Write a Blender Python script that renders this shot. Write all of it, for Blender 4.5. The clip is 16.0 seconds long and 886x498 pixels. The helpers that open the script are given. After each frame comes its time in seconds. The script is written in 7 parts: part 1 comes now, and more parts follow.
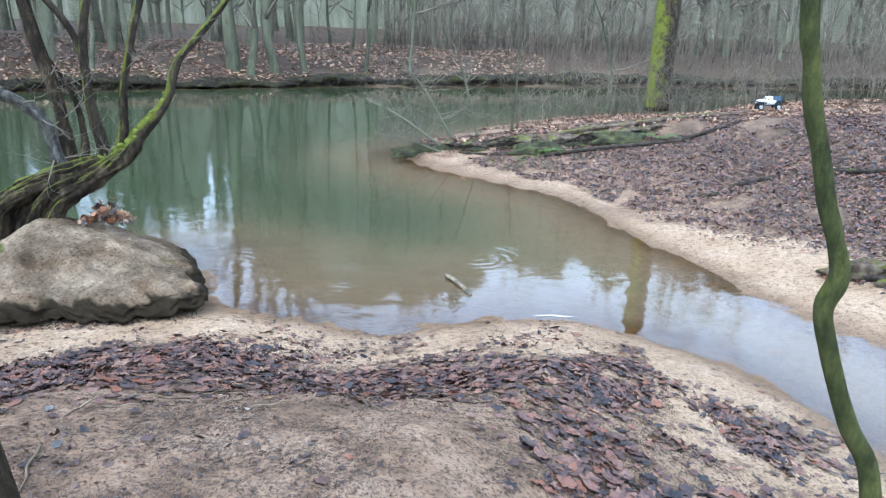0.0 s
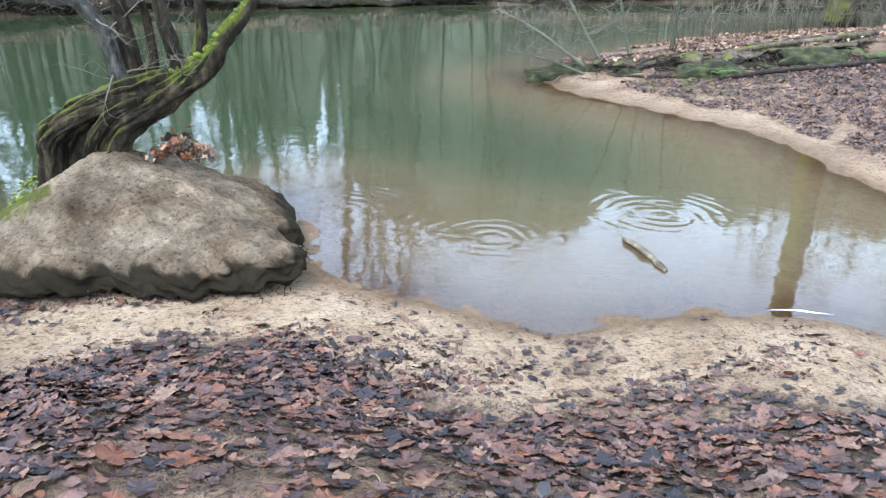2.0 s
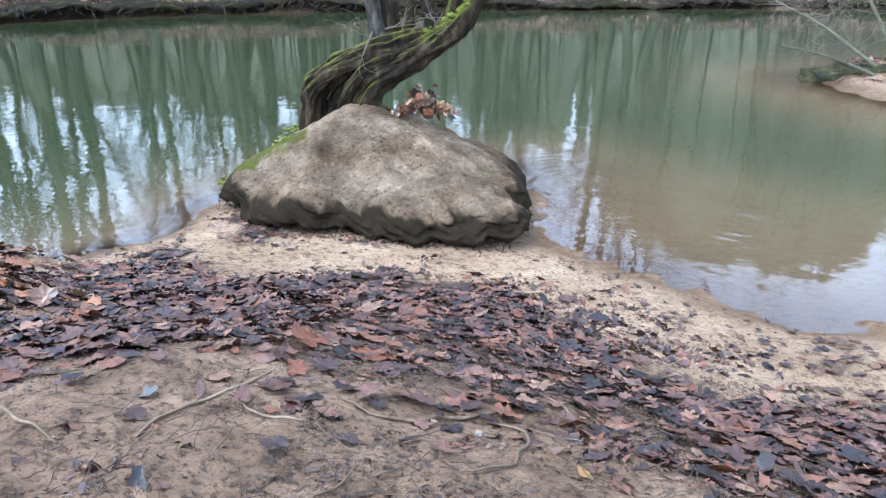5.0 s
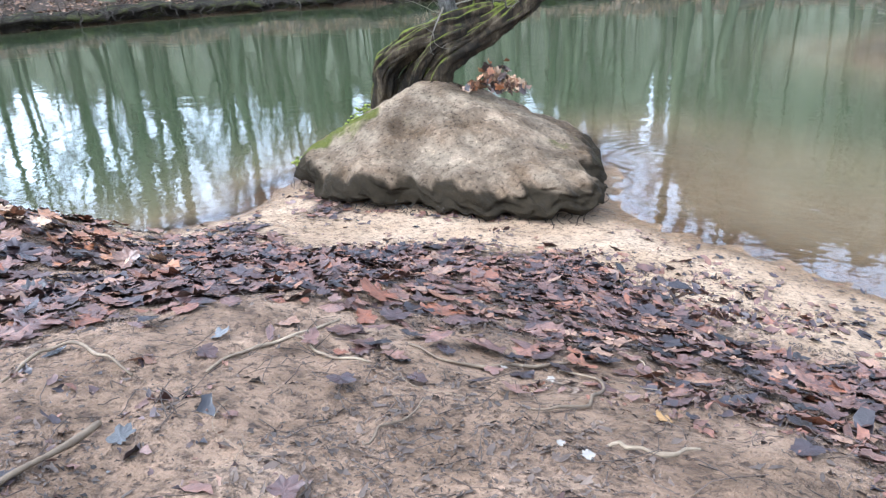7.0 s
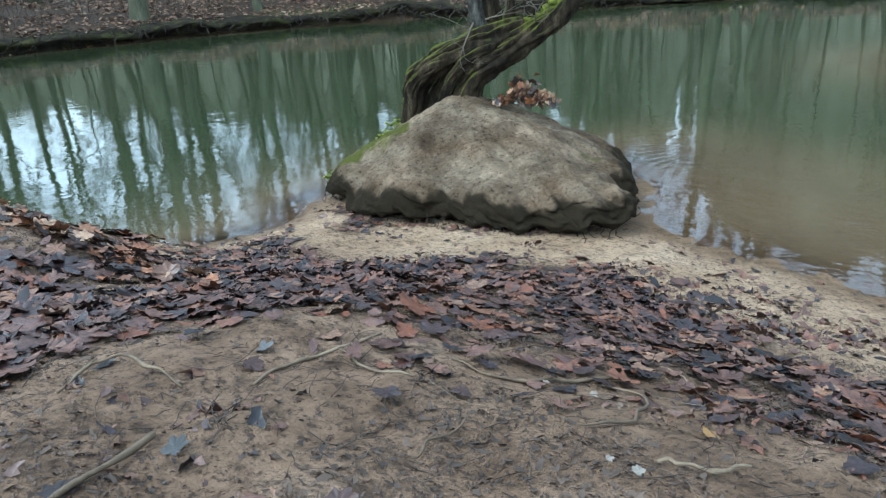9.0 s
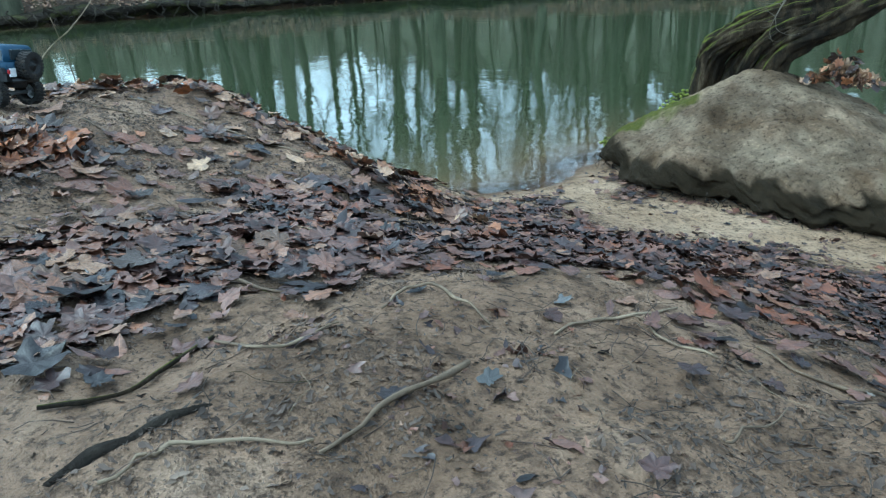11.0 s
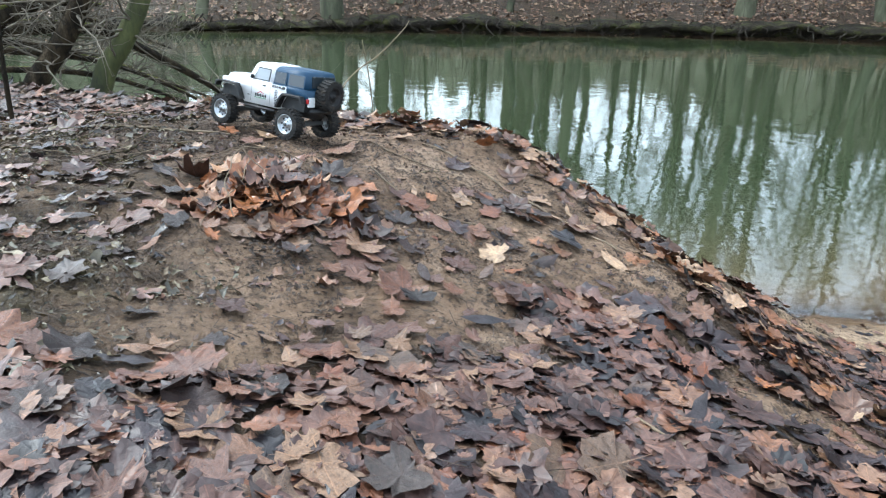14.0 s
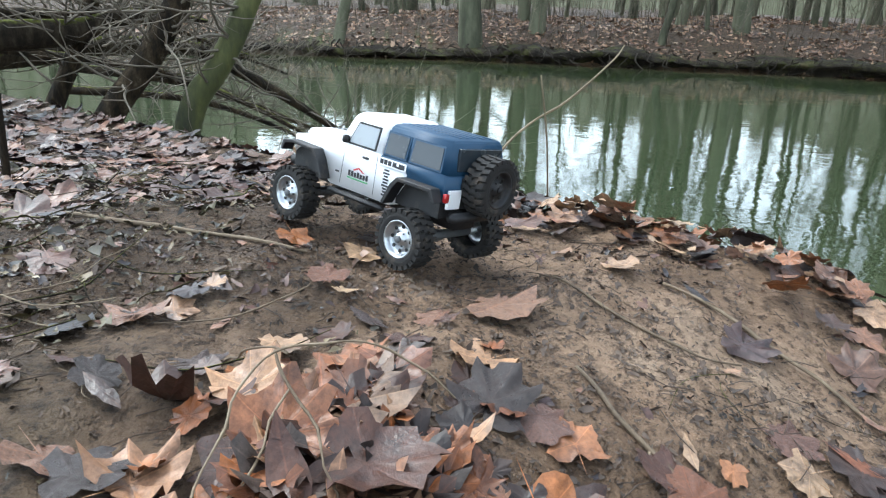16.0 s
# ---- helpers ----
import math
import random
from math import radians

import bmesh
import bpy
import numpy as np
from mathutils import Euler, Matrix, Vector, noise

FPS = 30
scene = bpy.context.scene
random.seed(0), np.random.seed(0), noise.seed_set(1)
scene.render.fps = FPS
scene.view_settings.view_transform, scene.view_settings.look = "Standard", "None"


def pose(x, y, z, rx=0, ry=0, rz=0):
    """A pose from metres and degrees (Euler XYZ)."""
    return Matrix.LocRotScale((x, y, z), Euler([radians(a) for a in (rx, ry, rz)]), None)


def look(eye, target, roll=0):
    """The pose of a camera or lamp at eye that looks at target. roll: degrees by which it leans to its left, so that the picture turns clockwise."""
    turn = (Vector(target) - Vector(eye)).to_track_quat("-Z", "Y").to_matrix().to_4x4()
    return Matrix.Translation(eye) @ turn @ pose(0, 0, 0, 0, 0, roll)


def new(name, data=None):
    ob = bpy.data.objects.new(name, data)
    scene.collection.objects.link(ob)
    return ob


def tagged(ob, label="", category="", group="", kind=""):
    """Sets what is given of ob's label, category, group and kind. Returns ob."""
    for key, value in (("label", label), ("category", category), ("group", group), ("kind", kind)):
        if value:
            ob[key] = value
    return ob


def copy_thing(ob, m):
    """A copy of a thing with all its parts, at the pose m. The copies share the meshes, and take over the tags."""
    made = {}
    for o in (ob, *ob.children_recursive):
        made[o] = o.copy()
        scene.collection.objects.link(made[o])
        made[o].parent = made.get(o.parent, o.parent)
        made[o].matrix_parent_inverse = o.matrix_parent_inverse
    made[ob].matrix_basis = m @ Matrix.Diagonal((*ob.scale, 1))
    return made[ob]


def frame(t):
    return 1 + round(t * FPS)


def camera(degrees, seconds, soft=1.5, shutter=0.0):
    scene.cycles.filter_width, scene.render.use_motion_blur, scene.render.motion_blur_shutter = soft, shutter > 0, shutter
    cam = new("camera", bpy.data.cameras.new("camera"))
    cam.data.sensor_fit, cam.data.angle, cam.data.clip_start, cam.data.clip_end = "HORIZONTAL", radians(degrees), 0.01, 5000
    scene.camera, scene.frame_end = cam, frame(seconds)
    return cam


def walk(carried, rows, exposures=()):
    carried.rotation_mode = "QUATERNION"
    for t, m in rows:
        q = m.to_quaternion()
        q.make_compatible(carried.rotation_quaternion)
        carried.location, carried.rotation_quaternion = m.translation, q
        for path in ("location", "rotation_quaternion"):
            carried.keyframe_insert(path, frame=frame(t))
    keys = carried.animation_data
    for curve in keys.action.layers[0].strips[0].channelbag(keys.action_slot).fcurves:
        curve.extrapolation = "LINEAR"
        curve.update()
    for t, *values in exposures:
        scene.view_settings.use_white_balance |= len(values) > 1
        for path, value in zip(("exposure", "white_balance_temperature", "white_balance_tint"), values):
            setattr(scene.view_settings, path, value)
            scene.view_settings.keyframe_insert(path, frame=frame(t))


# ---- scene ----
cam = camera(63.2, 16.0, soft=1.2)
PATH = [
    (0, (-0.511, -0.93, 2.11), (-0.486, 0.981, 1.519), 1.6),
    (0.5, (-0.641, -0.414, 1.992), (-0.553, 1.442, 1.252), 3.1),
    (1, (-0.811, -0.027, 1.962), (-0.786, 1.81, 1.171), 0.8),
    (1.5, (-0.881, 0.444, 1.861), (-1.066, 2.296, 1.127), 3.2),
    (2, (-0.949, 0.665, 1.738), (-1.208, 2.49, 0.963), 0.3),
    (2.5, (-0.962, 0.789, 1.684), (-1.435, 2.558, 0.878), -0.8),
    (3, (-0.979, 0.805, 1.696), (-1.663, 2.519, 0.925), 0.8),
    (3.2, (-0.975, 0.784, 1.697), (-1.722, 2.481, 0.947), 0.9),
    (5.3, (-0.912, 0.73, 1.396), (-1.814, 2.348, 0.641), 0.0),
    (5.5, (-0.917, 0.721, 1.37), (-1.855, 2.315, 0.609), 0.4),
    (6, (-0.909, 0.714, 1.337), (-1.901, 2.27, 0.566), -1.2),
    (6.5, (-0.911, 0.73, 1.331), (-1.942, 2.254, 0.547), -2.1),
    (7, (-0.908, 0.743, 1.34), (-1.951, 2.27, 0.578), -3.0),
    (7.5, (-0.91, 0.74, 1.354), (-1.945, 2.297, 0.644), -4.2),
    (8, (-0.915, 0.739, 1.355), (-1.931, 2.313, 0.656), -3.8),
    (8.2, (-0.916, 0.736, 1.356), (-1.925, 2.318, 0.663), -4.0),
    (10.3, (-0.966, 0.662, 1.33), (-2.366, 1.849, 0.535), -3.2),
    (10.5, (-0.972, 0.649, 1.336), (-2.408, 1.792, 0.542), -3.1),
    (11, (-1.023, 0.627, 1.337), (-2.569, 1.632, 0.563), -2.9),
    (11.5, (-1.09, 0.615, 1.339), (-2.731, 1.476, 0.586), -3.2),
    (12, (-1.163, 0.604, 1.339), (-2.858, 1.355, 0.59), -2.6),
    (12.5, (-1.255, 0.592, 1.338), (-2.968, 1.261, 0.551), -2.0),
    (13, (-1.407, 0.609, 1.345), (-3.178, 1.174, 0.607), -1.2),
    (13.5, (-1.556, 0.698, 1.359), (-3.377, 1.163, 0.676), 1.2),
    (14, (-1.783, 0.724, 1.372), (-3.609, 1.137, 0.667), 1.1),
    (14.5, (-2.067, 0.694, 1.366), (-3.886, 1.116, 0.651), 0.7),
    (15, (-2.426, 0.68, 1.325), (-4.273, 1.034, 0.642), 2.3),
    (15.5, (-2.783, 0.687, 1.299), (-4.661, 0.879, 0.638), 2.8),
    (16, (-3.099, 0.75, 1.276), (-4.992, 0.842, 0.637), 2.1),
]
walk(cam, [(t, look(eye, target, roll)) for t, eye, target, roll in PATH], [(0.0, 2.39, 5140, 4), (1.5, 2.47, 5090, 0), (2.2, 2.51, 5440, 6), (3.0, 2.49, 5490, 9), (5.5, 2.52, 5240, 8), (7.0, 2.79, 5390, 9), (7.5, 2.62, 5440, 9), (8.0, 2.29, 5440, 6), (10.5, 1.75, 4920, -14), (12.5, 1.98, 5390, -4), (13.0, 2.27, 5560, -2), (13.5, 2.38, 5720, 0), (14.0, 2.19, 5800, 1), (14.5, 2.18, 5860, 1), (16.0, 2.14, 5920, 2)])

# ---- world, sun, exposure ----
SUN_ELEV, SUN_AZ = 58.0, 220.0
world = bpy.data.worlds.new("overcast_sky")
scene.world = world
world.use_nodes = True
wn, wl = world.node_tree.nodes, world.node_tree.links
wn.clear()
w_out = wn.new("ShaderNodeOutputWorld")
w_bg = wn.new("ShaderNodeBackground")
w_sky = wn.new("ShaderNodeTexSky")
w_sky.sky_type = "NISHITA"
w_sky.sun_disc = False
w_sky.sun_elevation = radians(SUN_ELEV)
w_sky.sun_rotation = radians(SUN_AZ)
w_sky.air_density, w_sky.dust_density, w_sky.ozone_density = 1.0, 1.5, 1.0
w_hsv = wn.new("ShaderNodeHueSaturation")
w_hsv.inputs["Saturation"].default_value = 0.36
w_bg.inputs["Strength"].default_value = 0.15
wl.new(w_sky.outputs[0], w_hsv.inputs["Color"])
wl.new(w_hsv.outputs[0], w_bg.inputs["Color"])
wl.new(w_bg.outputs[0], w_out.inputs["Surface"])

sun_data = bpy.data.lights.new("sun", "SUN")
sun_data.energy, sun_data.angle, sun_data.color = 0.4, radians(25), (1.0, 0.96, 0.9)
sun = new("sun", sun_data)
_az = radians(SUN_AZ)
sun.matrix_world = look((0, 0, 0), (-math.sin(_az) * math.cos(radians(SUN_ELEV)), -math.cos(_az) * math.cos(radians(SUN_ELEV)), -math.sin(radians(SUN_ELEV))))
sun.location = (0, 0, 30)

# ---- plan of land and water (water level is z = 0) ----
NEAR = [(-4.2, 2.96), (-4.02, 3.4), (-4.25, 3.8), (-4.15, 4.4), (-3.8, 5.3), (-3.0, 5.45), (-2.45, 4.95), (-2.25, 4.28), (-1.84, 4.07), (-1.36, 3.97), (-0.8, 3.85), (-0.3, 4.08),
        (0.48, 4.25), (0.91, 3.95), (1.38, 3.49), (1.72, 3.0), (1.85, 2.5), (2.3, 1.0), (3.0, -1.5), (5, -6), (20, -400), (-80, -400), (-18, -20), (-11, -6.5), (-8.6, -3.2),
        (-7.6, -1.1), (-6.4, 0.1), (-5.5, 1.0), (-4.95, 1.7), (-4.5, 2.3)]
SLOPE = [(-30, 2.4), (-5, 2.8), (-4.2, 3.0), (-3.3, 3.75), (-2.3, 4.1), (-1.84, 4.07), (-1.36, 3.97), (-0.8, 3.85), (-0.3, 4.08), (0.48, 4.25), (0.91, 3.95), (1.38, 3.49), (1.72, 3.0), (1.85, 2.5),
         (2.3, 1.0), (3.0, -1.5), (5, -6), (20, -400), (-400, -400), (-400, 2.4)]
RIGHT = [(-1.03, 10.75), (-0.4, 9.9), (0.21, 9.27), (1.2, 8.31), (1.45, 7.4), (1.6, 6.82), (1.9, 5.82), (2.17, 5.1), (2.4, 4.5), (2.65, 3.9), (3.3, 2.6), (4.2, 0.5), (6, -5),
         (24, -400), (400, -400), (400, 50), (30, 25), (12, 21), (6, 18.5), (2, 15.5), (0, 13), (-1.1, 11.6)]
FAR = [(400, 55), (30, 33), (14, 30), (8, 29), (2, 27.5), (-3.3, 25.7), (-8.8, 22.6), (-13, 20.2), (-16.8, 17.2), (-19, 14), (-20.2, 11), (-21, 7.5), (-21.6, 4), (-21.9, 1),
       (-22.3, -3), (-23.5, -9), (-28, -20), (-100, -400), (-400, -400), (-400, 400), (400, 400)]


def rounded(poly, times=2):
    for _ in range(times):
        out = []
        for a, b in zip(poly, poly[1:] + poly[:1]):
            out += [(a[0] * 0.75 + b[0] * 0.25, a[1] * 0.75 + b[1] * 0.25), (a[0] * 0.25 + b[0] * 0.75, a[1] * 0.25 + b[1] * 0.75)]
        poly = out
    return poly


LANDS = [rounded(p) for p in (NEAR, RIGHT, FAR)]
SLOPE = rounded(SLOPE)


def inside_by(x, y, poly):
    """Signed distance to a polygon's edge, positive inside."""
    best, inside = np.full(x.shape, 1e9), np.zeros(x.shape, bool)
    for (ax, ay), (bx, by) in zip(poly, poly[1:] + poly[:1]):
        dx, dy = bx - ax, by - ay
        k = np.clip(((x - ax) * dx + (y - ay) * dy) / (dx * dx + dy * dy), 0, 1)
        best = np.minimum(best, (x - ax - k * dx) ** 2 + (y - ay - k * dy) ** 2)
        if ay != by:
            inside ^= ((ay > y) != (by > y)) & (x < ax + (y - ay) * dx / dy)
    return np.where(inside, 1, -1) * np.sqrt(best)


def ss(v, a=0.0, b=1.0):
    k = np.clip((v - a) / (b - a), 0, 1)
    return k * k * (3 - 2 * k)


def cells(x, y, seed=0):
    """Smooth value noise, -1 to 1."""
    ix, iy = np.floor(x).astype(np.int64), np.floor(y).astype(np.int64)
    fx, fy = x - ix, y - iy
    fx, fy = fx * fx * (3 - 2 * fx), fy * fy * (3 - 2 * fy)

    def h(i, j):
        n = (i * 374761393 + j * 668265263 + seed * 982451653) & 0x7FFFFFFF
        n = ((n ^ (n >> 13)) * 1274126177) & 0x7FFFFFFF
        return ((n ^ (n >> 16)) & 0xFFFF) / 32767.5 - 1
    return (h(ix, iy) * (1 - fx) + h(ix + 1, iy) * fx) * (1 - fy) + (h(ix, iy + 1) * (1 - fx) + h(ix + 1, iy + 1) * fx) * fy


def fbm(x, y, scale, octaves=4, seed=0):
    out, amp = 0.0, 1.0
    for o in range(octaves):
        out = out + amp * cells(x * scale + 17.3 * o, y * scale - 9.1 * o, seed + o)
        scale, amp = scale * 2.03, amp * 0.5
    return out


def bump(x, y, cx, cy, r):
    return np.exp(-((x - cx) ** 2 + (y - cy) ** 2) / (r * r))


def shore(x, y):
    """How far inland (positive) of each of the three banks."""
    wob = 0.07 * fbm(x, y, 1.3, 3, 5)
    return [inside_by(x, y, p) + wob for p in LANDS]


def ledge_y(x):
    """Where the root-bound step runs along the right bank."""
    return np.interp(x, [-1.3, -0.6, 0.05, 0.6, 1.0, 1.6, 2.6, 3.9, 5.0], [11.12, 11.12, 10.88, 10.98, 10.55, 10.72, 10.95, 11.2, 11.5])


def height(x, y):
    x, y = np.asarray(x, float), np.asarray(y, float)
    dn, dr, df = shore(x, y)
    # near bank: it falls northwards to a sandy beach, and drops off short on the west side
    ds = inside_by(x, y, SLOPE)
    wide = 3.3 - 1.6 * (1 - ss(x, -4.6, -3.0))
    plateau = 0.73 + 0.085 * (1 - ss(x, -3.7, -2.2)) + 0.035 * bump(x, y, -4.5, 0.3, 0.65) + 0.15 * ss(-y, -0.5, 6)
    near = plateau * ss(ds / wide) ** 1.08 * ss(dn / 0.42) + 0.03 * ss(dn / 0.5) + 0.016 * ss(dn / 0.1) + 0.07 * bump(x, y, -1.0, 1.55, 0.6)
    # leaves and soil have banked up along the western lip
    near = near + (0.10 * bump(x, y, -3.7, 1.75, 0.42) + 0.06 * bump(x, y, -3.3, 1.9, 0.35) + 0.05 * bump(x, y, -3.1, 1.42, 0.45) + 0.025 * bump(x, y, -2.4, 1.55, 0.5) + 0.025 * bump(x, y, -3.7, 2.1, 0.4) + 0.04 * bump(x, y, -3.45, 3.0, 0.4) - 0.015 * bump(x, y, -3.7, 0.6, 0.4)) * ss(dn / 0.4)
    # the crest sinks away to the west behind a last low rise
    near = near - (0.05 * ss(-x, 3.6, 4.2) + 0.065 * np.clip(-x - 4.2, 0, 4)) * (1 - ss(y, 1.1, 1.75)) * ss(dn / 0.6) + 0.05 * bump(x, y, -4.45, 0.35, 0.35)
    near = near + 0.06 * np.exp(-((dn - 0.46) / 0.2) ** 2) * ss(y, 1.3, 1.7) * (1 - ss(y, 2.4, 2.75)) * (1 - ss(x, -3.7, -3.3))
    # right bank: gentle leafy slope, a root-bound step towards its tip
    step = 0.17 * ss(y - ledge_y(x), 0, 0.14) * (1 - ss(x, 3.4, 5.0)) * ss(dr / 0.3)
    right = np.minimum(0.045 * ss(dr / 0.22) + 0.13 * ss(dr / 1.7) + 0.45 * ss(dr, 0.6, 5.0) + 0.22 * ss(x, 3.2, 5.6) * ss(dr, 1.5, 4.0) + step, 0.74 + 0.02 * dr)
    # far bank: an undercut edge, then a slope of fallen leaves
    far = 0.30 * ss(df / 0.3) + 0.45 * ss(df / 3.0) + 0.35 * ss(df / 8) + 0.4 * ss(df, 10, 60) + 0.16 * fbm(x, y, 0.35, 3, 31) * ss(df, 0.5, 4)
    d = np.maximum(np.maximum(dn, dr), df)
    land = np.where(dn >= np.maximum(dr, df), near, np.where(dr >= df, right, far))
    shoal = 1 - 0.5 * np.minimum(1, bump(x, y, -0.4, 5.3, 1.3) + 0.6 * bump(x, y, 0.6, 8.6, 0.9))
    bed = (-0.05 * ss(-d / 0.5) - 0.42 * ss(-d / 2.6) - 0.7 * ss(-d / 7)) * shoal - 0.22 * ss(-d / 0.7) * (1 - ss(x, -3.9, -2.6)) * (d < 0)
    rough = 0.012 * fbm(x, y, 2.2, 3, 11) + 0.012 * fbm(x, y, 8.0, 4, 21) + 0.005 * cells(x * 23, y * 23, 27)
    return np.where(d > 0, land, bed) + rough * (0.35 + 0.65 * ss(d, 0, 1.2))


def axis(lo, hi, step, ends):
    """Grid lines, even between lo and hi, then ever wider out to the ends."""
    a = list(np.arange(lo, hi, step))
    for sign, end in ((-1, ends[0]), (1, ends[1])):
        v, s, out = (lo if sign < 0 else a[-1]), step, []
        while abs(v - end) > s:
            s = min(s * 1.09, 25)
            v += sign * s
            out.append(v)
        out.append(end)
        a = out[::-1] + a if sign < 0 else a + out
    return np.array(a)


def sheet(name, xs, ys, zs, keep=None):
    nx, ny = len(xs), len(ys)
    gx, gy = np.meshgrid(xs, ys)
    co = np.stack([gx.ravel(), gy.ravel(), zs.ravel()], 1)
    i = (np.arange(ny - 1)[:, None] * nx + np.arange(nx - 1)[None]).ravel()
    quads = np.stack([i, i + 1, i + nx + 1, i + nx], 1)
    if keep is not None:
        quads = quads[keep.ravel()[quads].any(1)]
        used = np.unique(quads)
        back = np.full(len(co), -1)
        back[used] = np.arange(len(used))
        co, quads = co[used], back[quads]
    else:
        used = np.arange(len(co))
    me = bpy.data.meshes.new(name)
    me.vertices.add(len(co))
    me.vertices.foreach_set("co", co.ravel())
    me.loops.add(quads.size)
    me.loops.foreach_set("vertex_index", quads.ravel())
    me.polygons.add(len(quads))
    me.polygons.foreach_set("loop_start", np.arange(0, quads.size, 4))
    me.polygons.foreach_set("use_smooth", np.ones(len(quads), bool))
    me.update(calc_edges=True)
    return me, used


def layer(me, name, values):
    at = me.attributes.new(name, "FLOAT", "POINT")
    at.data.foreach_set("value", np.asarray(values, np.float32))


# ---- materials ----
def material(name):
    m = bpy.data.materials.new(name)
    m.use_nodes = True
    m.node_tree.nodes.clear()
    return m, m.node_tree.nodes, m.node_tree.links


def ramp_node(n, stops):
    r = n.new("ShaderNodeValToRGB")
    els = r.color_ramp.elements
    while len(els) < len(stops):
        els.new(0.5)
    for e, (p, c) in zip(els, stops):
        e.position, e.color = p, (*c, 1)
    return r


def noise_node(n, l, coord, scale, detail=5, rough=0.6, stretch=None):
    t = n.new("ShaderNodeTexNoise")
    t.inputs["Scale"].default_value, t.inputs["Detail"].default_value, t.inputs["Roughness"].default_value = scale, detail, rough
    if stretch:
        mp = n.new("ShaderNodeMapping")
        mp.inputs["Scale"].default_value = stretch
        l.new(coord, mp.inputs["Vector"])
        coord = mp.outputs[0]
    l.new(coord, t.inputs["Vector"])
    return t.outputs["Fac"]


def mixed(n, l, fac, a, b, mode="MIX"):
    m = n.new("ShaderNodeMix")
    m.data_type, m.blend_type = "RGBA", mode
    for s, v in ((m.inputs[0], fac), (m.inputs[6], a), (m.inputs[7], b)):
        if isinstance(v, bpy.types.NodeSocket):
            l.new(v, s)
        else:
            s.default_value = v if isinstance(v, (int, float)) else (*v, 1)
    return m.outputs[2]


def surfaced(name, stops, scale=8.0, rough=0.8, metal=0.0, bump_size=0.3, bump_scale=None, spread=0.35, stretch=None, distance=0.01, vary=0.0, coat=0.0, spec=0.5):
    """A plain surface: coarse and fine colour variation and a fine relief."""
    m, n, l = material(name)
    out, b = n.new("ShaderNodeOutputMaterial"), n.new("ShaderNodeBsdfPrincipled")
    tc = n.new("ShaderNodeTexCoord").outputs["Object"]
    coarse, fine = noise_node(n, l, tc, scale, 4, 0.6, stretch), noise_node(n, l, tc, scale * 7, 5, 0.7, stretch)
    add = n.new("ShaderNodeMath")
    add.operation, add.inputs[1].default_value = "MULTIPLY_ADD", spread
    l.new(fine, add.inputs[0])
    sub = n.new("ShaderNodeMath")
    sub.operation, sub.inputs[1].default_value = "SUBTRACT", spread / 2
    l.new(coarse, sub.inputs[0])
    l.new(sub.outputs[0], add.inputs[2])
    src = add.outputs[0]
    if vary:
        oi = n.new("ShaderNodeObjectInfo")
        v = n.new("ShaderNodeMath")
        v.operation, v.inputs[1].default_value = "MULTIPLY_ADD", vary
        l.new(oi.outputs["Random"], v.inputs[0])
        l.new(src, v.inputs[2])
        src = v.outputs[0]
    r = ramp_node(n, stops)
    l.new(src, r.inputs[0])
    l.new(r.outputs[0], b.inputs["Base Color"])
    b.inputs["Roughness"].default_value, b.inputs["Metallic"].default_value = rough, metal
    b.inputs["Coat Weight"].default_value = coat
    b.inputs["Specular IOR Level"].default_value = spec
    bp = n.new("ShaderNodeBump")
    bp.inputs["Strength"].default_value, bp.inputs["Distance"].default_value = bump_size, distance
    l.new(noise_node(n, l, tc, bump_scale or scale * 5, 6, 0.7, stretch), bp.inputs["Height"])
    l.new(bp.outputs[0], b.inputs["Normal"])
    l.new(b.outputs[0], out.inputs[0])
    return m


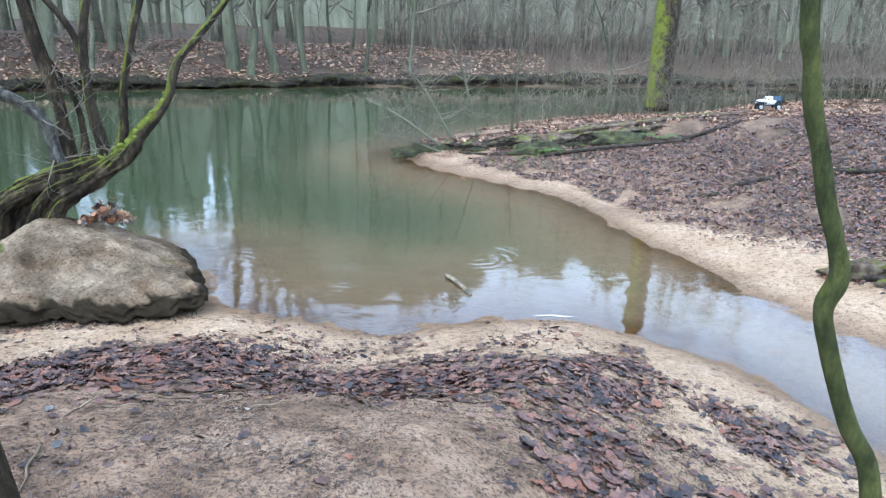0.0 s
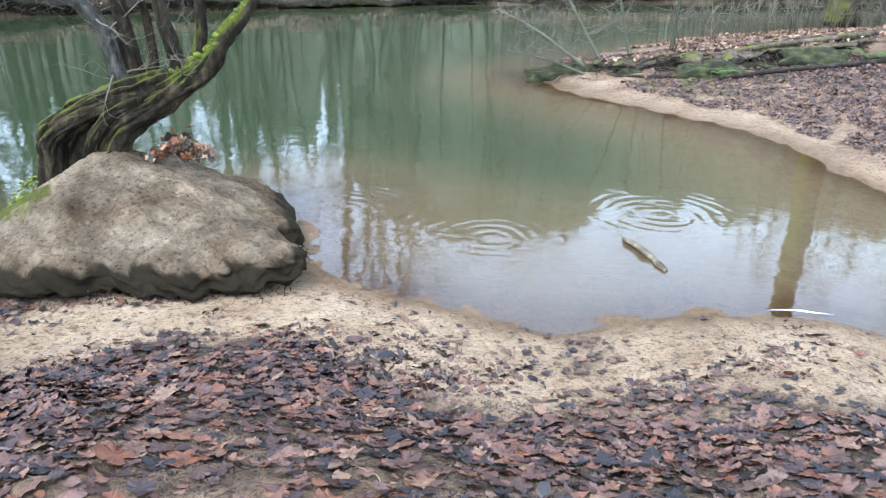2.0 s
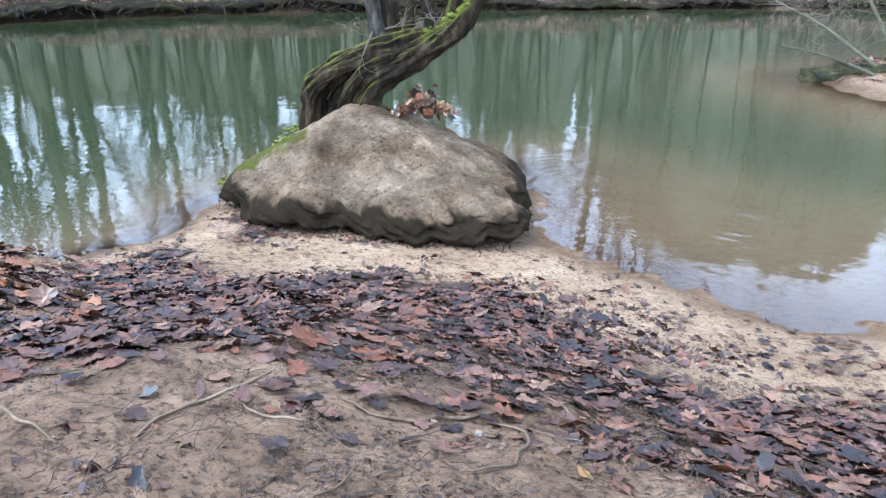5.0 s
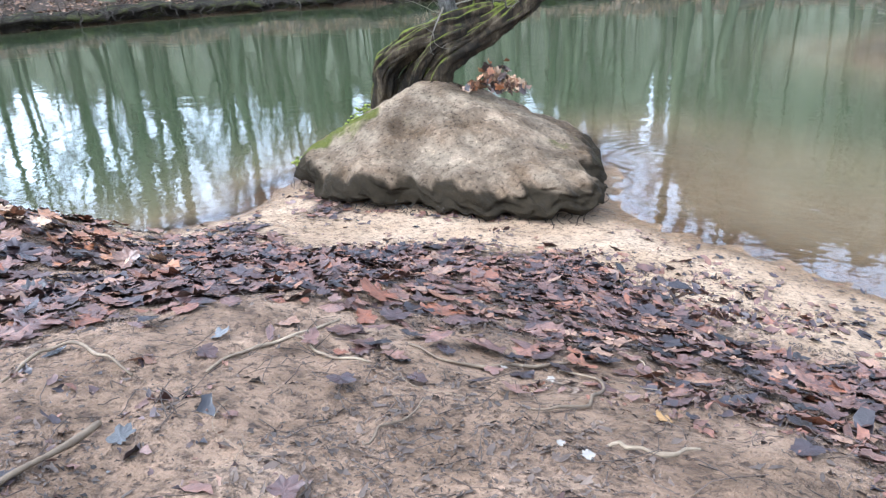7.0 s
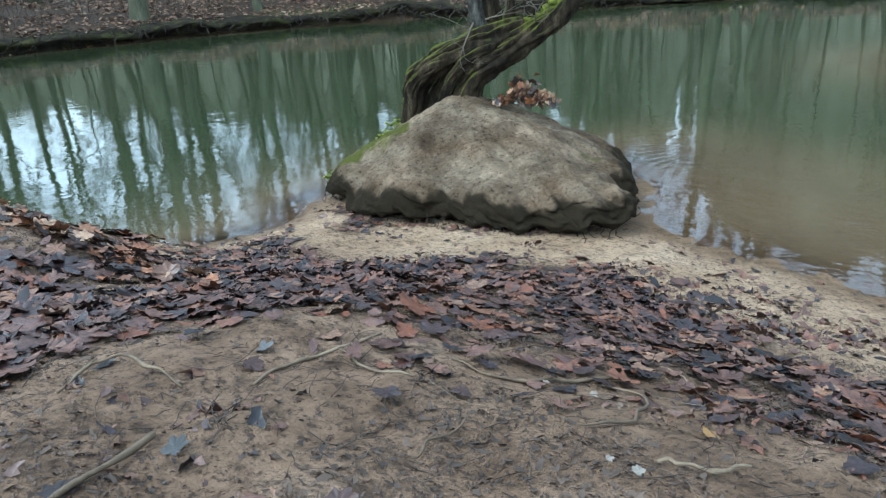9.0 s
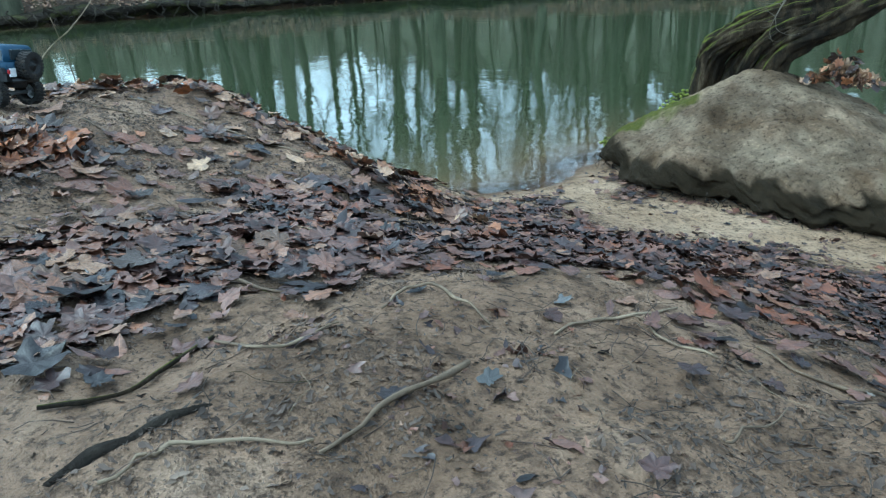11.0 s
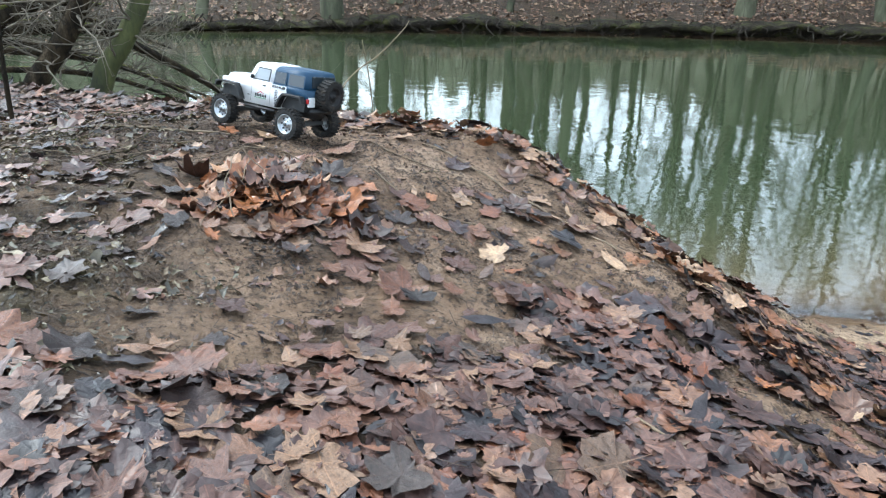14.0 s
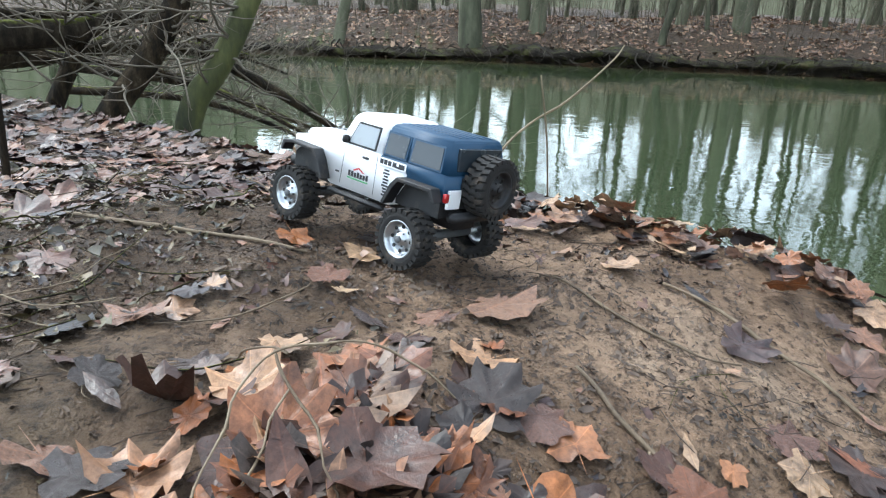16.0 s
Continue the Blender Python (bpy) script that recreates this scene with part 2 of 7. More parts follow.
def ground_material():
    m, n, l = material("bank_soil")
    out, b = n.new("ShaderNodeOutputMaterial"), n.new("ShaderNodeBsdfPrincipled")
    tc = n.new("ShaderNodeTexCoord").outputs["Object"]

    def attr(name):
        a = n.new("ShaderNodeAttribute")
        a.attribute_name = name
        return a.outputs["Fac"]
    mud = ramp_node(n, [(0.25, (0.085, 0.054, 0.032)), (0.42, (0.26, 0.168, 0.104)), (0.55, (0.42, 0.283, 0.186)), (0.78, (0.56, 0.415, 0.295))])
    l.new(noise_node(n, l, tc, 3.0, 8, 0.68), mud.inputs[0])
    sand = ramp_node(n, [(0.25, (0.30, 0.20, 0.115)), (0.45, (0.545, 0.382, 0.238)), (0.75, (0.68, 0.512, 0.35))])
    l.new(noise_node(n, l, tc, 2.2, 7, 0.65), sand.inputs[0])
    litter = ramp_node(n, [(0.3, (0.016, 0.010, 0.006)), (0.5, (0.070, 0.044, 0.025)), (0.7, (0.20, 0.13, 0.074))])
    l.new(noise_node(n, l, tc, 7.0, 8, 0.8), litter.inputs[0])
    col = mixed(n, l, attr("sand"), mud.outputs[0], sand.outputs[0])
    col = mixed(n, l, attr("litter"), col, litter.outputs[0])
    moss_col = mixed(n, l, noise_node(n, l, tc, 40, 3), (0.03, 0.045, 0.012), (0.12, 0.15, 0.03))
    col = mixed(n, l, attr("moss"), col, moss_col)
    speck = ramp_node(n, [(0.37, (0.22, 0.20, 0.19)), (0.47, (1, 1, 1)), (0.62, (1.02, 1.02, 1.02)), (0.74, (1.2, 1.18, 1.15))])
    l.new(noise_node(n, l, tc, 60, 4, 0.7), speck.inputs[0])
    col = mixed(n, l, 0.85, col, speck.outputs[0], "MULTIPLY")
    blot = ramp_node(n, [(0.36, (0.34, 0.32, 0.31)), (0.48, (0.95, 0.95, 0.95)), (0.60, (1.05, 1.05, 1.05)), (0.70, (1.35, 1.32, 1.28))])
    l.new(noise_node(n, l, tc, 19, 6, 0.72), blot.inputs[0])
    col = mixed(n, l, 0.8, col, blot.outputs[0], "MULTIPLY")
    col = mixed(n, l, 1.0, col, (0.82, 0.81, 0.80), "MULTIPLY")
    b.inputs["Specular IOR Level"].default_value = 0.28
    wet = attr("wet")
    col = mixed(n, l, wet, col, mixed(n, l, 1.0, col, (0.55, 0.50, 0.44), "MULTIPLY"))
    l.new(col, b.inputs["Base Color"])
    rr = n.new("ShaderNodeMapRange")
    rr.inputs["To Min"].default_value, rr.inputs["To Max"].default_value = 0.72, 0.28
    l.new(wet, rr.inputs["Value"])
    l.new(rr.outputs[0], b.inputs["Roughness"])
    b1, b2 = n.new("ShaderNodeBump"), n.new("ShaderNodeBump")
    b1.inputs["Strength"].default_value, b1.inputs["Distance"].default_value = 1.0, 0.06
    b2.inputs["Strength"].default_value, b2.inputs["Distance"].default_value = 1.0, 0.012
    l.new(noise_node(n, l, tc, 11, 8, 0.7), b1.inputs["Height"])
    l.new(noise_node(n, l, tc, 70, 5, 0.7), b2.inputs["Height"])
    l.new(b1.outputs[0], b2.inputs["Normal"])
    l.new(b2.outputs[0], b.inputs["Normal"])
    l.new(b.outputs[0], out.inputs[0])
    return m


def water_material():
    m, n, l = material("pond_water")
    out = n.new("ShaderNodeOutputMaterial")
    tc = n.new("ShaderNodeTexCoord").outputs["Object"]
    at = n.new("ShaderNodeAttribute")
    at.attribute_name = "depth"
    # the deeper, the murkier
    k = n.new("ShaderNodeMath")
    k.operation, k.inputs[1].default_value = "MULTIPLY", -5.4
    l.new(at.outputs["Fac"], k.inputs[0])
    e = n.new("ShaderNodeMath")
    e.operation = "EXPONENT"
    l.new(k.outputs[0], e.inputs[0])
    murk = n.new("ShaderNodeBsdfDiffuse")
    col = ramp_node(n, [(0.0, (0.029, 0.042, 0.019)), (0.08, (0.054, 0.058, 0.029)), (0.22, (0.105, 0.088, 0.046)), (0.5, (0.17, 0.125, 0.070)), (0.85, (0.24, 0.175, 0.105))])
    l.new(e.outputs[0], col.inputs[0])
    l.new(col.outputs[0], murk.inputs["Color"])
    clear = n.new("ShaderNodeBsdfTransparent")
    clear.inputs["Color"].default_value = (0.86, 0.76, 0.60, 1)
    body = n.new("ShaderNodeMixShader")
    l.new(e.outputs[0], body.inputs[0])
    l.new(murk.outputs[0], body.inputs[1])
    l.new(clear.outputs[0], body.inputs[2])
    gloss = n.new("ShaderNodeBsdfGlossy")
    gloss.inputs["Roughness"].default_value = 0.02
    gloss.inputs["Color"].default_value = (1.0, 1.0, 1.0, 1)
    fr = n.new("ShaderNodeFresnel")
    fr.inputs["IOR"].default_value = 1.6
    bp = n.new("ShaderNodeBump")
    bp.inputs["Strength"].default_value, bp.inputs["Distance"].default_value = 0.4, 0.008
    l.new(noise_node(n, l, tc, 2.6, 4, 0.55, (1.0, 1.0, 1.0)), bp.inputs["Height"])
    chop = n.new("ShaderNodeBump")
    chop.inputs["Strength"].default_value, chop.inputs["Distance"].default_value = 0.25, 0.0007
    l.new(noise_node(n, l, tc, 13, 3, 0.55, (1.0, 1.6, 1.0)), chop.inputs["Height"])
    l.new(bp.outputs[0], chop.inputs["Normal"])
    last = chop.outputs[0]
    # rings that spread from where the surface was stirred
    for cx, cy, reach in ((-2.3, 5.4, 0.95), (-1.25, 5.0, 0.6), (-0.1, 5.6, 0.75)):
        v = n.new("ShaderNodeVectorMath")
        v.operation, v.inputs[1].default_value = "SUBTRACT", (cx, cy, 0)
        l.new(tc, v.inputs[0])
        ln = n.new("ShaderNodeVectorMath")
        ln.operation = "LENGTH"
        l.new(v.outputs[0], ln.inputs[0])
        s = n.new("ShaderNodeMath")
        s.operation, s.inputs[1].default_value = "MULTIPLY_ADD", 62.0
        l.new(ln.outputs["Value"], s.inputs[0])
        wob = n.new("ShaderNodeMath")
        wob.operation, wob.inputs[1].default_value = "MULTIPLY", 11.0
        l.new(noise_node(n, l, tc, 1.9, 3, 0.5), wob.inputs[0])
        l.new(wob.outputs[0], s.inputs[2])
        sn = n.new("ShaderNodeMath")
        sn.operation = "SINE"
        l.new(s.outputs[0], sn.inputs[0])
        fade = n.new("ShaderNodeMapRange")
        fade.interpolation_type = "SMOOTHSTEP"
        fade.inputs["From Min"].default_value, fade.inputs["From Max"].default_value = reach, reach * 0.35
        l.new(ln.outputs["Value"], fade.inputs["Value"])
        gap = n.new("ShaderNodeMapRange")
        gap.inputs["From Min"].default_value, gap.inputs["From Max"].default_value = 0.46, 0.66
        l.new(noise_node(n, l, tc, 2.3 + cx * 0.1, 2, 0.5), gap.inputs["Value"])
        part_of = n.new("ShaderNodeMath")
        part_of.operation = "MULTIPLY"
        l.new(fade.outputs[0], part_of.inputs[0])
        l.new(gap.outputs[0], part_of.inputs[1])
        pr = n.new("ShaderNodeMath")
        pr.operation = "MULTIPLY"
        l.new(sn.outputs[0], pr.inputs[0])
        l.new(part_of.outputs[0], pr.inputs[1])
        rb = n.new("ShaderNodeBump")
        rb.inputs["Strength"].default_value, rb.inputs["Distance"].default_value = 0.6, 0.0018 * reach
        l.new(pr.outputs[0], rb.inputs["Height"])
        l.new(last, rb.inputs["Normal"])
        last = rb.outputs[0]
    l.new(last, gloss.inputs["Normal"])
    l.new(last, fr.inputs["Normal"])
    top = n.new("ShaderNodeMixShader")
    l.new(fr.outputs[0], top.inputs[0])
    l.new(body.outputs[0], top.inputs[1])
    l.new(gloss.outputs[0], top.inputs[2])
    l.new(top.outputs[0], out.inputs[0])
    return m


LEAF_TONES = {
    "near": [(0.0, (0.019, 0.014, 0.013)), (0.2, (0.042, 0.024, 0.020)), (0.36, (0.088, 0.045, 0.034)), (0.52, (0.134, 0.076, 0.057)), (0.62, (0.150, 0.063, 0.032)), (0.74, (0.188, 0.108, 0.071)), (0.9, (0.240, 0.155, 0.096)), (1.0, (0.047, 0.039, 0.037))],
    "litter": [(0.0, (0.009, 0.008, 0.010)), (0.22, (0.031, 0.021, 0.023)), (0.40, (0.064, 0.035, 0.029)), (0.58, (0.109, 0.061, 0.048)), (0.74, (0.150, 0.086, 0.064)), (0.83, (0.139, 0.052, 0.025)), (0.94, (0.217, 0.140, 0.093)), (1.0, (0.042, 0.032, 0.030))],
    "rust": [(0.0, (0.06, 0.034, 0.021)), (0.3, (0.16, 0.085, 0.050)), (0.6, (0.29, 0.165, 0.095)), (0.85, (0.38, 0.245, 0.15)), (1.0, (0.44, 0.33, 0.22))],
    "shreds": [(0.0, (0.012, 0.010, 0.006)), (0.3, (0.045, 0.036, 0.016)), (0.55, (0.085, 0.072, 0.028)), (0.72, (0.12, 0.075, 0.042)), (0.9, (0.20, 0.16, 0.085)), (1.0, (0.30, 0.26, 0.19))],
    "pile": [(0.0, (0.016, 0.010, 0.008)), (0.24, (0.070, 0.028, 0.016)), (0.42, (0.21, 0.072, 0.024)), (0.56, (0.30, 0.115, 0.038)), (0.68, (0.17, 0.080, 0.055)), (0.86, (0.36, 0.21, 0.115)), (1.0, (0.05, 0.040, 0.036))],
    "crest": [(0.0, (0.020, 0.014, 0.013)), (0.25, (0.060, 0.034, 0.026)), (0.45, (0.18, 0.095, 0.060)), (0.60, (0.27, 0.105, 0.040)), (0.76, (0.29, 0.175, 0.105)), (1.0, (0.38, 0.265, 0.165))]}


def leaf_material(name, single, tones="litter"):
    """Fallen leaves, from wet dark purple-brown to tan and orange; each leaf takes its own tone."""
    m, n, l = material(name)
    out, b = n.new("ShaderNodeOutputMaterial"), n.new("ShaderNodeBsdfPrincipled")
    if single:
        rnd = n.new("ShaderNodeObjectInfo").outputs["Random"]
    else:
        rnd = n.new("ShaderNodeNewGeometry").outputs["Random Per Island"]
    r = ramp_node(n, LEAF_TONES[tones])
    l.new(rnd, r.inputs[0])
    tc = n.new("ShaderNodeTexCoord").outputs["Object"]
    # blotches of decay, a fine grain and paler ribs
    blotch = ramp_node(n, [(0.34, (0.30, 0.28, 0.28)), (0.47, (0.85, 0.83, 0.82)), (0.56, (1.05, 1.03, 1.0)), (0.70, (1.5, 1.42, 1.32))])
    l.new(noise_node(n, l, tc, 24, 6, 0.72), blotch.inputs[0])
    col = mixed(n, l, 0.9, r.outputs[0], blotch.outputs[0], "MULTIPLY")
    grain = ramp_node(n, [(0.35, (0.62, 0.60, 0.58)), (0.55, (1, 1, 1)), (0.72, (1.25, 1.2, 1.15))])
    l.new(noise_node(n, l, tc, 130, 4, 0.7), grain.inputs[0])
    col = mixed(n, l, 0.8, col, grain.outputs[0], "MULTIPLY")
    rb = n.new("ShaderNodeAttribute")
    rb.attribute_name = "rib"
    line = ramp_node(n, [(0.0, (1.75, 1.65, 1.5)), (0.10, (1.35, 1.3, 1.25)), (0.2, (0.86, 0.84, 0.84)), (0.45, (1, 1, 1))])
    l.new(rb.outputs["Fac"], line.inputs[0])
    col = mixed(n, l, 0.75, col, line.outputs[0], "MULTIPLY")
    l.new(mixed(n, l, 1.0, col, (1.08, 1.02, 1.0) if tones in ("litter", "near") else (1, 1, 1), "MULTIPLY"), b.inputs["Base Color"])
    b.inputs["Specular IOR Level"].default_value = 0.5
    wet = n.new("ShaderNodeMapRange")
    wet.inputs["From Min"].default_value, wet.inputs["From Max"].default_value = 0.35, 0.65
    wet.inputs["To Min"].default_value, wet.inputs["To Max"].default_value = 0.26, 0.64
    l.new(noise_node(n, l, tc, 14, 3), wet.inputs["Value"])
    l.new(wet.outputs[0], b.inputs["Roughness"])
    bp = n.new("ShaderNodeBump")
    bp.inputs["Strength"].default_value, bp.inputs["Distance"].default_value = 0.5, 0.004
    l.new(noise_node(n, l, tc, 90, 4, 0.6), bp.inputs["Height"])
    l.new(bp.outputs[0], b.inputs["Normal"])
    l.new(b.outputs[0], out.inputs[0])
    return m


M_GROUND = ground_material()
M_WATER = water_material()
M_LITTER = leaf_material("fallen_leaves", False)
M_LEAF = leaf_material("fallen_leaf", True, "near")
M_RUST = leaf_material("rusty_leaves", False, "rust")
M_CREST = leaf_material("tan_leaves", False, "crest")
M_SHREDS = leaf_material("humus_shreds", False, "shreds")
M_PILE = leaf_material("heaped_leaves", False, "pile")


def earth_material():
    """Trodden crust of the mound: grey-brown with paler worn patches and a film of moss."""
    m, n, l = material("packed_earth")
    out, b = n.new("ShaderNodeOutputMaterial"), n.new("ShaderNodeBsdfPrincipled")
    tc = n.new("ShaderNodeTexCoord").outputs["Object"]
    base = ramp_node(n, [(0.30, (0.035, 0.023, 0.012)), (0.43, (0.095, 0.064, 0.037)), (0.52, (0.168, 0.125, 0.084)), (0.66, (0.34, 0.268, 0.19))])
    l.new(noise_node(n, l, tc, 1.5, 9, 0.7, (1, 1, 1.6)), base.inputs[0])
    speck = ramp_node(n, [(0.38, (0.22, 0.20, 0.18)), (0.46, (0.9, 0.9, 0.9)), (0.57, (1, 1, 1)), (0.66, (1.7, 1.66, 1.58))])
    l.new(noise_node(n, l, tc, 38, 7, 0.78), speck.inputs[0])
    col = mixed(n, l, 0.9, base.outputs[0], speck.outputs[0], "MULTIPLY")
    # broad damp stains and a thin grey-green film over the older crust
    stain = ramp_node(n, [(0.38, (0.66, 0.66, 0.63)), (0.50, (0.95, 0.95, 0.92)), (0.62, (1.2, 1.16, 1.1))])
    l.new(noise_node(n, l, tc, 2.4, 5, 0.6), stain.inputs[0])
    col = mixed(n, l, 0.95, col, stain.outputs[0], "MULTIPLY")
    # dark soil of the torn lip, with the overhang's shade painted into its colour
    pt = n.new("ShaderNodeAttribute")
    pt.attribute_name = "peat_shade"
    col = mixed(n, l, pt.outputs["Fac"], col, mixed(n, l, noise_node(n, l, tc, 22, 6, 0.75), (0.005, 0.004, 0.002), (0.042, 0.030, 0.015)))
    at = n.new("ShaderNodeAttribute")
    at.attribute_name = "moss"
    col = mixed(n, l, at.outputs["Fac"], col, mixed(n, l, noise_node(n, l, tc, 30, 4), (0.025, 0.030, 0.006), (0.13, 0.135, 0.022)))
    l.new(col, b.inputs["Base Color"])
    b.inputs["Roughness"].default_value, b.inputs["Specular IOR Level"].default_value = 0.9, 0.15
    b1, b2 = n.new("ShaderNodeBump"), n.new("ShaderNodeBump")
    b1.inputs["Strength"].default_value, b1.inputs["Distance"].default_value = 0.8, 0.022
    b2.inputs["Strength"].default_value, b2.inputs["Distance"].default_value = 1.0, 0.009
    l.new(noise_node(n, l, tc, 16, 9, 0.8), b1.inputs["Height"])
    l.new(noise_node(n, l, tc, 95, 6, 0.8), b2.inputs["Height"])
    l.new(b1.outputs[0], b2.inputs["Normal"])
    l.new(b2.outputs[0], b.inputs["Normal"])
    l.new(b.outputs[0], out.inputs[0])
    return m


def mossy_bark(name, stops, moss=0.6, scale=9.0):
    """Furrowed bark; moss takes the skyward and western faces."""
    m, n, l = material(name)
    out, b = n.new("ShaderNodeOutputMaterial"), n.new("ShaderNodeBsdfPrincipled")
    tc = n.new("ShaderNodeTexCoord").outputs["Object"]
    r = ramp_node(n, stops)
    l.new(noise_node(n, l, tc, scale, 8, 0.75, (1.3, 1.3, 0.55)), r.inputs[0])
    dot = n.new("ShaderNodeVectorMath")
    dot.operation, dot.inputs[1].default_value = "DOT_PRODUCT", (-0.55, -0.1, 0.75)
    l.new(n.new("ShaderNodeNewGeometry").outputs["Normal"], dot.inputs[0])
    add = n.new("ShaderNodeMath")
    add.operation, add.inputs[1].default_value = "MULTIPLY_ADD", 2.2
    l.new(noise_node(n, l, tc, 5.0, 5, 0.65), add.inputs[0])
    l.new(dot.outputs["Value"], add.inputs[2])
    rr = n.new("ShaderNodeMapRange")
    rr.inputs["From Min"].default_value, rr.inputs["From Max"].default_value = 1.95 - moss, 2.35 - moss
    l.new(add.outputs[0], rr.inputs["Value"])
    green = mixed(n, l, noise_node(n, l, tc, 38, 4), (0.03, 0.04, 0.006), (0.22, 0.24, 0.03))
    l.new(mixed(n, l, rr.outputs[0], r.outputs[0], green), b.inputs["Base Color"])
    b.inputs["Roughness"].default_value, b.inputs["Specular IOR Level"].default_value = 0.88, 0.2
    bp = n.new("ShaderNodeBump")
    bp.inputs["Strength"].default_value, bp.inputs["Distance"].default_value = 1.0, 0.03
    l.new(noise_node(n, l, tc, 34, 8, 0.8, (1.5, 1.5, 0.5)), bp.inputs["Height"])
    l.new(bp.outputs[0], b.inputs["Normal"])
    l.new(b.outputs[0], out.inputs[0])
    return m


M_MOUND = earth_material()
M_CRUMB = surfaced("dark_crumbs", [(0.3, (0.02, 0.015, 0.012)), (0.6, (0.09, 0.062, 0.045)), (0.85, (0.24, 0.18, 0.13))], 6, 0.8, bump_size=0.2)
M_BARK = mossy_bark("mossy_bark", [(0.30, (0.006, 0.005, 0.003)), (0.45, (0.020, 0.015, 0.009)), (0.56, (0.055, 0.039, 0.021)), (0.72, (0.16, 0.125, 0.08))], 0.42)
M_POLE = mossy_bark("olive_bark", [(0.30, (0.014, 0.016, 0.006)), (0.45, (0.050, 0.058, 0.016)), (0.6, (0.115, 0.122, 0.034)), (0.78, (0.24, 0.23, 0.11))], 0.25, 7)
M_REED = surfaced("dry_reed", [(0.3, (0.05, 0.042, 0.03)), (0.5, (0.12, 0.10, 0.07)), (0.7, (0.24, 0.20, 0.14))], 0.6, 0.9, bump_size=0.2)
M_ROOT = mossy_bark("dark_root", [(0.30, (0.010, 0.008, 0.006)), (0.5, (0.040, 0.032, 0.024)), (0.75, (0.13, 0.11, 0.085))], -0.15)
M_BARK_OLD = mossy_bark("weathered_bark", [(0.30, (0.02, 0.019, 0.016)), (0.46, (0.06, 0.056, 0.046)), (0.58, (0.14, 0.132, 0.115)), (0.75, (0.32, 0.31, 0.28))], 0.15, 14)
M_LIMB = mossy_bark("moss_clad_bark", [(0.30, (0.006, 0.005, 0.003)), (0.46, (0.026, 0.020, 0.013)), (0.58, (0.062, 0.048, 0.030)), (0.75, (0.15, 0.125, 0.085))], 0.72)
M_DRIFT = surfaced("drift_wood", [(0.3, (0.035, 0.027, 0.017)), (0.5, (0.11, 0.085, 0.05)), (0.75, (0.30, 0.24, 0.16))], 18, 0.6, bump_size=0.8, bump_scale=50)
M_BARK_GREEN = surfaced("green_bark", [(0.3, (0.018, 0.021, 0.007)), (0.5, (0.068, 0.074, 0.019)), (0.75, (0.19, 0.18, 0.065))], 4, 0.8, bump_size=0.6, bump_scale=30, stretch=(1, 1, 0.4))
M_MOSS_BRIGHT = surfaced("yellow_moss", [(0.3, (0.05, 0.06, 0.008)), (0.5, (0.17, 0.20, 0.02)), (0.75, (0.34, 0.37, 0.05))], 14, 0.95, bump_size=1.0, bump_scale=60, distance=0.02)
M_BARK_FAR = surfaced("woodland_bark", [(0.3, (0.018, 0.019, 0.010)), (0.5, (0.050, 0.052, 0.028)), (0.75, (0.13, 0.13, 0.08))], 1.5, 0.9, bump_size=0.7, bump_scale=12, stretch=(1, 1, 0.3), vary=0.25)
M_TWIG = surfaced("bare_twigs", [(0.3, (0.045, 0.037, 0.027)), (0.7, (0.16, 0.135, 0.10))], 2, 0.9, bump_size=0.2, vary=0.2)
M_STICK = surfaced("pale_twig", [(0.3, (0.05, 0.033, 0.02)), (0.55, (0.13, 0.092, 0.056)), (0.8, (0.26, 0.20, 0.13))], 9, 0.75, bump_size=0.4, bump_scale=70, vary=0.25)
M_MOSS = surfaced("moss", [(0.3, (0.010, 0.010, 0.004)), (0.5, (0.034, 0.035, 0.011)), (0.75, (0.10, 0.095, 0.026))], 9, 0.95, bump_size=1.0, bump_scale=60, distance=0.02)

M_STEP = mossy_bark("turf_edge", [(0.30, (0.015, 0.011, 0.008)), (0.45, (0.075, 0.055, 0.037)), (0.58, (0.16, 0.125, 0.09)), (0.75, (0.28, 0.22, 0.16))], 0.16, 6)
# soil colour taken down to near black to hold the shadow under the bank
M_LEDGE = surfaced("wet_shaded_soil", [(0.3, (0.010, 0.008, 0.006)), (0.5, (0.026, 0.021, 0.015)), (0.62, (0.045, 0.047, 0.015)), (0.8, (0.10, 0.07, 0.045))], 3, 0.8, bump_size=1.0, bump_scale=9, distance=0.06, spec=0.1)


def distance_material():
    """Backdrop for woods far off: grey-green emission stands in for misty light, with faint upright streaks."""
    m, n, l = material("distant_woods_glow")
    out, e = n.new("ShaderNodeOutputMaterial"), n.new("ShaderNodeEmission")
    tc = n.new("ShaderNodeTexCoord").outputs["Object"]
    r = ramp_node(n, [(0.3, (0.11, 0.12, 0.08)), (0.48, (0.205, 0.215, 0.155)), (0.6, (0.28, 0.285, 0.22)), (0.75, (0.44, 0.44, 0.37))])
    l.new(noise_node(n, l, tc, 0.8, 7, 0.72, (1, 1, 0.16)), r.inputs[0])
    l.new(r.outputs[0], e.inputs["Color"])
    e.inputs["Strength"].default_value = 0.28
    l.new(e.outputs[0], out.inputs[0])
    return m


M_DISTANCE_GLOW = distance_material()

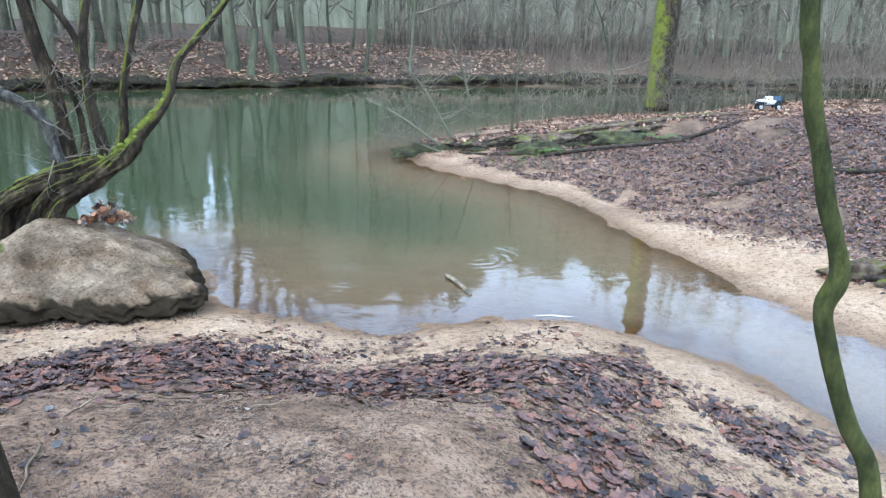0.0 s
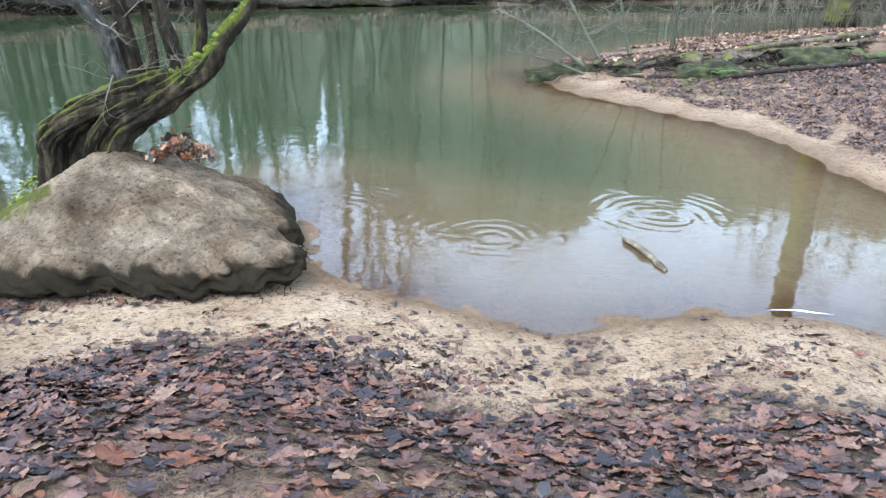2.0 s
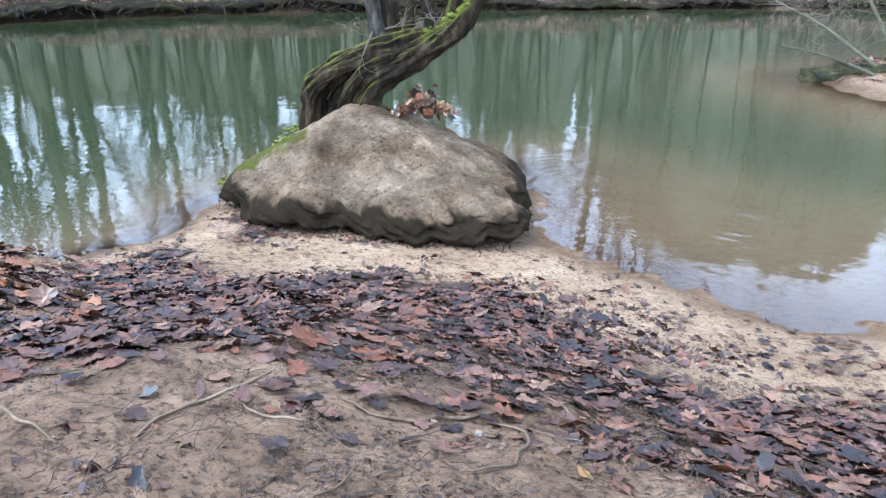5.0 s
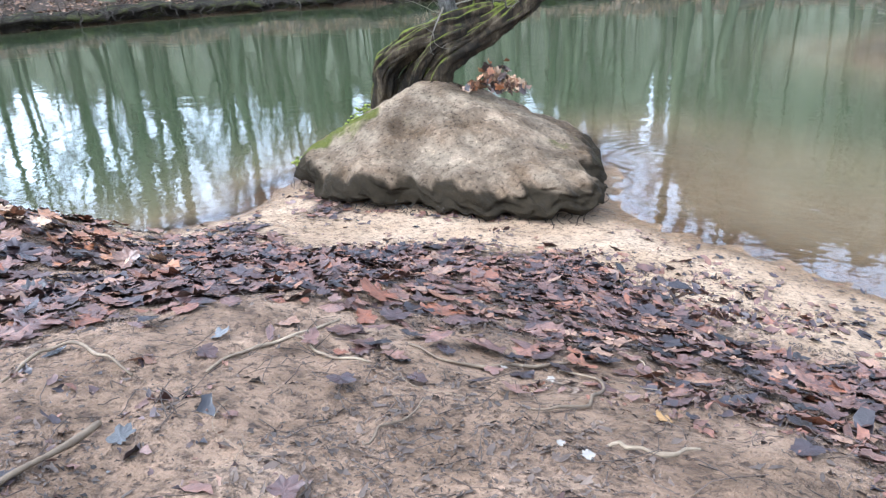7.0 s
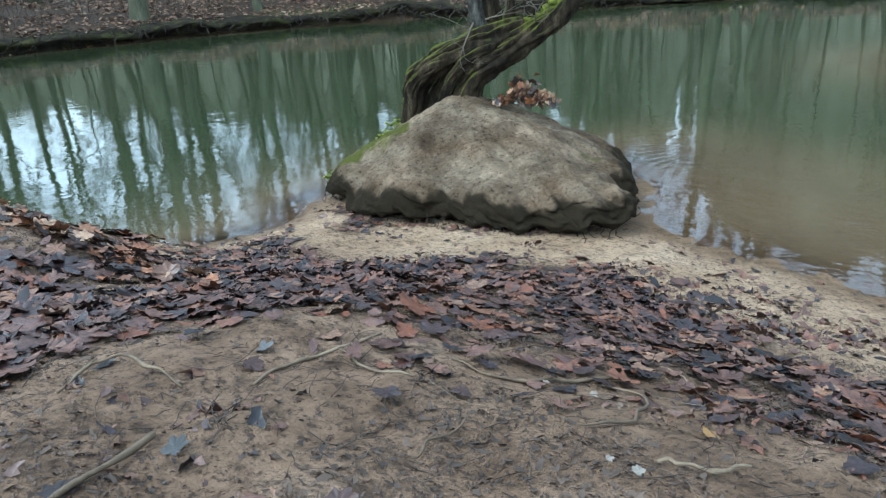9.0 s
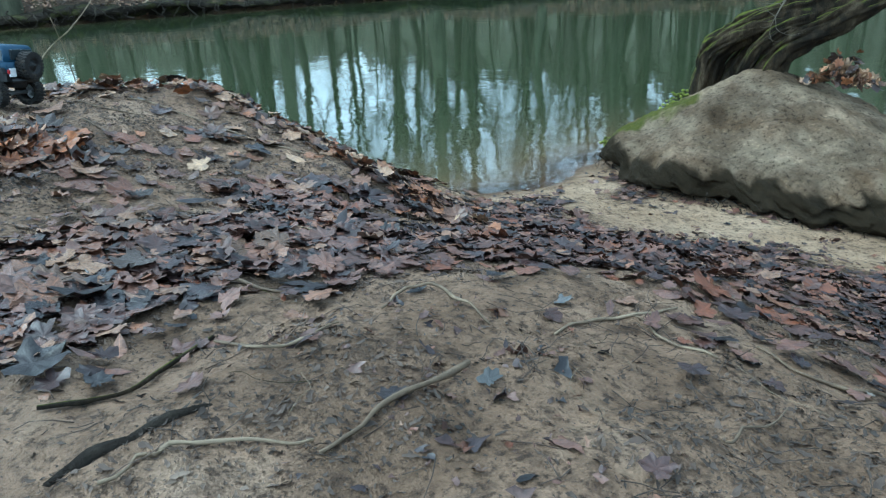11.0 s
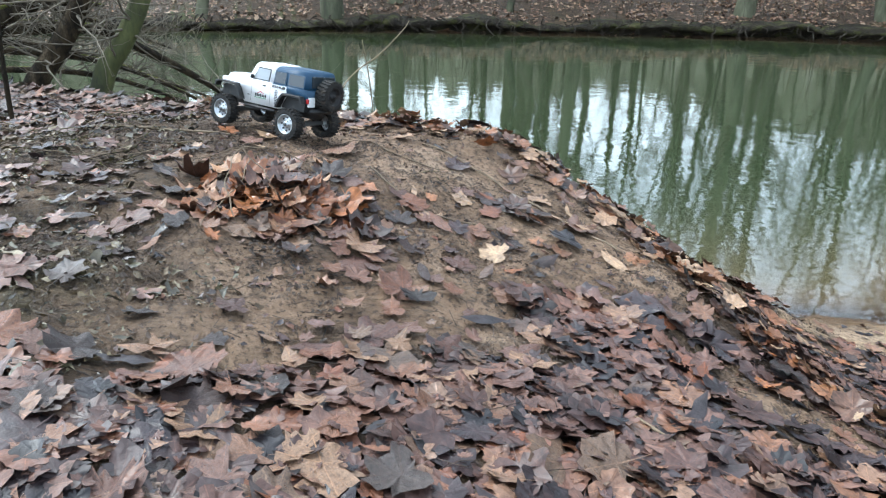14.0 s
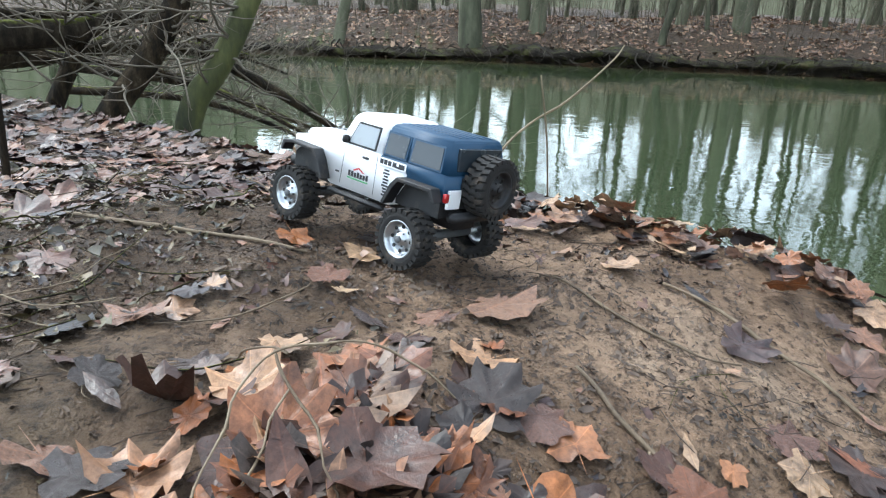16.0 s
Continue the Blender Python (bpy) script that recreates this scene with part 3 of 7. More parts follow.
# ---- ground and water ----
GX, GY = axis(-6.4, 2.4, 0.026, (-400, 400)), axis(-0.8, 5.2, 0.026, (-400, 400))
gxx, gyy = np.meshgrid(GX, GY)
gz = height(gxx, gyy)
g_near, g_right, g_far = shore(gxx, gyy)
ground_mesh, _ = sheet("ground", GX, GY, gz)
n_big, n_mid = fbm(gxx, gyy, 0.8, 4, 41), fbm(gxx, gyy, 3.5, 4, 51)
beach = (1 - ss(g_near + 0.30 * n_big, 0.75, 1.3)) * ss(gxx + 0.25 * n_mid, -4.3, -3.5)
beach = np.maximum(beach, ss(gyy + 0.2 * n_big, 2.8, 3.25) * ss(gxx, -4.6, -3.9))
beach = np.where(g_near > -3, beach, 0)
spit = bump(gxx, gyy, 1.0, 2.6, 1.2) * 0.9
r_beach = (1 - ss(g_right + 0.3 * n_big, 0.1, 0.6)) * (g_right > -3) * (1 - ss(gyy, 9.2, 11.5) * 0.6)
layer(ground_mesh, "sand", np.clip(np.maximum(np.maximum(beach, r_beach * 0.6), spit * (g_near > 0)) + 0.06 * n_mid, 0, 1).ravel())
lit = np.maximum(ss(g_far + 0.1 * n_big, -0.3, 0.1), ss(g_right + 0.6 * n_big, 1.1, 2.2) * (0.35 + 0.45 * ss(n_mid, -0.3, 0.5)))
# dark humus on the landward side of the crest
lit = np.maximum(lit, 0.8 * (1 - ss(gyy + 0.12 * n_big + 0.1 * n_mid, 0.35, 0.75)) * (1 - ss(gxx + 0.15 * n_mid, -3.0, -2.5)) * (g_near > 0))
layer(ground_mesh, "litter", np.clip(lit, 0, 1).ravel())
layer(ground_mesh, "moss", np.clip(ss(n_mid, 0.25, 0.7) * (np.exp(-((g_far - 0.5) / 0.5) ** 2) * 0.8 + 0.9 * bump(gxx, gyy, 1.0, 10.7, 1.3) + 0.25 * bump(gxx, gyy, -3.3, 0.1, 0.5)), 0, 1).ravel())
g_d = np.maximum(np.maximum(g_near, g_right), g_far)
layer(ground_mesh, "wet", np.clip(1 - ss(g_d, 0.02, 0.30) + 0.35 * ss(n_big, 0.2, 0.9) * (g_near > 1.2), 0, 1).ravel())
ground_mesh.materials.append(M_GROUND)
ground = tagged(new("ground", ground_mesh), "brown mud and pale sand banks with wet shoreline", "ground", kind="structure")

WX, WY = axis(-8.5, 4.5, 0.09, (-120, 120)), axis(1.0, 13.0, 0.09, (-120, 120))
wxx, wyy = np.meshgrid(WX, WY)
wz = height(wxx, wyy)
water_mesh, w_used = sheet("water", WX, WY, np.zeros_like(wz), keep=wz < 0.02)
layer(water_mesh, "depth", np.clip(-wz, 0, 2).ravel()[w_used])
water_mesh.materials.append(M_WATER)
water = tagged(new("water", water_mesh), "murky green pond water with mirror-like reflections and ripples", "water", kind="structure")

# ---- mesh tools ----
class Build:
    """Gathers vertices and faces for one mesh."""
    def __init__(self):
        self.v, self.f = [], []

    def add(self, verts, faces):
        k = len(self.v)
        self.v += [tuple(p) for p in verts]
        self.f += [tuple(i + k for i in f) for f in faces]
        return self

    def mesh(self, name, mat, smooth=True):
        me = bpy.data.meshes.new(name)
        me.from_pydata(self.v, [], self.f)
        me.materials.append(mat)
        if smooth:
            me.polygons.foreach_set("use_smooth", np.ones(len(me.polygons), bool))
        me.update()
        return me


def part(name, built, mat, parent=None, label="", smooth=True):
    """One mesh object under a thing or under a part."""
    ob = new(name, built.mesh(name, mat, smooth))
    ob.parent = parent
    return tagged(ob, label)


def thing(name, label, category, m=None, group="", kind=""):
    ob = new(name)
    ob.empty_display_size = 0.1
    if m is not None:
        ob.matrix_world = m
    return tagged(ob, label, category, group, kind)


def bent(points, per=6):
    """A smooth curve through points (x, y, z, radius)."""
    p = [np.array(q, float) for q in points]
    p = [2 * p[0] - p[1]] + p + [2 * p[-1] - p[-2]]
    out = []
    for i in range(1, len(p) - 2):
        for k in range(per):
            t = k / per
            out.append(0.5 * (2 * p[i] + (p[i + 1] - p[i - 1]) * t + (2 * p[i - 1] - 5 * p[i] + 4 * p[i + 1] - p[i + 2]) * t * t + (3 * p[i] - p[i - 1] - 3 * p[i + 1] + p[i + 2]) * t ** 3))
    out.append(p[-2])
    return out


def tube(points, sides=8, knots=0.0, seed=0, ridges=0.0, twist=0.0):
    """A tapered tube along (x, y, z, radius); knots: how far its skin wanders; ridges: depth of furrows along it."""
    pts = np.array(points)
    c, r = pts[:, :3], np.maximum(pts[:, 3], 0.0004)
    tan = np.gradient(c, axis=0)
    tan /= np.linalg.norm(tan, axis=1)[:, None] + 1e-9
    ref = np.array([0.31, 0.87, 0.38])
    u = np.cross(tan, ref)
    u /= np.linalg.norm(u, axis=1)[:, None] + 1e-9
    w = np.cross(tan, u)
    a = np.arange(sides) * 2 * np.pi / sides
    ring = u[:, None] * np.cos(a)[None, :, None] + w[:, None] * np.sin(a)[None, :, None]
    scale = np.ones((len(c), sides))
    if knots:
        s = np.arange(len(c))[:, None] * 0.16 + 0 * a[None]
        scale += knots * (cells(s + seed * 7.7, 5.0 * np.cos(a)[None] + 0 * s, seed) + 0.7 * cells(s * 1.7, 4.5 * np.sin(a + 0.35 * s)[None][0] + 0 * s + 3.3, seed + 3))
    if ridges:
        q = a[None] + twist * np.arange(len(c))[:, None]
        s = np.arange(len(c))[:, None] * 0.07 + 0 * q
        scale += ridges * (cells(3.1 * np.cos(q) + seed * 3.7, 3.1 * np.sin(q) + s, seed + 5) + 0.6 * cells(7.3 * np.cos(q) + s, 7.3 * np.sin(q) - seed, seed + 6))
    v = (c[:, None] + ring * (r[:, None] * scale)[..., None]).reshape(-1, 3)
    f = []
    for i in range(len(c) - 1):
        for k in range(sides):
            k2 = (k + 1) % sides
            f.append((i * sides + k, i * sides + k2, (i + 1) * sides + k2, (i + 1) * sides + k))
    f.append(tuple(range(sides))[::-1])
    f.append(tuple((len(c) - 1) * sides + k for k in range(sides)))
    return v.tolist(), f


def prism(profile, y0, y1, bevel=0.0, segments=2, pinch=None):
    """An outline in x, z pushed out from y0 to y1, with its edges rounded."""
    bm = bmesh.new()
    a = [bm.verts.new((x, y0, z)) for x, z in profile]
    b = [bm.verts.new((x, y1, z)) for x, z in profile]
    bm.faces.new(a)
    bm.faces.new(b[::-1])
    n = len(profile)
    for i in range(n):
        bm.faces.new((a[(i + 1) % n], a[i], b[i], b[(i + 1) % n]))
    if pinch:
        for v in bm.verts:
            v.co = Vector(pinch(v.co))
    bmesh.ops.recalc_face_normals(bm, faces=bm.faces)
    if bevel:
        bmesh.ops.bevel(bm, geom=bm.edges[:], offset=bevel, segments=segments, affect="EDGES", clamp_overlap=True)
    return from_bm(bm)


def from_bm(bm):
    bm.verts.index_update()
    v, f = [tuple(p.co) for p in bm.verts], [tuple(q.index for q in p.verts) for p in bm.faces]
    bm.free()
    return v, f


def box(x0, x1, y0, y1, z0, z1, bevel=0.0, segments=2):
    return prism([(x0, z0), (x1, z0), (x1, z1), (x0, z1)], y0, y1, bevel, segments)


def lathe(profile, steps=28):
    """A profile (radius, y) turned round the y axis."""
    v, f, n = [], [], len(profile)
    for k in range(steps):
        a = 2 * math.pi * k / steps
        v += [(r * math.cos(a), y, r * math.sin(a)) for r, y in profile]
    for k in range(steps):
        k2 = (k + 1) % steps
        for i in range(n - 1):
            f.append((k * n + i, k2 * n + i, k2 * n + i + 1, k * n + i + 1))
    return v, f


def moved(vf, dx=0, dy=0, dz=0):
    return [(x + dx, y + dy, z + dz) for x, y, z in vf[0]], vf[1]


def one(vf):
    return Build().add(*vf)


def floor_at(x, y):
    return float(height(np.array([x]), np.array([y]))[0])


# ---- the earth mound and its leaning tree ----
MOUND_RIM = [(-3.62, 3.56), (-3.36, 3.60), (-3.18, 3.70), (-2.98, 3.71), (-2.70, 3.74), (-2.55, 3.86), (-2.32, 3.83), (-2.19, 4.02), (-2.28, 4.28), (-2.47, 4.72), (-2.68, 5.15), (-3.0, 5.4), (-3.5, 5.4), (-3.95, 5.05), (-4.16, 4.55), (-4.24, 4.1), (-4.13, 3.84), (-3.82, 3.72)]


def earth_mound():
    """A hump whose crust hangs over its own foot, torn open on the water side."""
    rim = rounded(MOUND_RIM, 2)
    cx, cy, top = -3.60, 4.62, 0.59
    ring = np.array(rim + rim[:1])
    run = np.concatenate([[0], np.cumsum(np.hypot(*np.diff(ring, axis=0).T))])
    n, m = 340, 120
    L = np.linspace(0, run[-1], n, endpoint=False)
    rx, ry = np.interp(L, run, ring[:, 0]), np.interp(L, run, ring[:, 1])
    prof = np.array([(0.0, 1.0), (0.08, 0.985), (0.2, 0.90), (0.4, 0.75), (0.6, 0.60), (0.74, 0.50), (0.84, 0.43), (0.91, 0.375), (0.96, 0.31), (0.99, 0.245), (1.01, 0.18), (1.0, 0.135), (0.95, 0.115), (0.88, 0.085), (0.84, 0.04), (0.83, -0.25)])
    plen = np.concatenate([[0], np.cumsum(np.hypot(*np.diff(prof, axis=0).T))])
    pl = np.linspace(0, plen[-1], m)
    s, h = np.interp(pl, plen, prof[:, 0])[:, None], np.interp(pl, plen, prof[:, 1])[:, None]
    LL = np.broadcast_to(L, (m, n))
    # the rim's noise closes on itself by running round a circle
    ang = LL / run[-1] * 2 * np.pi
    ca, sa = np.cos(ang), np.sin(ang)
    edge = ss(s, 0.72, 0.98)
    lip = 1 + edge * (0.035 * cells(3.4 * ca + 9, 3.4 * sa + h * 2, 3) + 0.035 * cells(8.5 * ca, 8.5 * sa + h * 5, 4) + 0.016 * cells(19 * ca + h * 9, 19 * sa + h * 34, 6) + 0.007 * cells(47 * ca + h * 21, 47 * sa + h * 80, 7))
    x0, y0 = cx + (rx - cx) * s, cy + (ry - cy) * s
    for tx, ty, hh, wide, deep in ((-2.36, 4.36, 0.34, 0.08, 0.10), (-2.45, 3.95, 0.24, 0.09, 0.12), (-2.62, 3.85, 0.2, 0.06, 0.08), (-3.2, 3.68, 0.2, 0.08, 0.06), (-4.15, 4.0, 0.26, 0.11, 0.13), (-3.85, 3.72, 0.2, 0.08, 0.07)):
        lip = lip - deep * np.exp(-((h - hh) / 0.08) ** 2) * np.exp(-((x0 - tx) ** 2 + (y0 - ty) ** 2) / wide ** 2)
    px, py = cx + (rx - cx) * s * lip, cy + (ry - cy) * s * lip
    inner = np.minimum(1, s * 3)
    crack = ss(1 - np.abs(fbm(px, py, 2.1, 3, 68)), 0.93, 1.0)
    pz = top * h + inner * (0.018 * fbm(px, py, 2.4, 4, 61) + 0.016 * fbm(px, py, 9.0, 5, 66) - 0.012 * crack + 0.006 * cells(px * 45, py * 45, 69))
    pz = pz + edge * (0.020 * cells(4.5 * ca, 4.5 * sa + 5, 9) + 0.018 * cells(17 * ca, 17 * sa + h * 6, 19)) * (h > 0)
    v = np.stack([px, py, pz], 2).reshape(-1, 3)
    i, k = np.meshgrid(np.arange(n), np.arange(m - 1))
    j = (i + 1) % n
    f = np.stack([k * n + i, (k + 1) * n + i, (k + 1) * n + j, k * n + j], 2).reshape(-1, 4)
    b = Build().add(v.tolist(), f.tolist())
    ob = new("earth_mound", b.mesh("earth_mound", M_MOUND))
    west = 2.2 * np.exp(-((px + 4.06) ** 2 + (py - 3.97) ** 2) / 0.10 ** 2) + 0.55 * np.exp(-((px + 4.0) ** 2 + (py - 4.2) ** 2) / 0.32 ** 2) + 0.62 * np.exp(-((s - 0.8) / 0.12) ** 2) * ss(px, -2.95, -2.7) * ss(py, 4.25, 4.6) + 0.7 * np.exp(-((px + 3.95) ** 2 + (py - 4.6) ** 2) / 0.3 ** 2)
    layer(ob.data, "moss", np.clip(ss(fbm(px, py, 5.0, 4, 70) + 1.1 * west, 0.75, 1.35) * np.minimum(1, west * 2), 0, 1).ravel())
    # dark along the lip; the underside is darkened too, as painted shade
    peat_shade = ss(s + 0.03 * fbm(4 * ca, 4 * sa + h, 2.0, 4, 74) + 0.02 * fbm(px, py, 9.0, 4, 75), 0.925, 0.965)
    peat_shade = np.maximum(peat_shade, 1 - ss(h + 0.02 * fbm(px, py, 9.0, 3, 76), 0.20, 0.25))
    layer(ob.data, "peat_shade", np.clip(np.broadcast_to(peat_shade, px.shape), 0, 1).ravel())
    tagged(ob, "worn hump of packed grey-brown earth with an undercut edge", "mound", kind="structure")
    n = len(rim)
    # a fringe of torn roots along the lip, and moss on the shoulder
    fr = Build()
    rnd = random.Random(5)
    for _ in range(260):
        i = rnd.randrange(n)
        x, y = rim[i]
        if y > 4.6:
            continue
        h = rnd.uniform(0.03, 0.11)
        k_ = rnd.uniform(.93, 1.015)
        q = [(cx + (x - cx) * k_ + rnd.uniform(-.03, .03), cy + (y - cy) * k_ + rnd.uniform(-.03, .03), h, rnd.uniform(.002, .006))]
        for _k in range(3):
            q.append((q[-1][0] + rnd.uniform(-.03, .03), q[-1][1] + rnd.uniform(-.03, .02), q[-1][2] - rnd.uniform(0.0, 0.026), 0.002))
        fr.add(*tube(bent(q, 2), 4))
    part("root_fringe", fr, M_ROOT, ob, "dark torn roots under the edge")
    ms = Build()
    for _ in range(150):
        a_, r_ = rnd.uniform(0, 6.28), abs(rnd.gauss(0, .035))
        ms.add(*lump(-4.05 + r_ * 1.3 * math.cos(a_), 3.875 + r_ * math.sin(a_), .175 + rnd.uniform(-.025, .02), rnd.uniform(.008, .02), rnd))
    for _ in range(120):
        t_ = rnd.random()
        ms.add(*lump(-3.98 - .12 * t_ + rnd.gauss(0, .03), 4.25 + .35 * t_ + rnd.gauss(0, .04), .30 + .08 * t_ + rnd.gauss(0, .015), rnd.uniform(.006, .016), rnd))
    tagged(part("moss", ms, M_MOSS_BRIGHT, ob, "bright yellow-green moss in a torn notch"), kind="stuff")
    return ob


def lump(x, y, z, r, rnd):
    bm = bmesh.new()
    bmesh.ops.create_icosphere(bm, subdivisions=1, radius=r)
    for p in bm.verts:
        p.co *= rnd.uniform(0.75, 1.2)
        p.co.z *= 0.6
        p.co += Vector((x, y, z))
    return from_bm(bm)


def twigs_from(b, start, way, length, radius, rnd, depth=2, sides=4, up=0.15):
    """A wandering shoot with side shoots."""
    p, d = np.array(start, float), np.array(way, float)
    d /= np.linalg.norm(d)
    n = 5
    pts = [(*p, radius)]
    for k in range(1, n + 1):
        d = d + np.array([rnd.gauss(0, .2), rnd.gauss(0, .2), rnd.gauss(0, .2) + up * 0.5])
        d /= np.linalg.norm(d)
        p = p + d * length / n
        pts.append((*p, radius * (1 - 0.85 * k / n)))
        if depth and k > 1:
            side = d + np.array([rnd.gauss(0, .9), rnd.gauss(0, .9), rnd.gauss(0, .6)])
            twigs_from(b, p, side, length * rnd.uniform(.35, .6), radius * 0.5 * (1 - .6 * k / n) + 0.0008, rnd, depth - 1, max(3, sides - 1), up)
    b.add(*tube(pts, sides))


def mound_tree():
    t = thing("gnarled_tree", "leaning mossy old tree with twisted trunk and bare limbs", "tree", Matrix.Translation((-3.6, 4.75, 0.5)))
    inv = np.array([-3.6, 4.75, 0.5, 0])

    def at(points):
        return [tuple(np.array(p) - inv) for p in points]
    trunk = Build()
    rt = random.Random(4)

    def column(points, cords, seed):
        """A twisted limb of the trunk: a core with cords of wood wound over it."""
        core = bent(at(points), 8)
        trunk.add(*tube([(x, y, z, r * .97) for x, y, z, r in core], 48, .16, seed, .22, .03))
        for k in range(cords):
            a0, tw = 2 * math.pi * k / cords + rt.gauss(0, .25), rt.uniform(.2, 1.3)
            q = []
            for i, (x, y, z, r) in enumerate(core[::4]):
                aa, rr = a0 + tw * i / 6, r * (.84 + rt.gauss(0, .10))
                q.append((x + rr * math.cos(aa), y + rr * math.sin(aa), z - .5 * rr * math.cos(aa), r * rt.uniform(.06, .26)))
            trunk.add(*tube(bent(q, 6), 12, .2, seed + k, .3, .05))
    # the hollow stands open between the western root and the leaning stem
    column([(-3.98, 4.60, .30, .085), (-3.965, 4.62, .50, .078), (-3.935, 4.62, .63, .080), (-3.84, 4.63, .735, .082), (-3.68, 4.66, .83, .080), (-3.50, 4.72, .905, .085), (-3.36, 4.79, .945, .075), (-3.24, 4.87, .99, .05)], 9, 30)
    column([(-3.60, 4.64, .42, .105), (-3.565, 4.66, .56, .085), (-3.52, 4.69, .68, .085), (-3.43, 4.74, .78, .095), (-3.29, 4.82, .875, .095), (-3.14, 4.92, .975, .082), (-3.02, 5.01, 1.09, .058), (-2.94, 5.06, 1.22, .02)], 11, 60)
    column([(-3.76, 4.80, .40, .19), (-3.74, 4.80, .56, .165), (-3.64, 4.81, .74, .125), (-3.44, 4.84, .87, .085), (-3.3, 4.86, .93, .06)], 7, 90)
    column([(-3.70, 4.57, .50, .028), (-3.64, 4.57, .64, .032), (-3.57, 4.60, .75, .036), (-3.48, 4.65, .83, .036), (-3.36, 4.72, .88, .03)], 4, 120)
    part("trunk", trunk, M_BARK, t, "furrowed dark hollow trunk with moss")
    limbs = [
        (M_LIMB, [(-3.46, 4.82, .86, .05), (-3.33, 4.88, .92, .085), (-3.2, 4.93, .975, .09), (-3.05, 5.0, 1.08, .085), (-2.95, 5.06, 1.22, .066), (-2.76, 5.16, 1.46, .05), (-2.66, 5.2, 1.77, .042), (-2.5, 5.28, 1.98, .034), (-2.28, 5.39, 2.27, .026), (-2.0, 5.5, 2.75, .012)]),
        (M_LIMB, [(-3.2, 4.93, 1.0, .06), (-3.22, 4.91, 1.15, .055), (-3.26, 4.88, 1.4, .05), (-3.27, 4.87, 1.9, .042), (-3.2, 4.9, 2.3, .036), (-3.08, 4.95, 2.9, .022), (-3.0, 5.0, 3.6, .01)]),
        (M_LIMB, [(-3.1, 4.98, 1.1, .052), (-3.07, 5.0, 1.25, .046), (-3.04, 5.0, 1.55, .042), (-2.93, 5.05, 2.05, .036), (-2.84, 5.1, 2.4, .03), (-2.7, 5.15, 3.1, .014)]),
        (M_BARK_OLD, [(-3.46, 4.79, .90, .085), (-3.49, 4.76, .98, .072), (-3.52, 4.74, 1.12, .066), (-3.56, 4.72, 1.3, .058), (-3.64, 4.68, 1.43, .05), (-3.8, 4.58, 1.54, .045), (-4.15, 4.42, 1.68, .036), (-4.6, 4.2, 1.95, .016)]),
        (M_BARK, [(-3.42, 4.81, .92, .075), (-3.44, 4.79, 1.15, .06), (-3.46, 4.77, 1.5, .064), (-3.55, 4.72, 1.95, .058), (-3.63, 4.68, 2.6, .045), (-3.7, 4.6, 3.5, .02)]),
        (M_LIMB, [(-3.27, 4.87, 1.66, .034), (-3.31, 4.85, 1.95, .032), (-3.46, 4.77, 2.22, .028), (-3.8, 4.6, 2.65, .015)]),
        (M_BARK, [(-3.36, 4.85, .98, .05), (-3.34, 4.88, 1.2, .035), (-3.38, 4.86, 1.5, .022), (-3.5, 4.8, 1.8, .008)])]
    rnd = random.Random(11)
    for k, (mat, pts) in enumerate(limbs):
        part("limb", one(tube(bent([(a, b, c, r * .76) for a, b, c, r in at(pts)], 9), 22, 0.2, 20 + k, .18, .03)), mat, t)
    crown = Build()
    for mat, pts in limbs:
        for p in bent(at(pts), 3)[4:]:
            if rnd.random() < 0.55:
                twigs_from(crown, p[:3], (rnd.gauss(0, 1), rnd.gauss(0, 1), rnd.uniform(-.4, 1)), rnd.uniform(.2, .6), max(.003, p[3] * .13), rnd, 2)
    tagged(part("twig_growth", crown, M_TWIG, t, "thin bare twigs"), kind="stuff")
    moss = Build()
    for mat, pts in limbs[:1]:
        for p in bent(at(pts), 12)[20:62]:
            for _ in range(5):
                moss.add(*lump(p[0] + rnd.gauss(0, .012), p[1] + rnd.gauss(0, .012), p[2] + p[3] * rnd.uniform(.3, .8), p[3] * rnd.uniform(.25, .45), rnd))
    tagged(part("moss", moss, M_MOSS_BRIGHT, t, "bright yellow-green moss"), kind="stuff")
    return t


mound = earth_mound()
mound_tree()


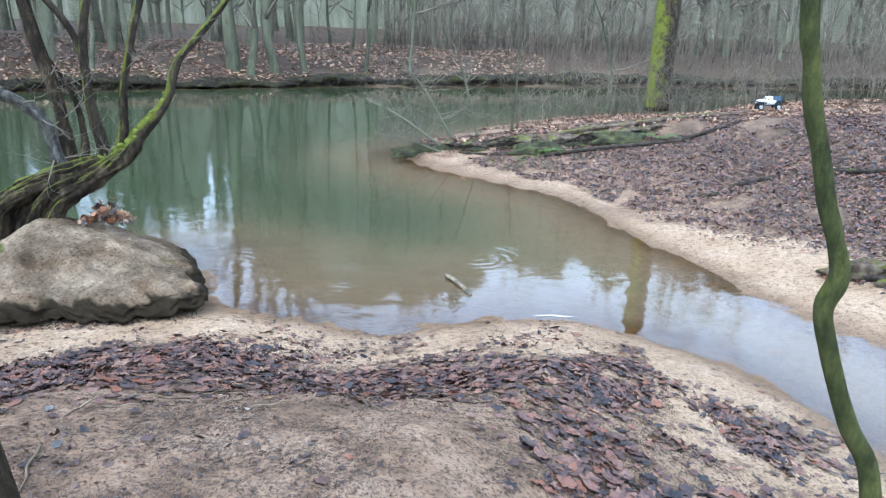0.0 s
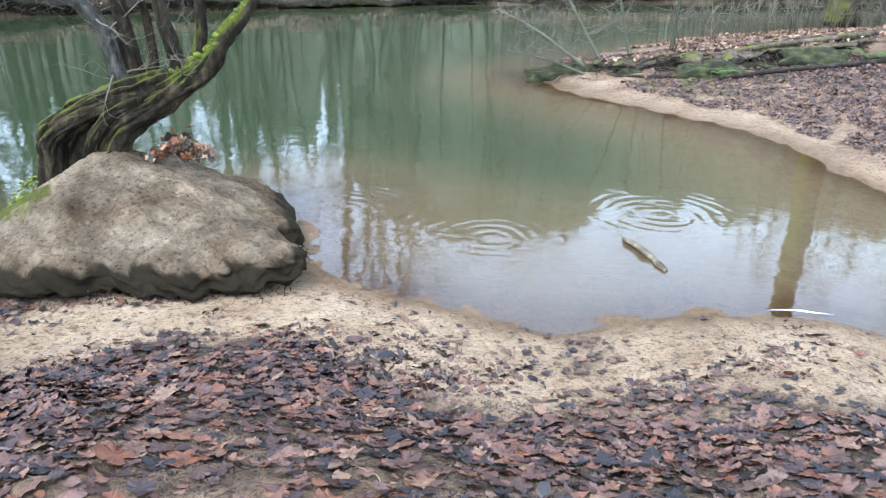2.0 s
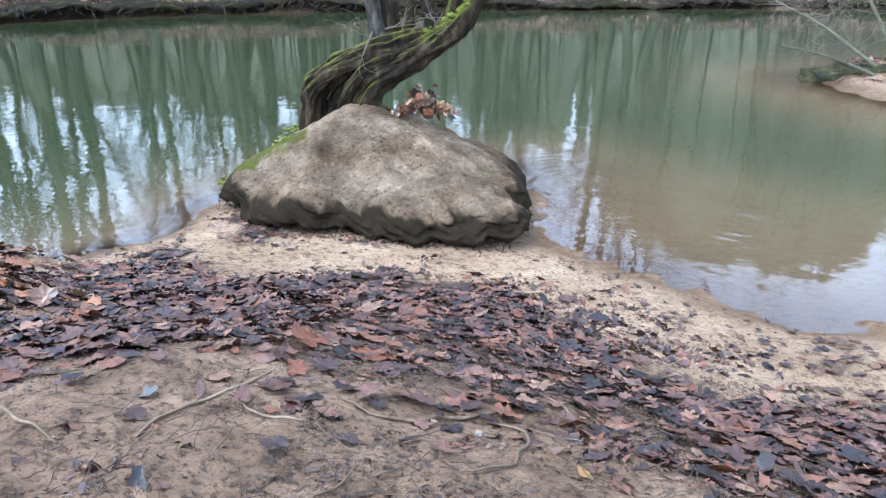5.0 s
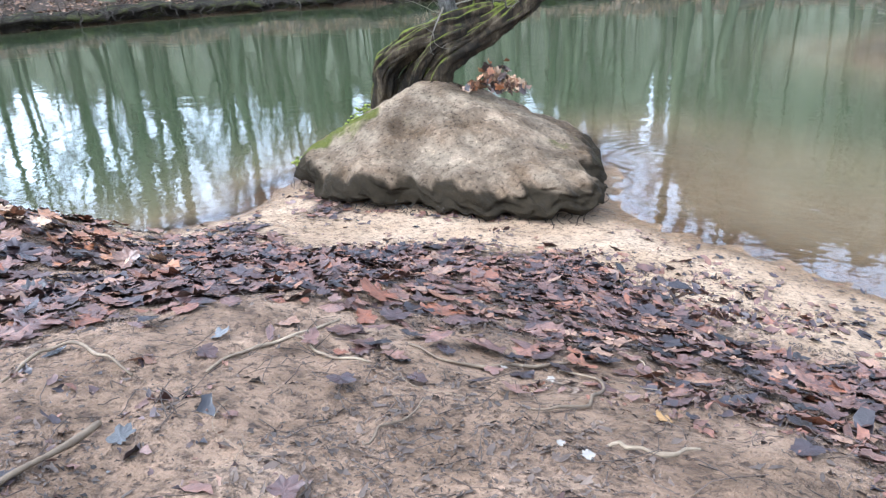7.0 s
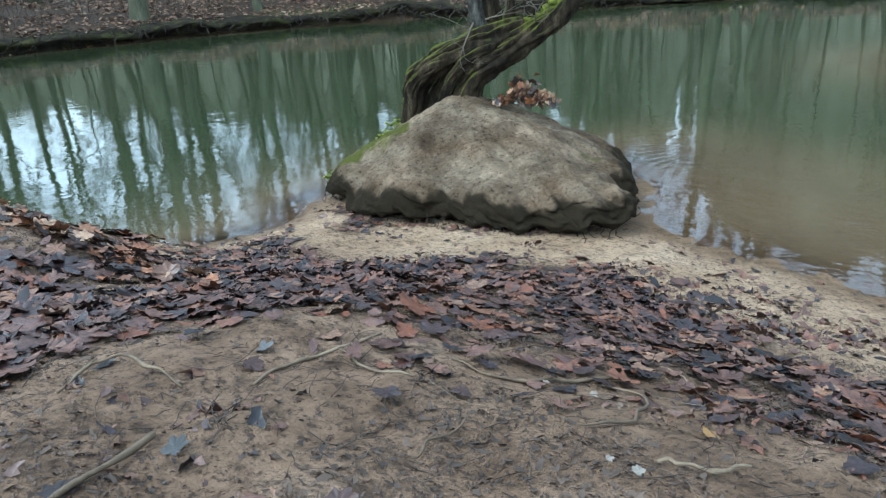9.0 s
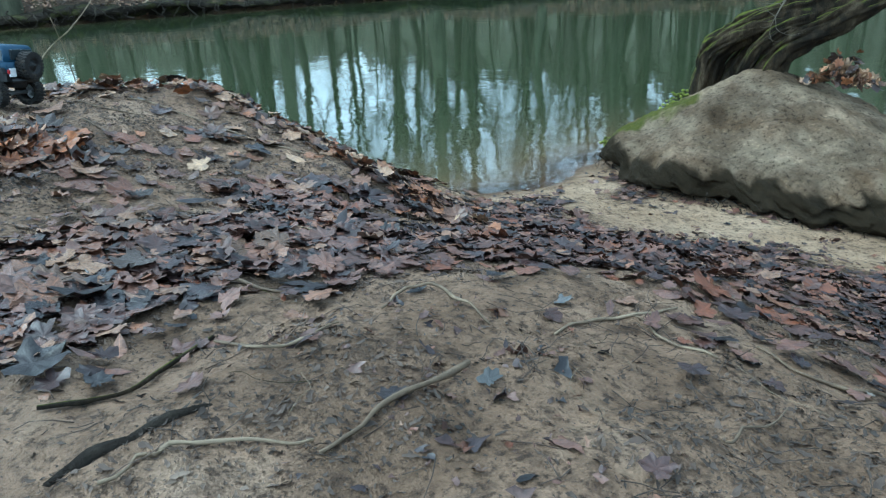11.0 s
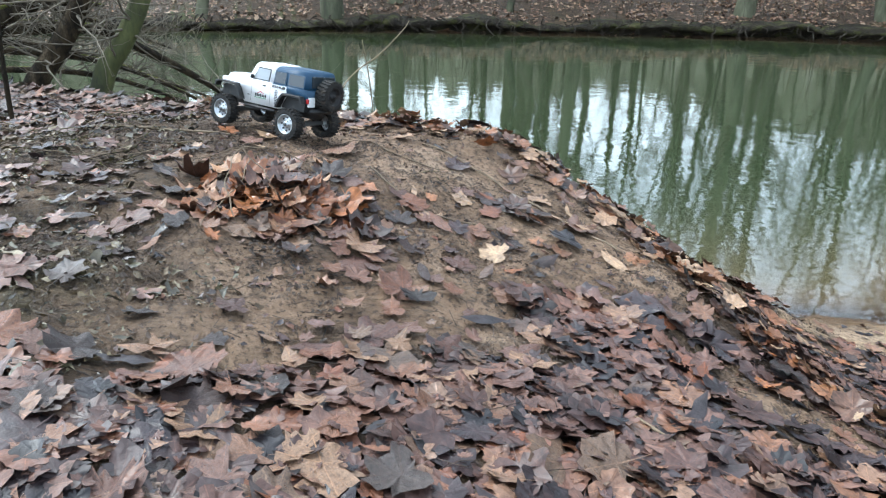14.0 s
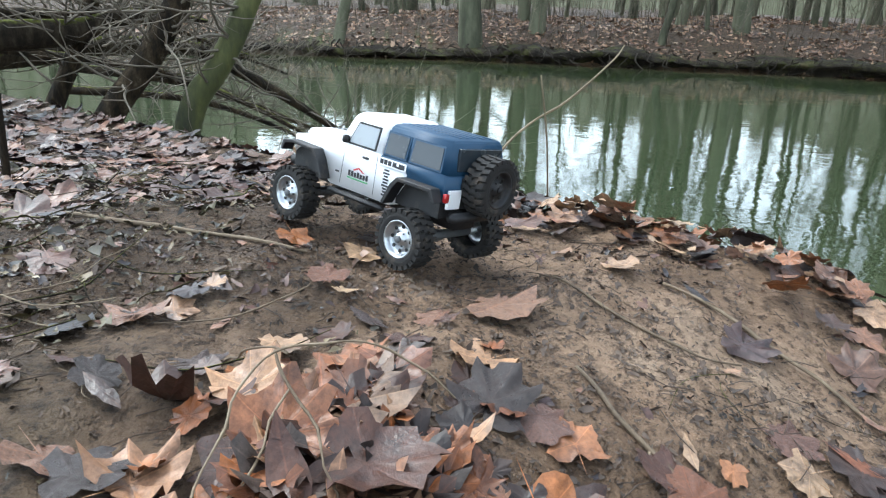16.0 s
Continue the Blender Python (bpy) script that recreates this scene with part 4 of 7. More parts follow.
# ---- woods ----
def forest_tree_parts(seed, tall, girth, fork, crown_from=0.22, boughs=18):
    rnd = random.Random(seed)
    trunk, crown = Build(), Build()
    pts, x, y = [(0, 0, -0.4, girth * 1.5), (0, 0, 0.12, girth * 1.15)], 0, 0
    lean = (rnd.gauss(0, .05), rnd.gauss(0, .05))
    for k in range(1, 9):
        x, y = x + lean[0] * tall / 8 + rnd.gauss(0, .11) * tall / 10, y + lean[1] * tall / 8 + rnd.gauss(0, .05) * tall / 10
        pts.append((x, y, tall * k / 8, girth * (1 - 0.9 * k / 8)))
    line = bent(pts, 3)
    trunk.add(*tube(line, 9, 0.06, seed))
    for k in range(boughs):
        s = line[int(len(line) * rnd.uniform(crown_from, 0.95))]
        a = rnd.uniform(0, 6.283)
        twigs_from(crown, s[:3], (math.cos(a), math.sin(a), rnd.uniform(.3, 1.3)), tall * rnd.uniform(.14, .32), s[3] * .5 + .01, rnd, 2, 4, .3)
    if fork:
        s = line[len(line) // 3]
        a = rnd.uniform(0, 6.283)
        q, g = [(*s[:3], s[3] * .8)], s[3] * .75
        for k in range(1, 7):
            q.append((q[-1][0] + math.cos(a) * tall * .035 + rnd.gauss(0, .08), q[-1][1] + math.sin(a) * tall * .035 + rnd.gauss(0, .08), q[-1][2] + tall * .1, g * (1 - k / 6.5)))
        trunk.add(*tube(bent(q, 3), 7, .05, seed + 1))
        for k in range(6):
            s = q[rnd.randrange(2, 7)]
            twigs_from(crown, s[:3], (rnd.gauss(0, 1), rnd.gauss(0, 1), .8), tall * .18, s[3] * .5 + .01, rnd, 2, 4, .3)
    return trunk, crown


TREE_KINDS = [("tall bare woodland tree with grey-green bark", 15, .18, False, M_BARK_FAR), ("bare forked woodland tree, bark green with algae", 13, .14, True, M_BARK_FAR), ("slim bare young tree of the woods", 9, .09, False, M_BARK_FAR),
              ("thick old bare tree with furrowed bark", 17, .27, True, M_BARK_FAR), ("thin crooked bare sapling", 6.5, .055, True, M_BARK_FAR)]
protos = []


def forest_tree(kind, x, y, turn, size):
    label, tall, girth, fork, mat = TREE_KINDS[kind]
    m = Matrix.Translation((x, y, floor_at(x, y) - 0.03)) @ Matrix.Rotation(turn, 4, "Z") @ Matrix.Scale(size, 4)
    for k, ob in protos:
        if k == kind:
            o = ob.copy()
            o.matrix_world = m
            scene.collection.objects.link(o)
            for c in ob.children:
                q = c.copy()
                q.parent = o
                scene.collection.objects.link(q)
            return o
    trunk, crown = forest_tree_parts(100 + kind, tall, girth, fork)
    ob = thing("bare_tree", label, "tree", m, "woodland trees")
    part("trunk", trunk, mat, ob)
    part("crown", crown, M_TWIG, ob, "bare branching crown")
    protos.append((kind, ob))
    return ob


def distant_woods_glow():
    """A self-lit backdrop ring for misty woods past the last trees, its skyline uneven."""
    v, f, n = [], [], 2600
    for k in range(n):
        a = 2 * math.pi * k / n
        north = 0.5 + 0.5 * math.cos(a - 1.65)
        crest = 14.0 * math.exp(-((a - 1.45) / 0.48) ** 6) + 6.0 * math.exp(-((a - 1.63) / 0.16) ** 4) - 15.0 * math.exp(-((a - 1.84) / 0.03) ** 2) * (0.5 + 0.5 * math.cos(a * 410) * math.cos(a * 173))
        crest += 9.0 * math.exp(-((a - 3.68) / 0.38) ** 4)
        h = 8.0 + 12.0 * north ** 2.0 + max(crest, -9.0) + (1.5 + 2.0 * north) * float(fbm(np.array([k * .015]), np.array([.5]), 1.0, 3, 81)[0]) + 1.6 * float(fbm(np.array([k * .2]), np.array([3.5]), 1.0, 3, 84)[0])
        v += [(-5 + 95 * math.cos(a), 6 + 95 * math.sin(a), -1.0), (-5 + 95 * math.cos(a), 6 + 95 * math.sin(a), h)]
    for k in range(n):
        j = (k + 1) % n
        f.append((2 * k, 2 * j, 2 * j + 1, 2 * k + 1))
    ob = new("backdrop", Build().add(v, f).mesh("backdrop", M_DISTANCE_GLOW))
    return tagged(ob, "glowing backdrop that stands for misty grey-green woods in the distance", "backdrop", kind="structure")


distant_woods_glow()
rw = random.Random(77)
# single trees that stand out on the far and right banks
for kind, x, y, size in ((3, -22.6, 2.2, 1.0), (0, -23.6, 4.1, 1.1), (1, -22.6, -1.2, 1.0), (0, -23.2, 9.6, 1.2), (2, -22.4, 7.2, 1.1), (3, -20.8, 13.6, .9), (1, -18.9, 16.4, 1.0),
                         (0, -7.6, 24.8, 1.2), (1, -6.9, 24.3, .9), (1, -6.2, 24.9, 1.1), (2, -5.3, 25.6, 1.2), (4, 4.2, 19.4, 1.0), (2, -11.5, 22.6, 1.0), (4, -1.6, 27.4, 1.3), (4, -3.2, 26.6, 1.3)):
    forest_tree(kind, x, y, rw.uniform(0, 6.28), size)
placed = 0
while placed < 230:
    a = rw.uniform(-1.0, 2.75) if placed < 110 else rw.gauss(0.15, 0.5) if placed < 180 else rw.gauss(1.15, 0.3)
    r = rw.uniform(21, 62) if placed < 180 else rw.uniform(20, 36)
    x, y = -4 - r * math.sin(a) * 1.0, 2 + r * math.cos(a)
    d = max(float(inside_by(np.array([x]), np.array([y]), LANDS[1])[0]), float(inside_by(np.array([x]), np.array([y]), LANDS[2])[0]))
    if d < 1.2 or (x > 2 and y < 17) or (x > -1 and rw.random() < .82) or (d < 6 and rw.random() < .5):
        continue
    forest_tree(rw.choice((0, 0, 1, 1, 2, 2, 3, 4, 4)), x, y, rw.uniform(0, 6.28), rw.uniform(.75, 1.25))
    placed += 1


# the woods close up again behind the right bank
for k in range(75):
    x, y = rw.uniform(-2, 34), rw.uniform(34, 70)
    forest_tree(rw.choice((0, 1, 2, 2, 4, 4, 1)), x, y, rw.uniform(0, 6.28), rw.uniform(.8, 1.25))


def brush(name, label, count, area, tall, seed, stout=1.0):
    """A thicket of thin bare stems, too many to count."""
    rnd = random.Random(seed)
    b = Build()
    spots = [area(rnd) for _ in range(int(count * 1.3))]
    zs = height([p[0] for p in spots], [p[1] for p in spots])
    for (x, y), z in [(p, float(z)) for p, z in zip(spots, zs) if z > 0.12][:count]:
        h, a, s = rnd.uniform(.3, 1) * tall, rnd.uniform(0, 6.28), rnd.uniform(.05, .75)
        r = rnd.uniform(.004, .011) * stout
        q = [(x + math.cos(a) * s * h * t * t, y + math.sin(a) * s * h * t * t, z - .03 + h * t, r * (1 - .8 * t)) for t in (0, .3, .6, 1)]
        b.add(*tube(q, 3))
        for _ in range(6):
            p = q[rnd.randrange(1, 4)]
            e = (p[0] + rnd.gauss(0, .16) * h, p[1] + rnd.gauss(0, .16) * h, p[2] + rnd.uniform(-.02, .28) * h, .002)
            b.add(*tube([p, e], 3))
            b.add(*tube([e, (e[0] + rnd.gauss(0, .1) * h, e[1] + rnd.gauss(0, .1) * h, e[2] + rnd.uniform(-.03, .15) * h, .001)], 3))
    return tagged(new(name, b.mesh(name, M_REED)), label, "undergrowth", kind="stuff")


def on_far(rnd):
    p = LANDS[2]
    while True:
        i = rnd.randrange(8, 60)
        (ax, ay), (bx, by) = p[i], p[i + 1]
        if abs(ax) < 40 and abs(ay) < 45:
            t, o = rnd.random(), abs(rnd.gauss(0, 9)) + .4
            nx, ny = by - ay, -(bx - ax)
            q = 1 / math.hypot(nx, ny)
            x, y = ax + (bx - ax) * t + nx * q * o, ay + (by - ay) * t + ny * q * o
            return x, y


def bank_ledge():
    """The undercut lip of the far bank, its shade put into a near-black soil colour, with roots hanging from it."""
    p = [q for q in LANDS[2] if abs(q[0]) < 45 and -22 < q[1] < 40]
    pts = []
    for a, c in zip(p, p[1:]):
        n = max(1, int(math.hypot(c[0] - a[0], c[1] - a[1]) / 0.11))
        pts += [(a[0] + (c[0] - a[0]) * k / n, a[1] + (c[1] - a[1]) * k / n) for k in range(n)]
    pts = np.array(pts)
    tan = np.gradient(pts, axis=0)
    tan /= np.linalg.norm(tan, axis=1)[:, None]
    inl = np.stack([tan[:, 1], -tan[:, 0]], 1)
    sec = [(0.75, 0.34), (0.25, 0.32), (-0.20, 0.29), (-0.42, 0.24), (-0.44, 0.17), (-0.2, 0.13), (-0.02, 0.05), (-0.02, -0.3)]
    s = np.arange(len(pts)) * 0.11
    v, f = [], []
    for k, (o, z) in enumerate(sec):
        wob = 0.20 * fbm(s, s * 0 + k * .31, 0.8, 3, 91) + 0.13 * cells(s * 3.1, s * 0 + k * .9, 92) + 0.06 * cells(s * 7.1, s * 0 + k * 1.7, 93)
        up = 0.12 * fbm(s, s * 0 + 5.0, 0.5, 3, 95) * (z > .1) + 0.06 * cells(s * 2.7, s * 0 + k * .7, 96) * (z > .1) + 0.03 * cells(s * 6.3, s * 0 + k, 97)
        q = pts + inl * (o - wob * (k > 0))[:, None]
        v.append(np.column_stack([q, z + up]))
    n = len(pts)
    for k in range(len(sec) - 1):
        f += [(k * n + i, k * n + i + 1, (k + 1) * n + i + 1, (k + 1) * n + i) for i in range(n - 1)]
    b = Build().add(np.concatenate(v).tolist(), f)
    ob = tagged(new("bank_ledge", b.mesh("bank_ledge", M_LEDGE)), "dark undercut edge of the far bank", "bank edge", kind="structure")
    rnd, r = random.Random(8), Build()
    for _ in range(1100):
        i = rnd.randrange(n)
        x, y = pts[i] + inl[i] * rnd.uniform(-.5, -.1)
        q = [(x, y, rnd.uniform(.2, .42), rnd.uniform(.008, .03))]
        for _k in range(3):
            q.append((q[-1][0] + rnd.gauss(0, .12), q[-1][1] + rnd.gauss(0, .12), q[-1][2] - rnd.uniform(.02, .16), q[-1][3] * .7))
        r.add(*tube(bent(q, 2), 4))
    part("root_fringe", r, M_ROOT, ob, "dark hanging roots")
    return ob


bank_ledge()


def bank_step():
    """The torn edge of turf along the step of the right bank."""
    line = bent([(x, float(ledge_y(x)) + .03, 0, 0) for x in (-1.15, -.85, -.5, -.2, .1, .4, .7, 1.0, 1.4, 1.9, 2.5, 3.2, 3.9)], 18)
    pts = np.array([p[:2] for p in line])
    tan = np.gradient(pts, axis=0)
    tan /= np.linalg.norm(tan, axis=1)[:, None]
    inl = np.stack([-tan[:, 1], tan[:, 0]], 1)
    s = np.concatenate([[0], np.cumsum(np.hypot(*np.diff(pts, axis=0).T))])
    back = pts + inl * .6
    foot, roof = height(pts[:, 0], pts[:, 1]), height(back[:, 0], back[:, 1])
    fade = ss(s, -.2, .12) * (1 - ss(s, s[-1] - .8, s[-1]))
    rise = np.minimum(np.maximum(roof - foot, 0.12), 0.2) * fade
    foot = np.where(fade > 0.5, np.maximum(roof - rise - .02, foot), foot)
    sec = [(.42, .9), (.3, 1.0), (.18, 1.05), (.04, 1.0), (-.06, .86), (-.04, .7), (.04, .55), (.10, .35), (.08, .15), (.02, -.1)]
    v, f, n = [], [], len(pts)
    for k, (o, z) in enumerate(sec):
        wob = .11 * fbm(s, s * 0 + k * .23, 2.2, 3, 191) + .06 * cells(s * 9, s * 0 + k * .8, 192)
        up = .03 * fbm(s, s * 0 + k * .1, 1.8, 3, 195) + .03 * cells(s * 8, s * 0 + k * .5, 196)
        q = pts + inl * (o + wob)[:, None]
        v.append(np.column_stack([q, foot - .02 + rise * z + up * fade * (z > 0)]))
    for k in range(len(sec) - 1):
        f += [(k * n + i, k * n + i + 1, (k + 1) * n + i + 1, (k + 1) * n + i) for i in range(n - 1)]
    ob = tagged(new("bank_step", Build().add(np.concatenate(v).tolist(), f).mesh("bank_step", M_STEP)), "dark torn turf edge with moss on the right bank", "bank edge", kind="structure")
    rnd, r = random.Random(18), Build()
    for _ in range(260):
        i = rnd.randrange(8, n - 20)
        x, y = pts[i] + inl[i] * rnd.uniform(-.1, .1)
        q = [(x, y, float(foot[i] + rise[i] * rnd.uniform(.4, 1)), rnd.uniform(.004, .014))]
        for _k in range(3):
            q.append((q[-1][0] + rnd.gauss(0, .08), q[-1][1] + rnd.gauss(-.02, .06), max(q[-1][2] - rnd.uniform(-.01, .08), float(foot[i])), q[-1][3] * .7))
        r.add(*tube(bent(q, 2), 4))
    part("root_fringe", r, M_ROOT, ob, "dark hanging roots")


bank_step()
brush("far_thicket", "tangled bare brushwood along the far bank", 1500, on_far, 3.2, 3)
brush("wood_edge_thicket", "hazy tangle of bare undergrowth at the edge of the woods", 1100, lambda r: (r.uniform(-3, 30), 31 + abs(r.gauss(0, 9))), 4.5, 6, 2.2)
brush("peninsula_thicket", "tangled bare stems and dry reeds on the bank", 620, lambda r: (r.uniform(0.5, 14), 15.3 + r.gauss(0, 1.3)), 1.6, 4)

# ---- model car ----
def painted(name, colour, rough=0.35, metal=0.0, coat=0.3, dirt=0.25):
    m, n, l = material(name)
    out, b = n.new("ShaderNodeOutputMaterial"), n.new("ShaderNodeBsdfPrincipled")
    tc = n.new("ShaderNodeTexCoord").outputs["Object"]
    spots = ramp_node(n, [(0.52, (0, 0, 0)), (0.75, (1, 1, 1))])
    l.new(noise_node(n, l, tc, 38, 6, 0.7), spots.inputs[0])
    f = n.new("ShaderNodeMath")
    f.operation, f.inputs[1].default_value = "MULTIPLY", dirt
    l.new(spots.outputs[0], f.inputs[0])
    l.new(mixed(n, l, f.outputs[0], colour, (0.16, 0.12, 0.085)), b.inputs["Base Color"])
    rr = n.new("ShaderNodeMath")
    rr.operation, rr.inputs[1].default_value, rr.inputs[2].default_value = "MULTIPLY_ADD", 0.25, rough
    l.new(noise_node(n, l, tc, 20, 4), rr.inputs[0])
    l.new(rr.outputs[0], b.inputs["Roughness"])
    b.inputs["Metallic"].default_value, b.inputs["Coat Weight"].default_value = metal, coat
    l.new(b.outputs[0], out.inputs[0])
    return m


M_WHITE = painted("white_shell", (0.9, 0.91, 0.92), 0.3, dirt=0.08)
M_BLUE = painted("blue_shell", (0.004, 0.040, 0.090), 0.40, coat=0.0, dirt=0.05)
M_BLACK = painted("black_plastic", (0.012, 0.012, 0.013), 0.5, coat=0.0, dirt=0.3)
M_RUBBER = painted("muddy_rubber", (0.014, 0.013, 0.012), 0.75, coat=0.0, dirt=0.55)
M_CHROME = painted("chrome_rim", (0.48, 0.50, 0.52), 0.24, metal=1.0, coat=0.0, dirt=0.2)
M_GLASS = painted("smoked_window", (0.030, 0.038, 0.045), 0.12, coat=0.0, dirt=0.12)
M_CLEAR = painted("milky_window", (0.30, 0.33, 0.35), 0.2, coat=0.1, dirt=0.2)
M_RED = painted("red_lamp", (0.42, 0.012, 0.015), 0.2, coat=0.5, dirt=0.1)
M_LAMP = painted("lamp_glass", (0.75, 0.78, 0.8), 0.08, coat=0.8, dirt=0.0)
M_DECAL_DARK = painted("dark_print", (0.02, 0.02, 0.025), 0.4, dirt=0.0)
M_DECAL_RED = painted("red_print", (0.50, 0.03, 0.03), 0.4, dirt=0.0)
M_DECAL_GREEN = painted("green_print", (0.06, 0.25, 0.09), 0.4, dirt=0.0)
M_GREY = painted("grey_plastic", (0.10, 0.105, 0.11), 0.5, coat=0.0, dirt=0.2)

R_TYRE, W_TYRE, BASE, TRACK = 0.0525, 0.043, 0.305, 0.190


def wheel(parent, x, y, z, side, spare=False):
    """A chunky crawler tyre on a chrome rim; side: which way its face looks."""
    w = W_TYRE / 2
    t = Build()
    r = R_TYRE - 0.004
    t.add(*lathe([(.031, -w * .75), (.034, -w * .95), (.040, -w), (.045, -w * .96), (r - .001, -w * .80), (r, -w * .5), (r + .0004, 0), (r, w * .5), (r - .001, w * .80), (.045, w * .96), (.040, w), (.034, w * .95), (.031, w * .75), (.031, -w * .75)], 36))
    for k in range(24):
        for row, (y0, y1, off) in enumerate(((-w * .98, -w * .30, 0), (w * .30, w * .98, .5), (-w * .34, w * .34, .25))):
            a = 2 * math.pi * (k + off) / 24
            v, f = box(-.0042, .0042, y0, y1, r - .003, r + .0042)
            skew = .18 if row == 0 else -.18
            v = [(px + skew * (py - (y0 + y1) / 2), py, pz) for px, py, pz in v]
            t.add([(px * math.cos(a) + pz * math.sin(a), py, -px * math.sin(a) + pz * math.cos(a)) for px, py, pz in v], f)
    tyre = part("tyre", t, M_RUBBER, parent, "muddy black lugged tyre", smooth=False)
    tyre.location = (x, y, z)
    s = side
    rim = Build().add(*lathe([(.0315, -s * w * .7), (.0315, s * w * .78), (.0335, s * w * .88), (.0325, s * w * .95), (.030, s * w * .9), (.0275, s * w * .62), (.0255, s * w * .42), (.021, s * w * .40), (.012, s * w * .55), (.0105, s * w * .78), (.0, s * w * .8)], 32))
    ring = part("rim", rim, M_BLACK if spare else M_CHROME, tyre, "" if spare else "bright chrome dish rim")
    holes = Build()
    for k in range(8):
        a = 2 * math.pi * k / 8
        v, f = lathe([(.0, 0), (.0034, 0), (.0034, s * .0012), (0, s * .0012)], 8)
        holes.add([(px + .0215 * math.cos(a), py + s * w * .425, pz + .0215 * math.sin(a)) for px, py, pz in v], f)
    part("vent_hole", holes, M_BLACK, tyre)
    hub = Build()
    hub.add(*moved(lathe([(.0, 0), (.0062, 0), (.0062, s * .004), (.004, s * .006), (0, s * .006)], 10), 0, s * w * .78, 0))
    for k in range(6):
        a = 2 * math.pi * k / 6
        hub.add(*moved(lathe([(.0, 0), (.0016, 0), (.0016, s * .003), (0, s * .003)], 6), .0125 * math.cos(a), s * w * .56, .0125 * math.sin(a)))
    part("hub", hub, M_BLACK if spare else M_GREY, tyre)
    return tyre


def cab_y(zz):
    return 0.0785 + (0.0675 - 0.0785) * (zz - 0.172) / (0.228 - 0.172)


def side_plate(x0, x1, z0, z1, s, proud, cut0=0.0, cut1=0.0, flat=None):
    """A thin plate on the car's side, s = 1 left or -1 right; cut: how far its ends slope."""
    v = []
    for off in (-0.001, proud):
        for x, zz in ((x0, z0), (x1, z0), (x1 + cut1, z1), (x0 + cut0, z1)):
            v.append((x, s * ((flat if flat else cab_y(zz)) + off), zz))
    f = [(4, 5, 6, 7), (3, 2, 1, 0), (0, 1, 5, 4), (1, 2, 6, 5), (2, 3, 7, 6), (3, 0, 4, 7)]
    return v, (f if s < 0 else [q[::-1] for q in f])


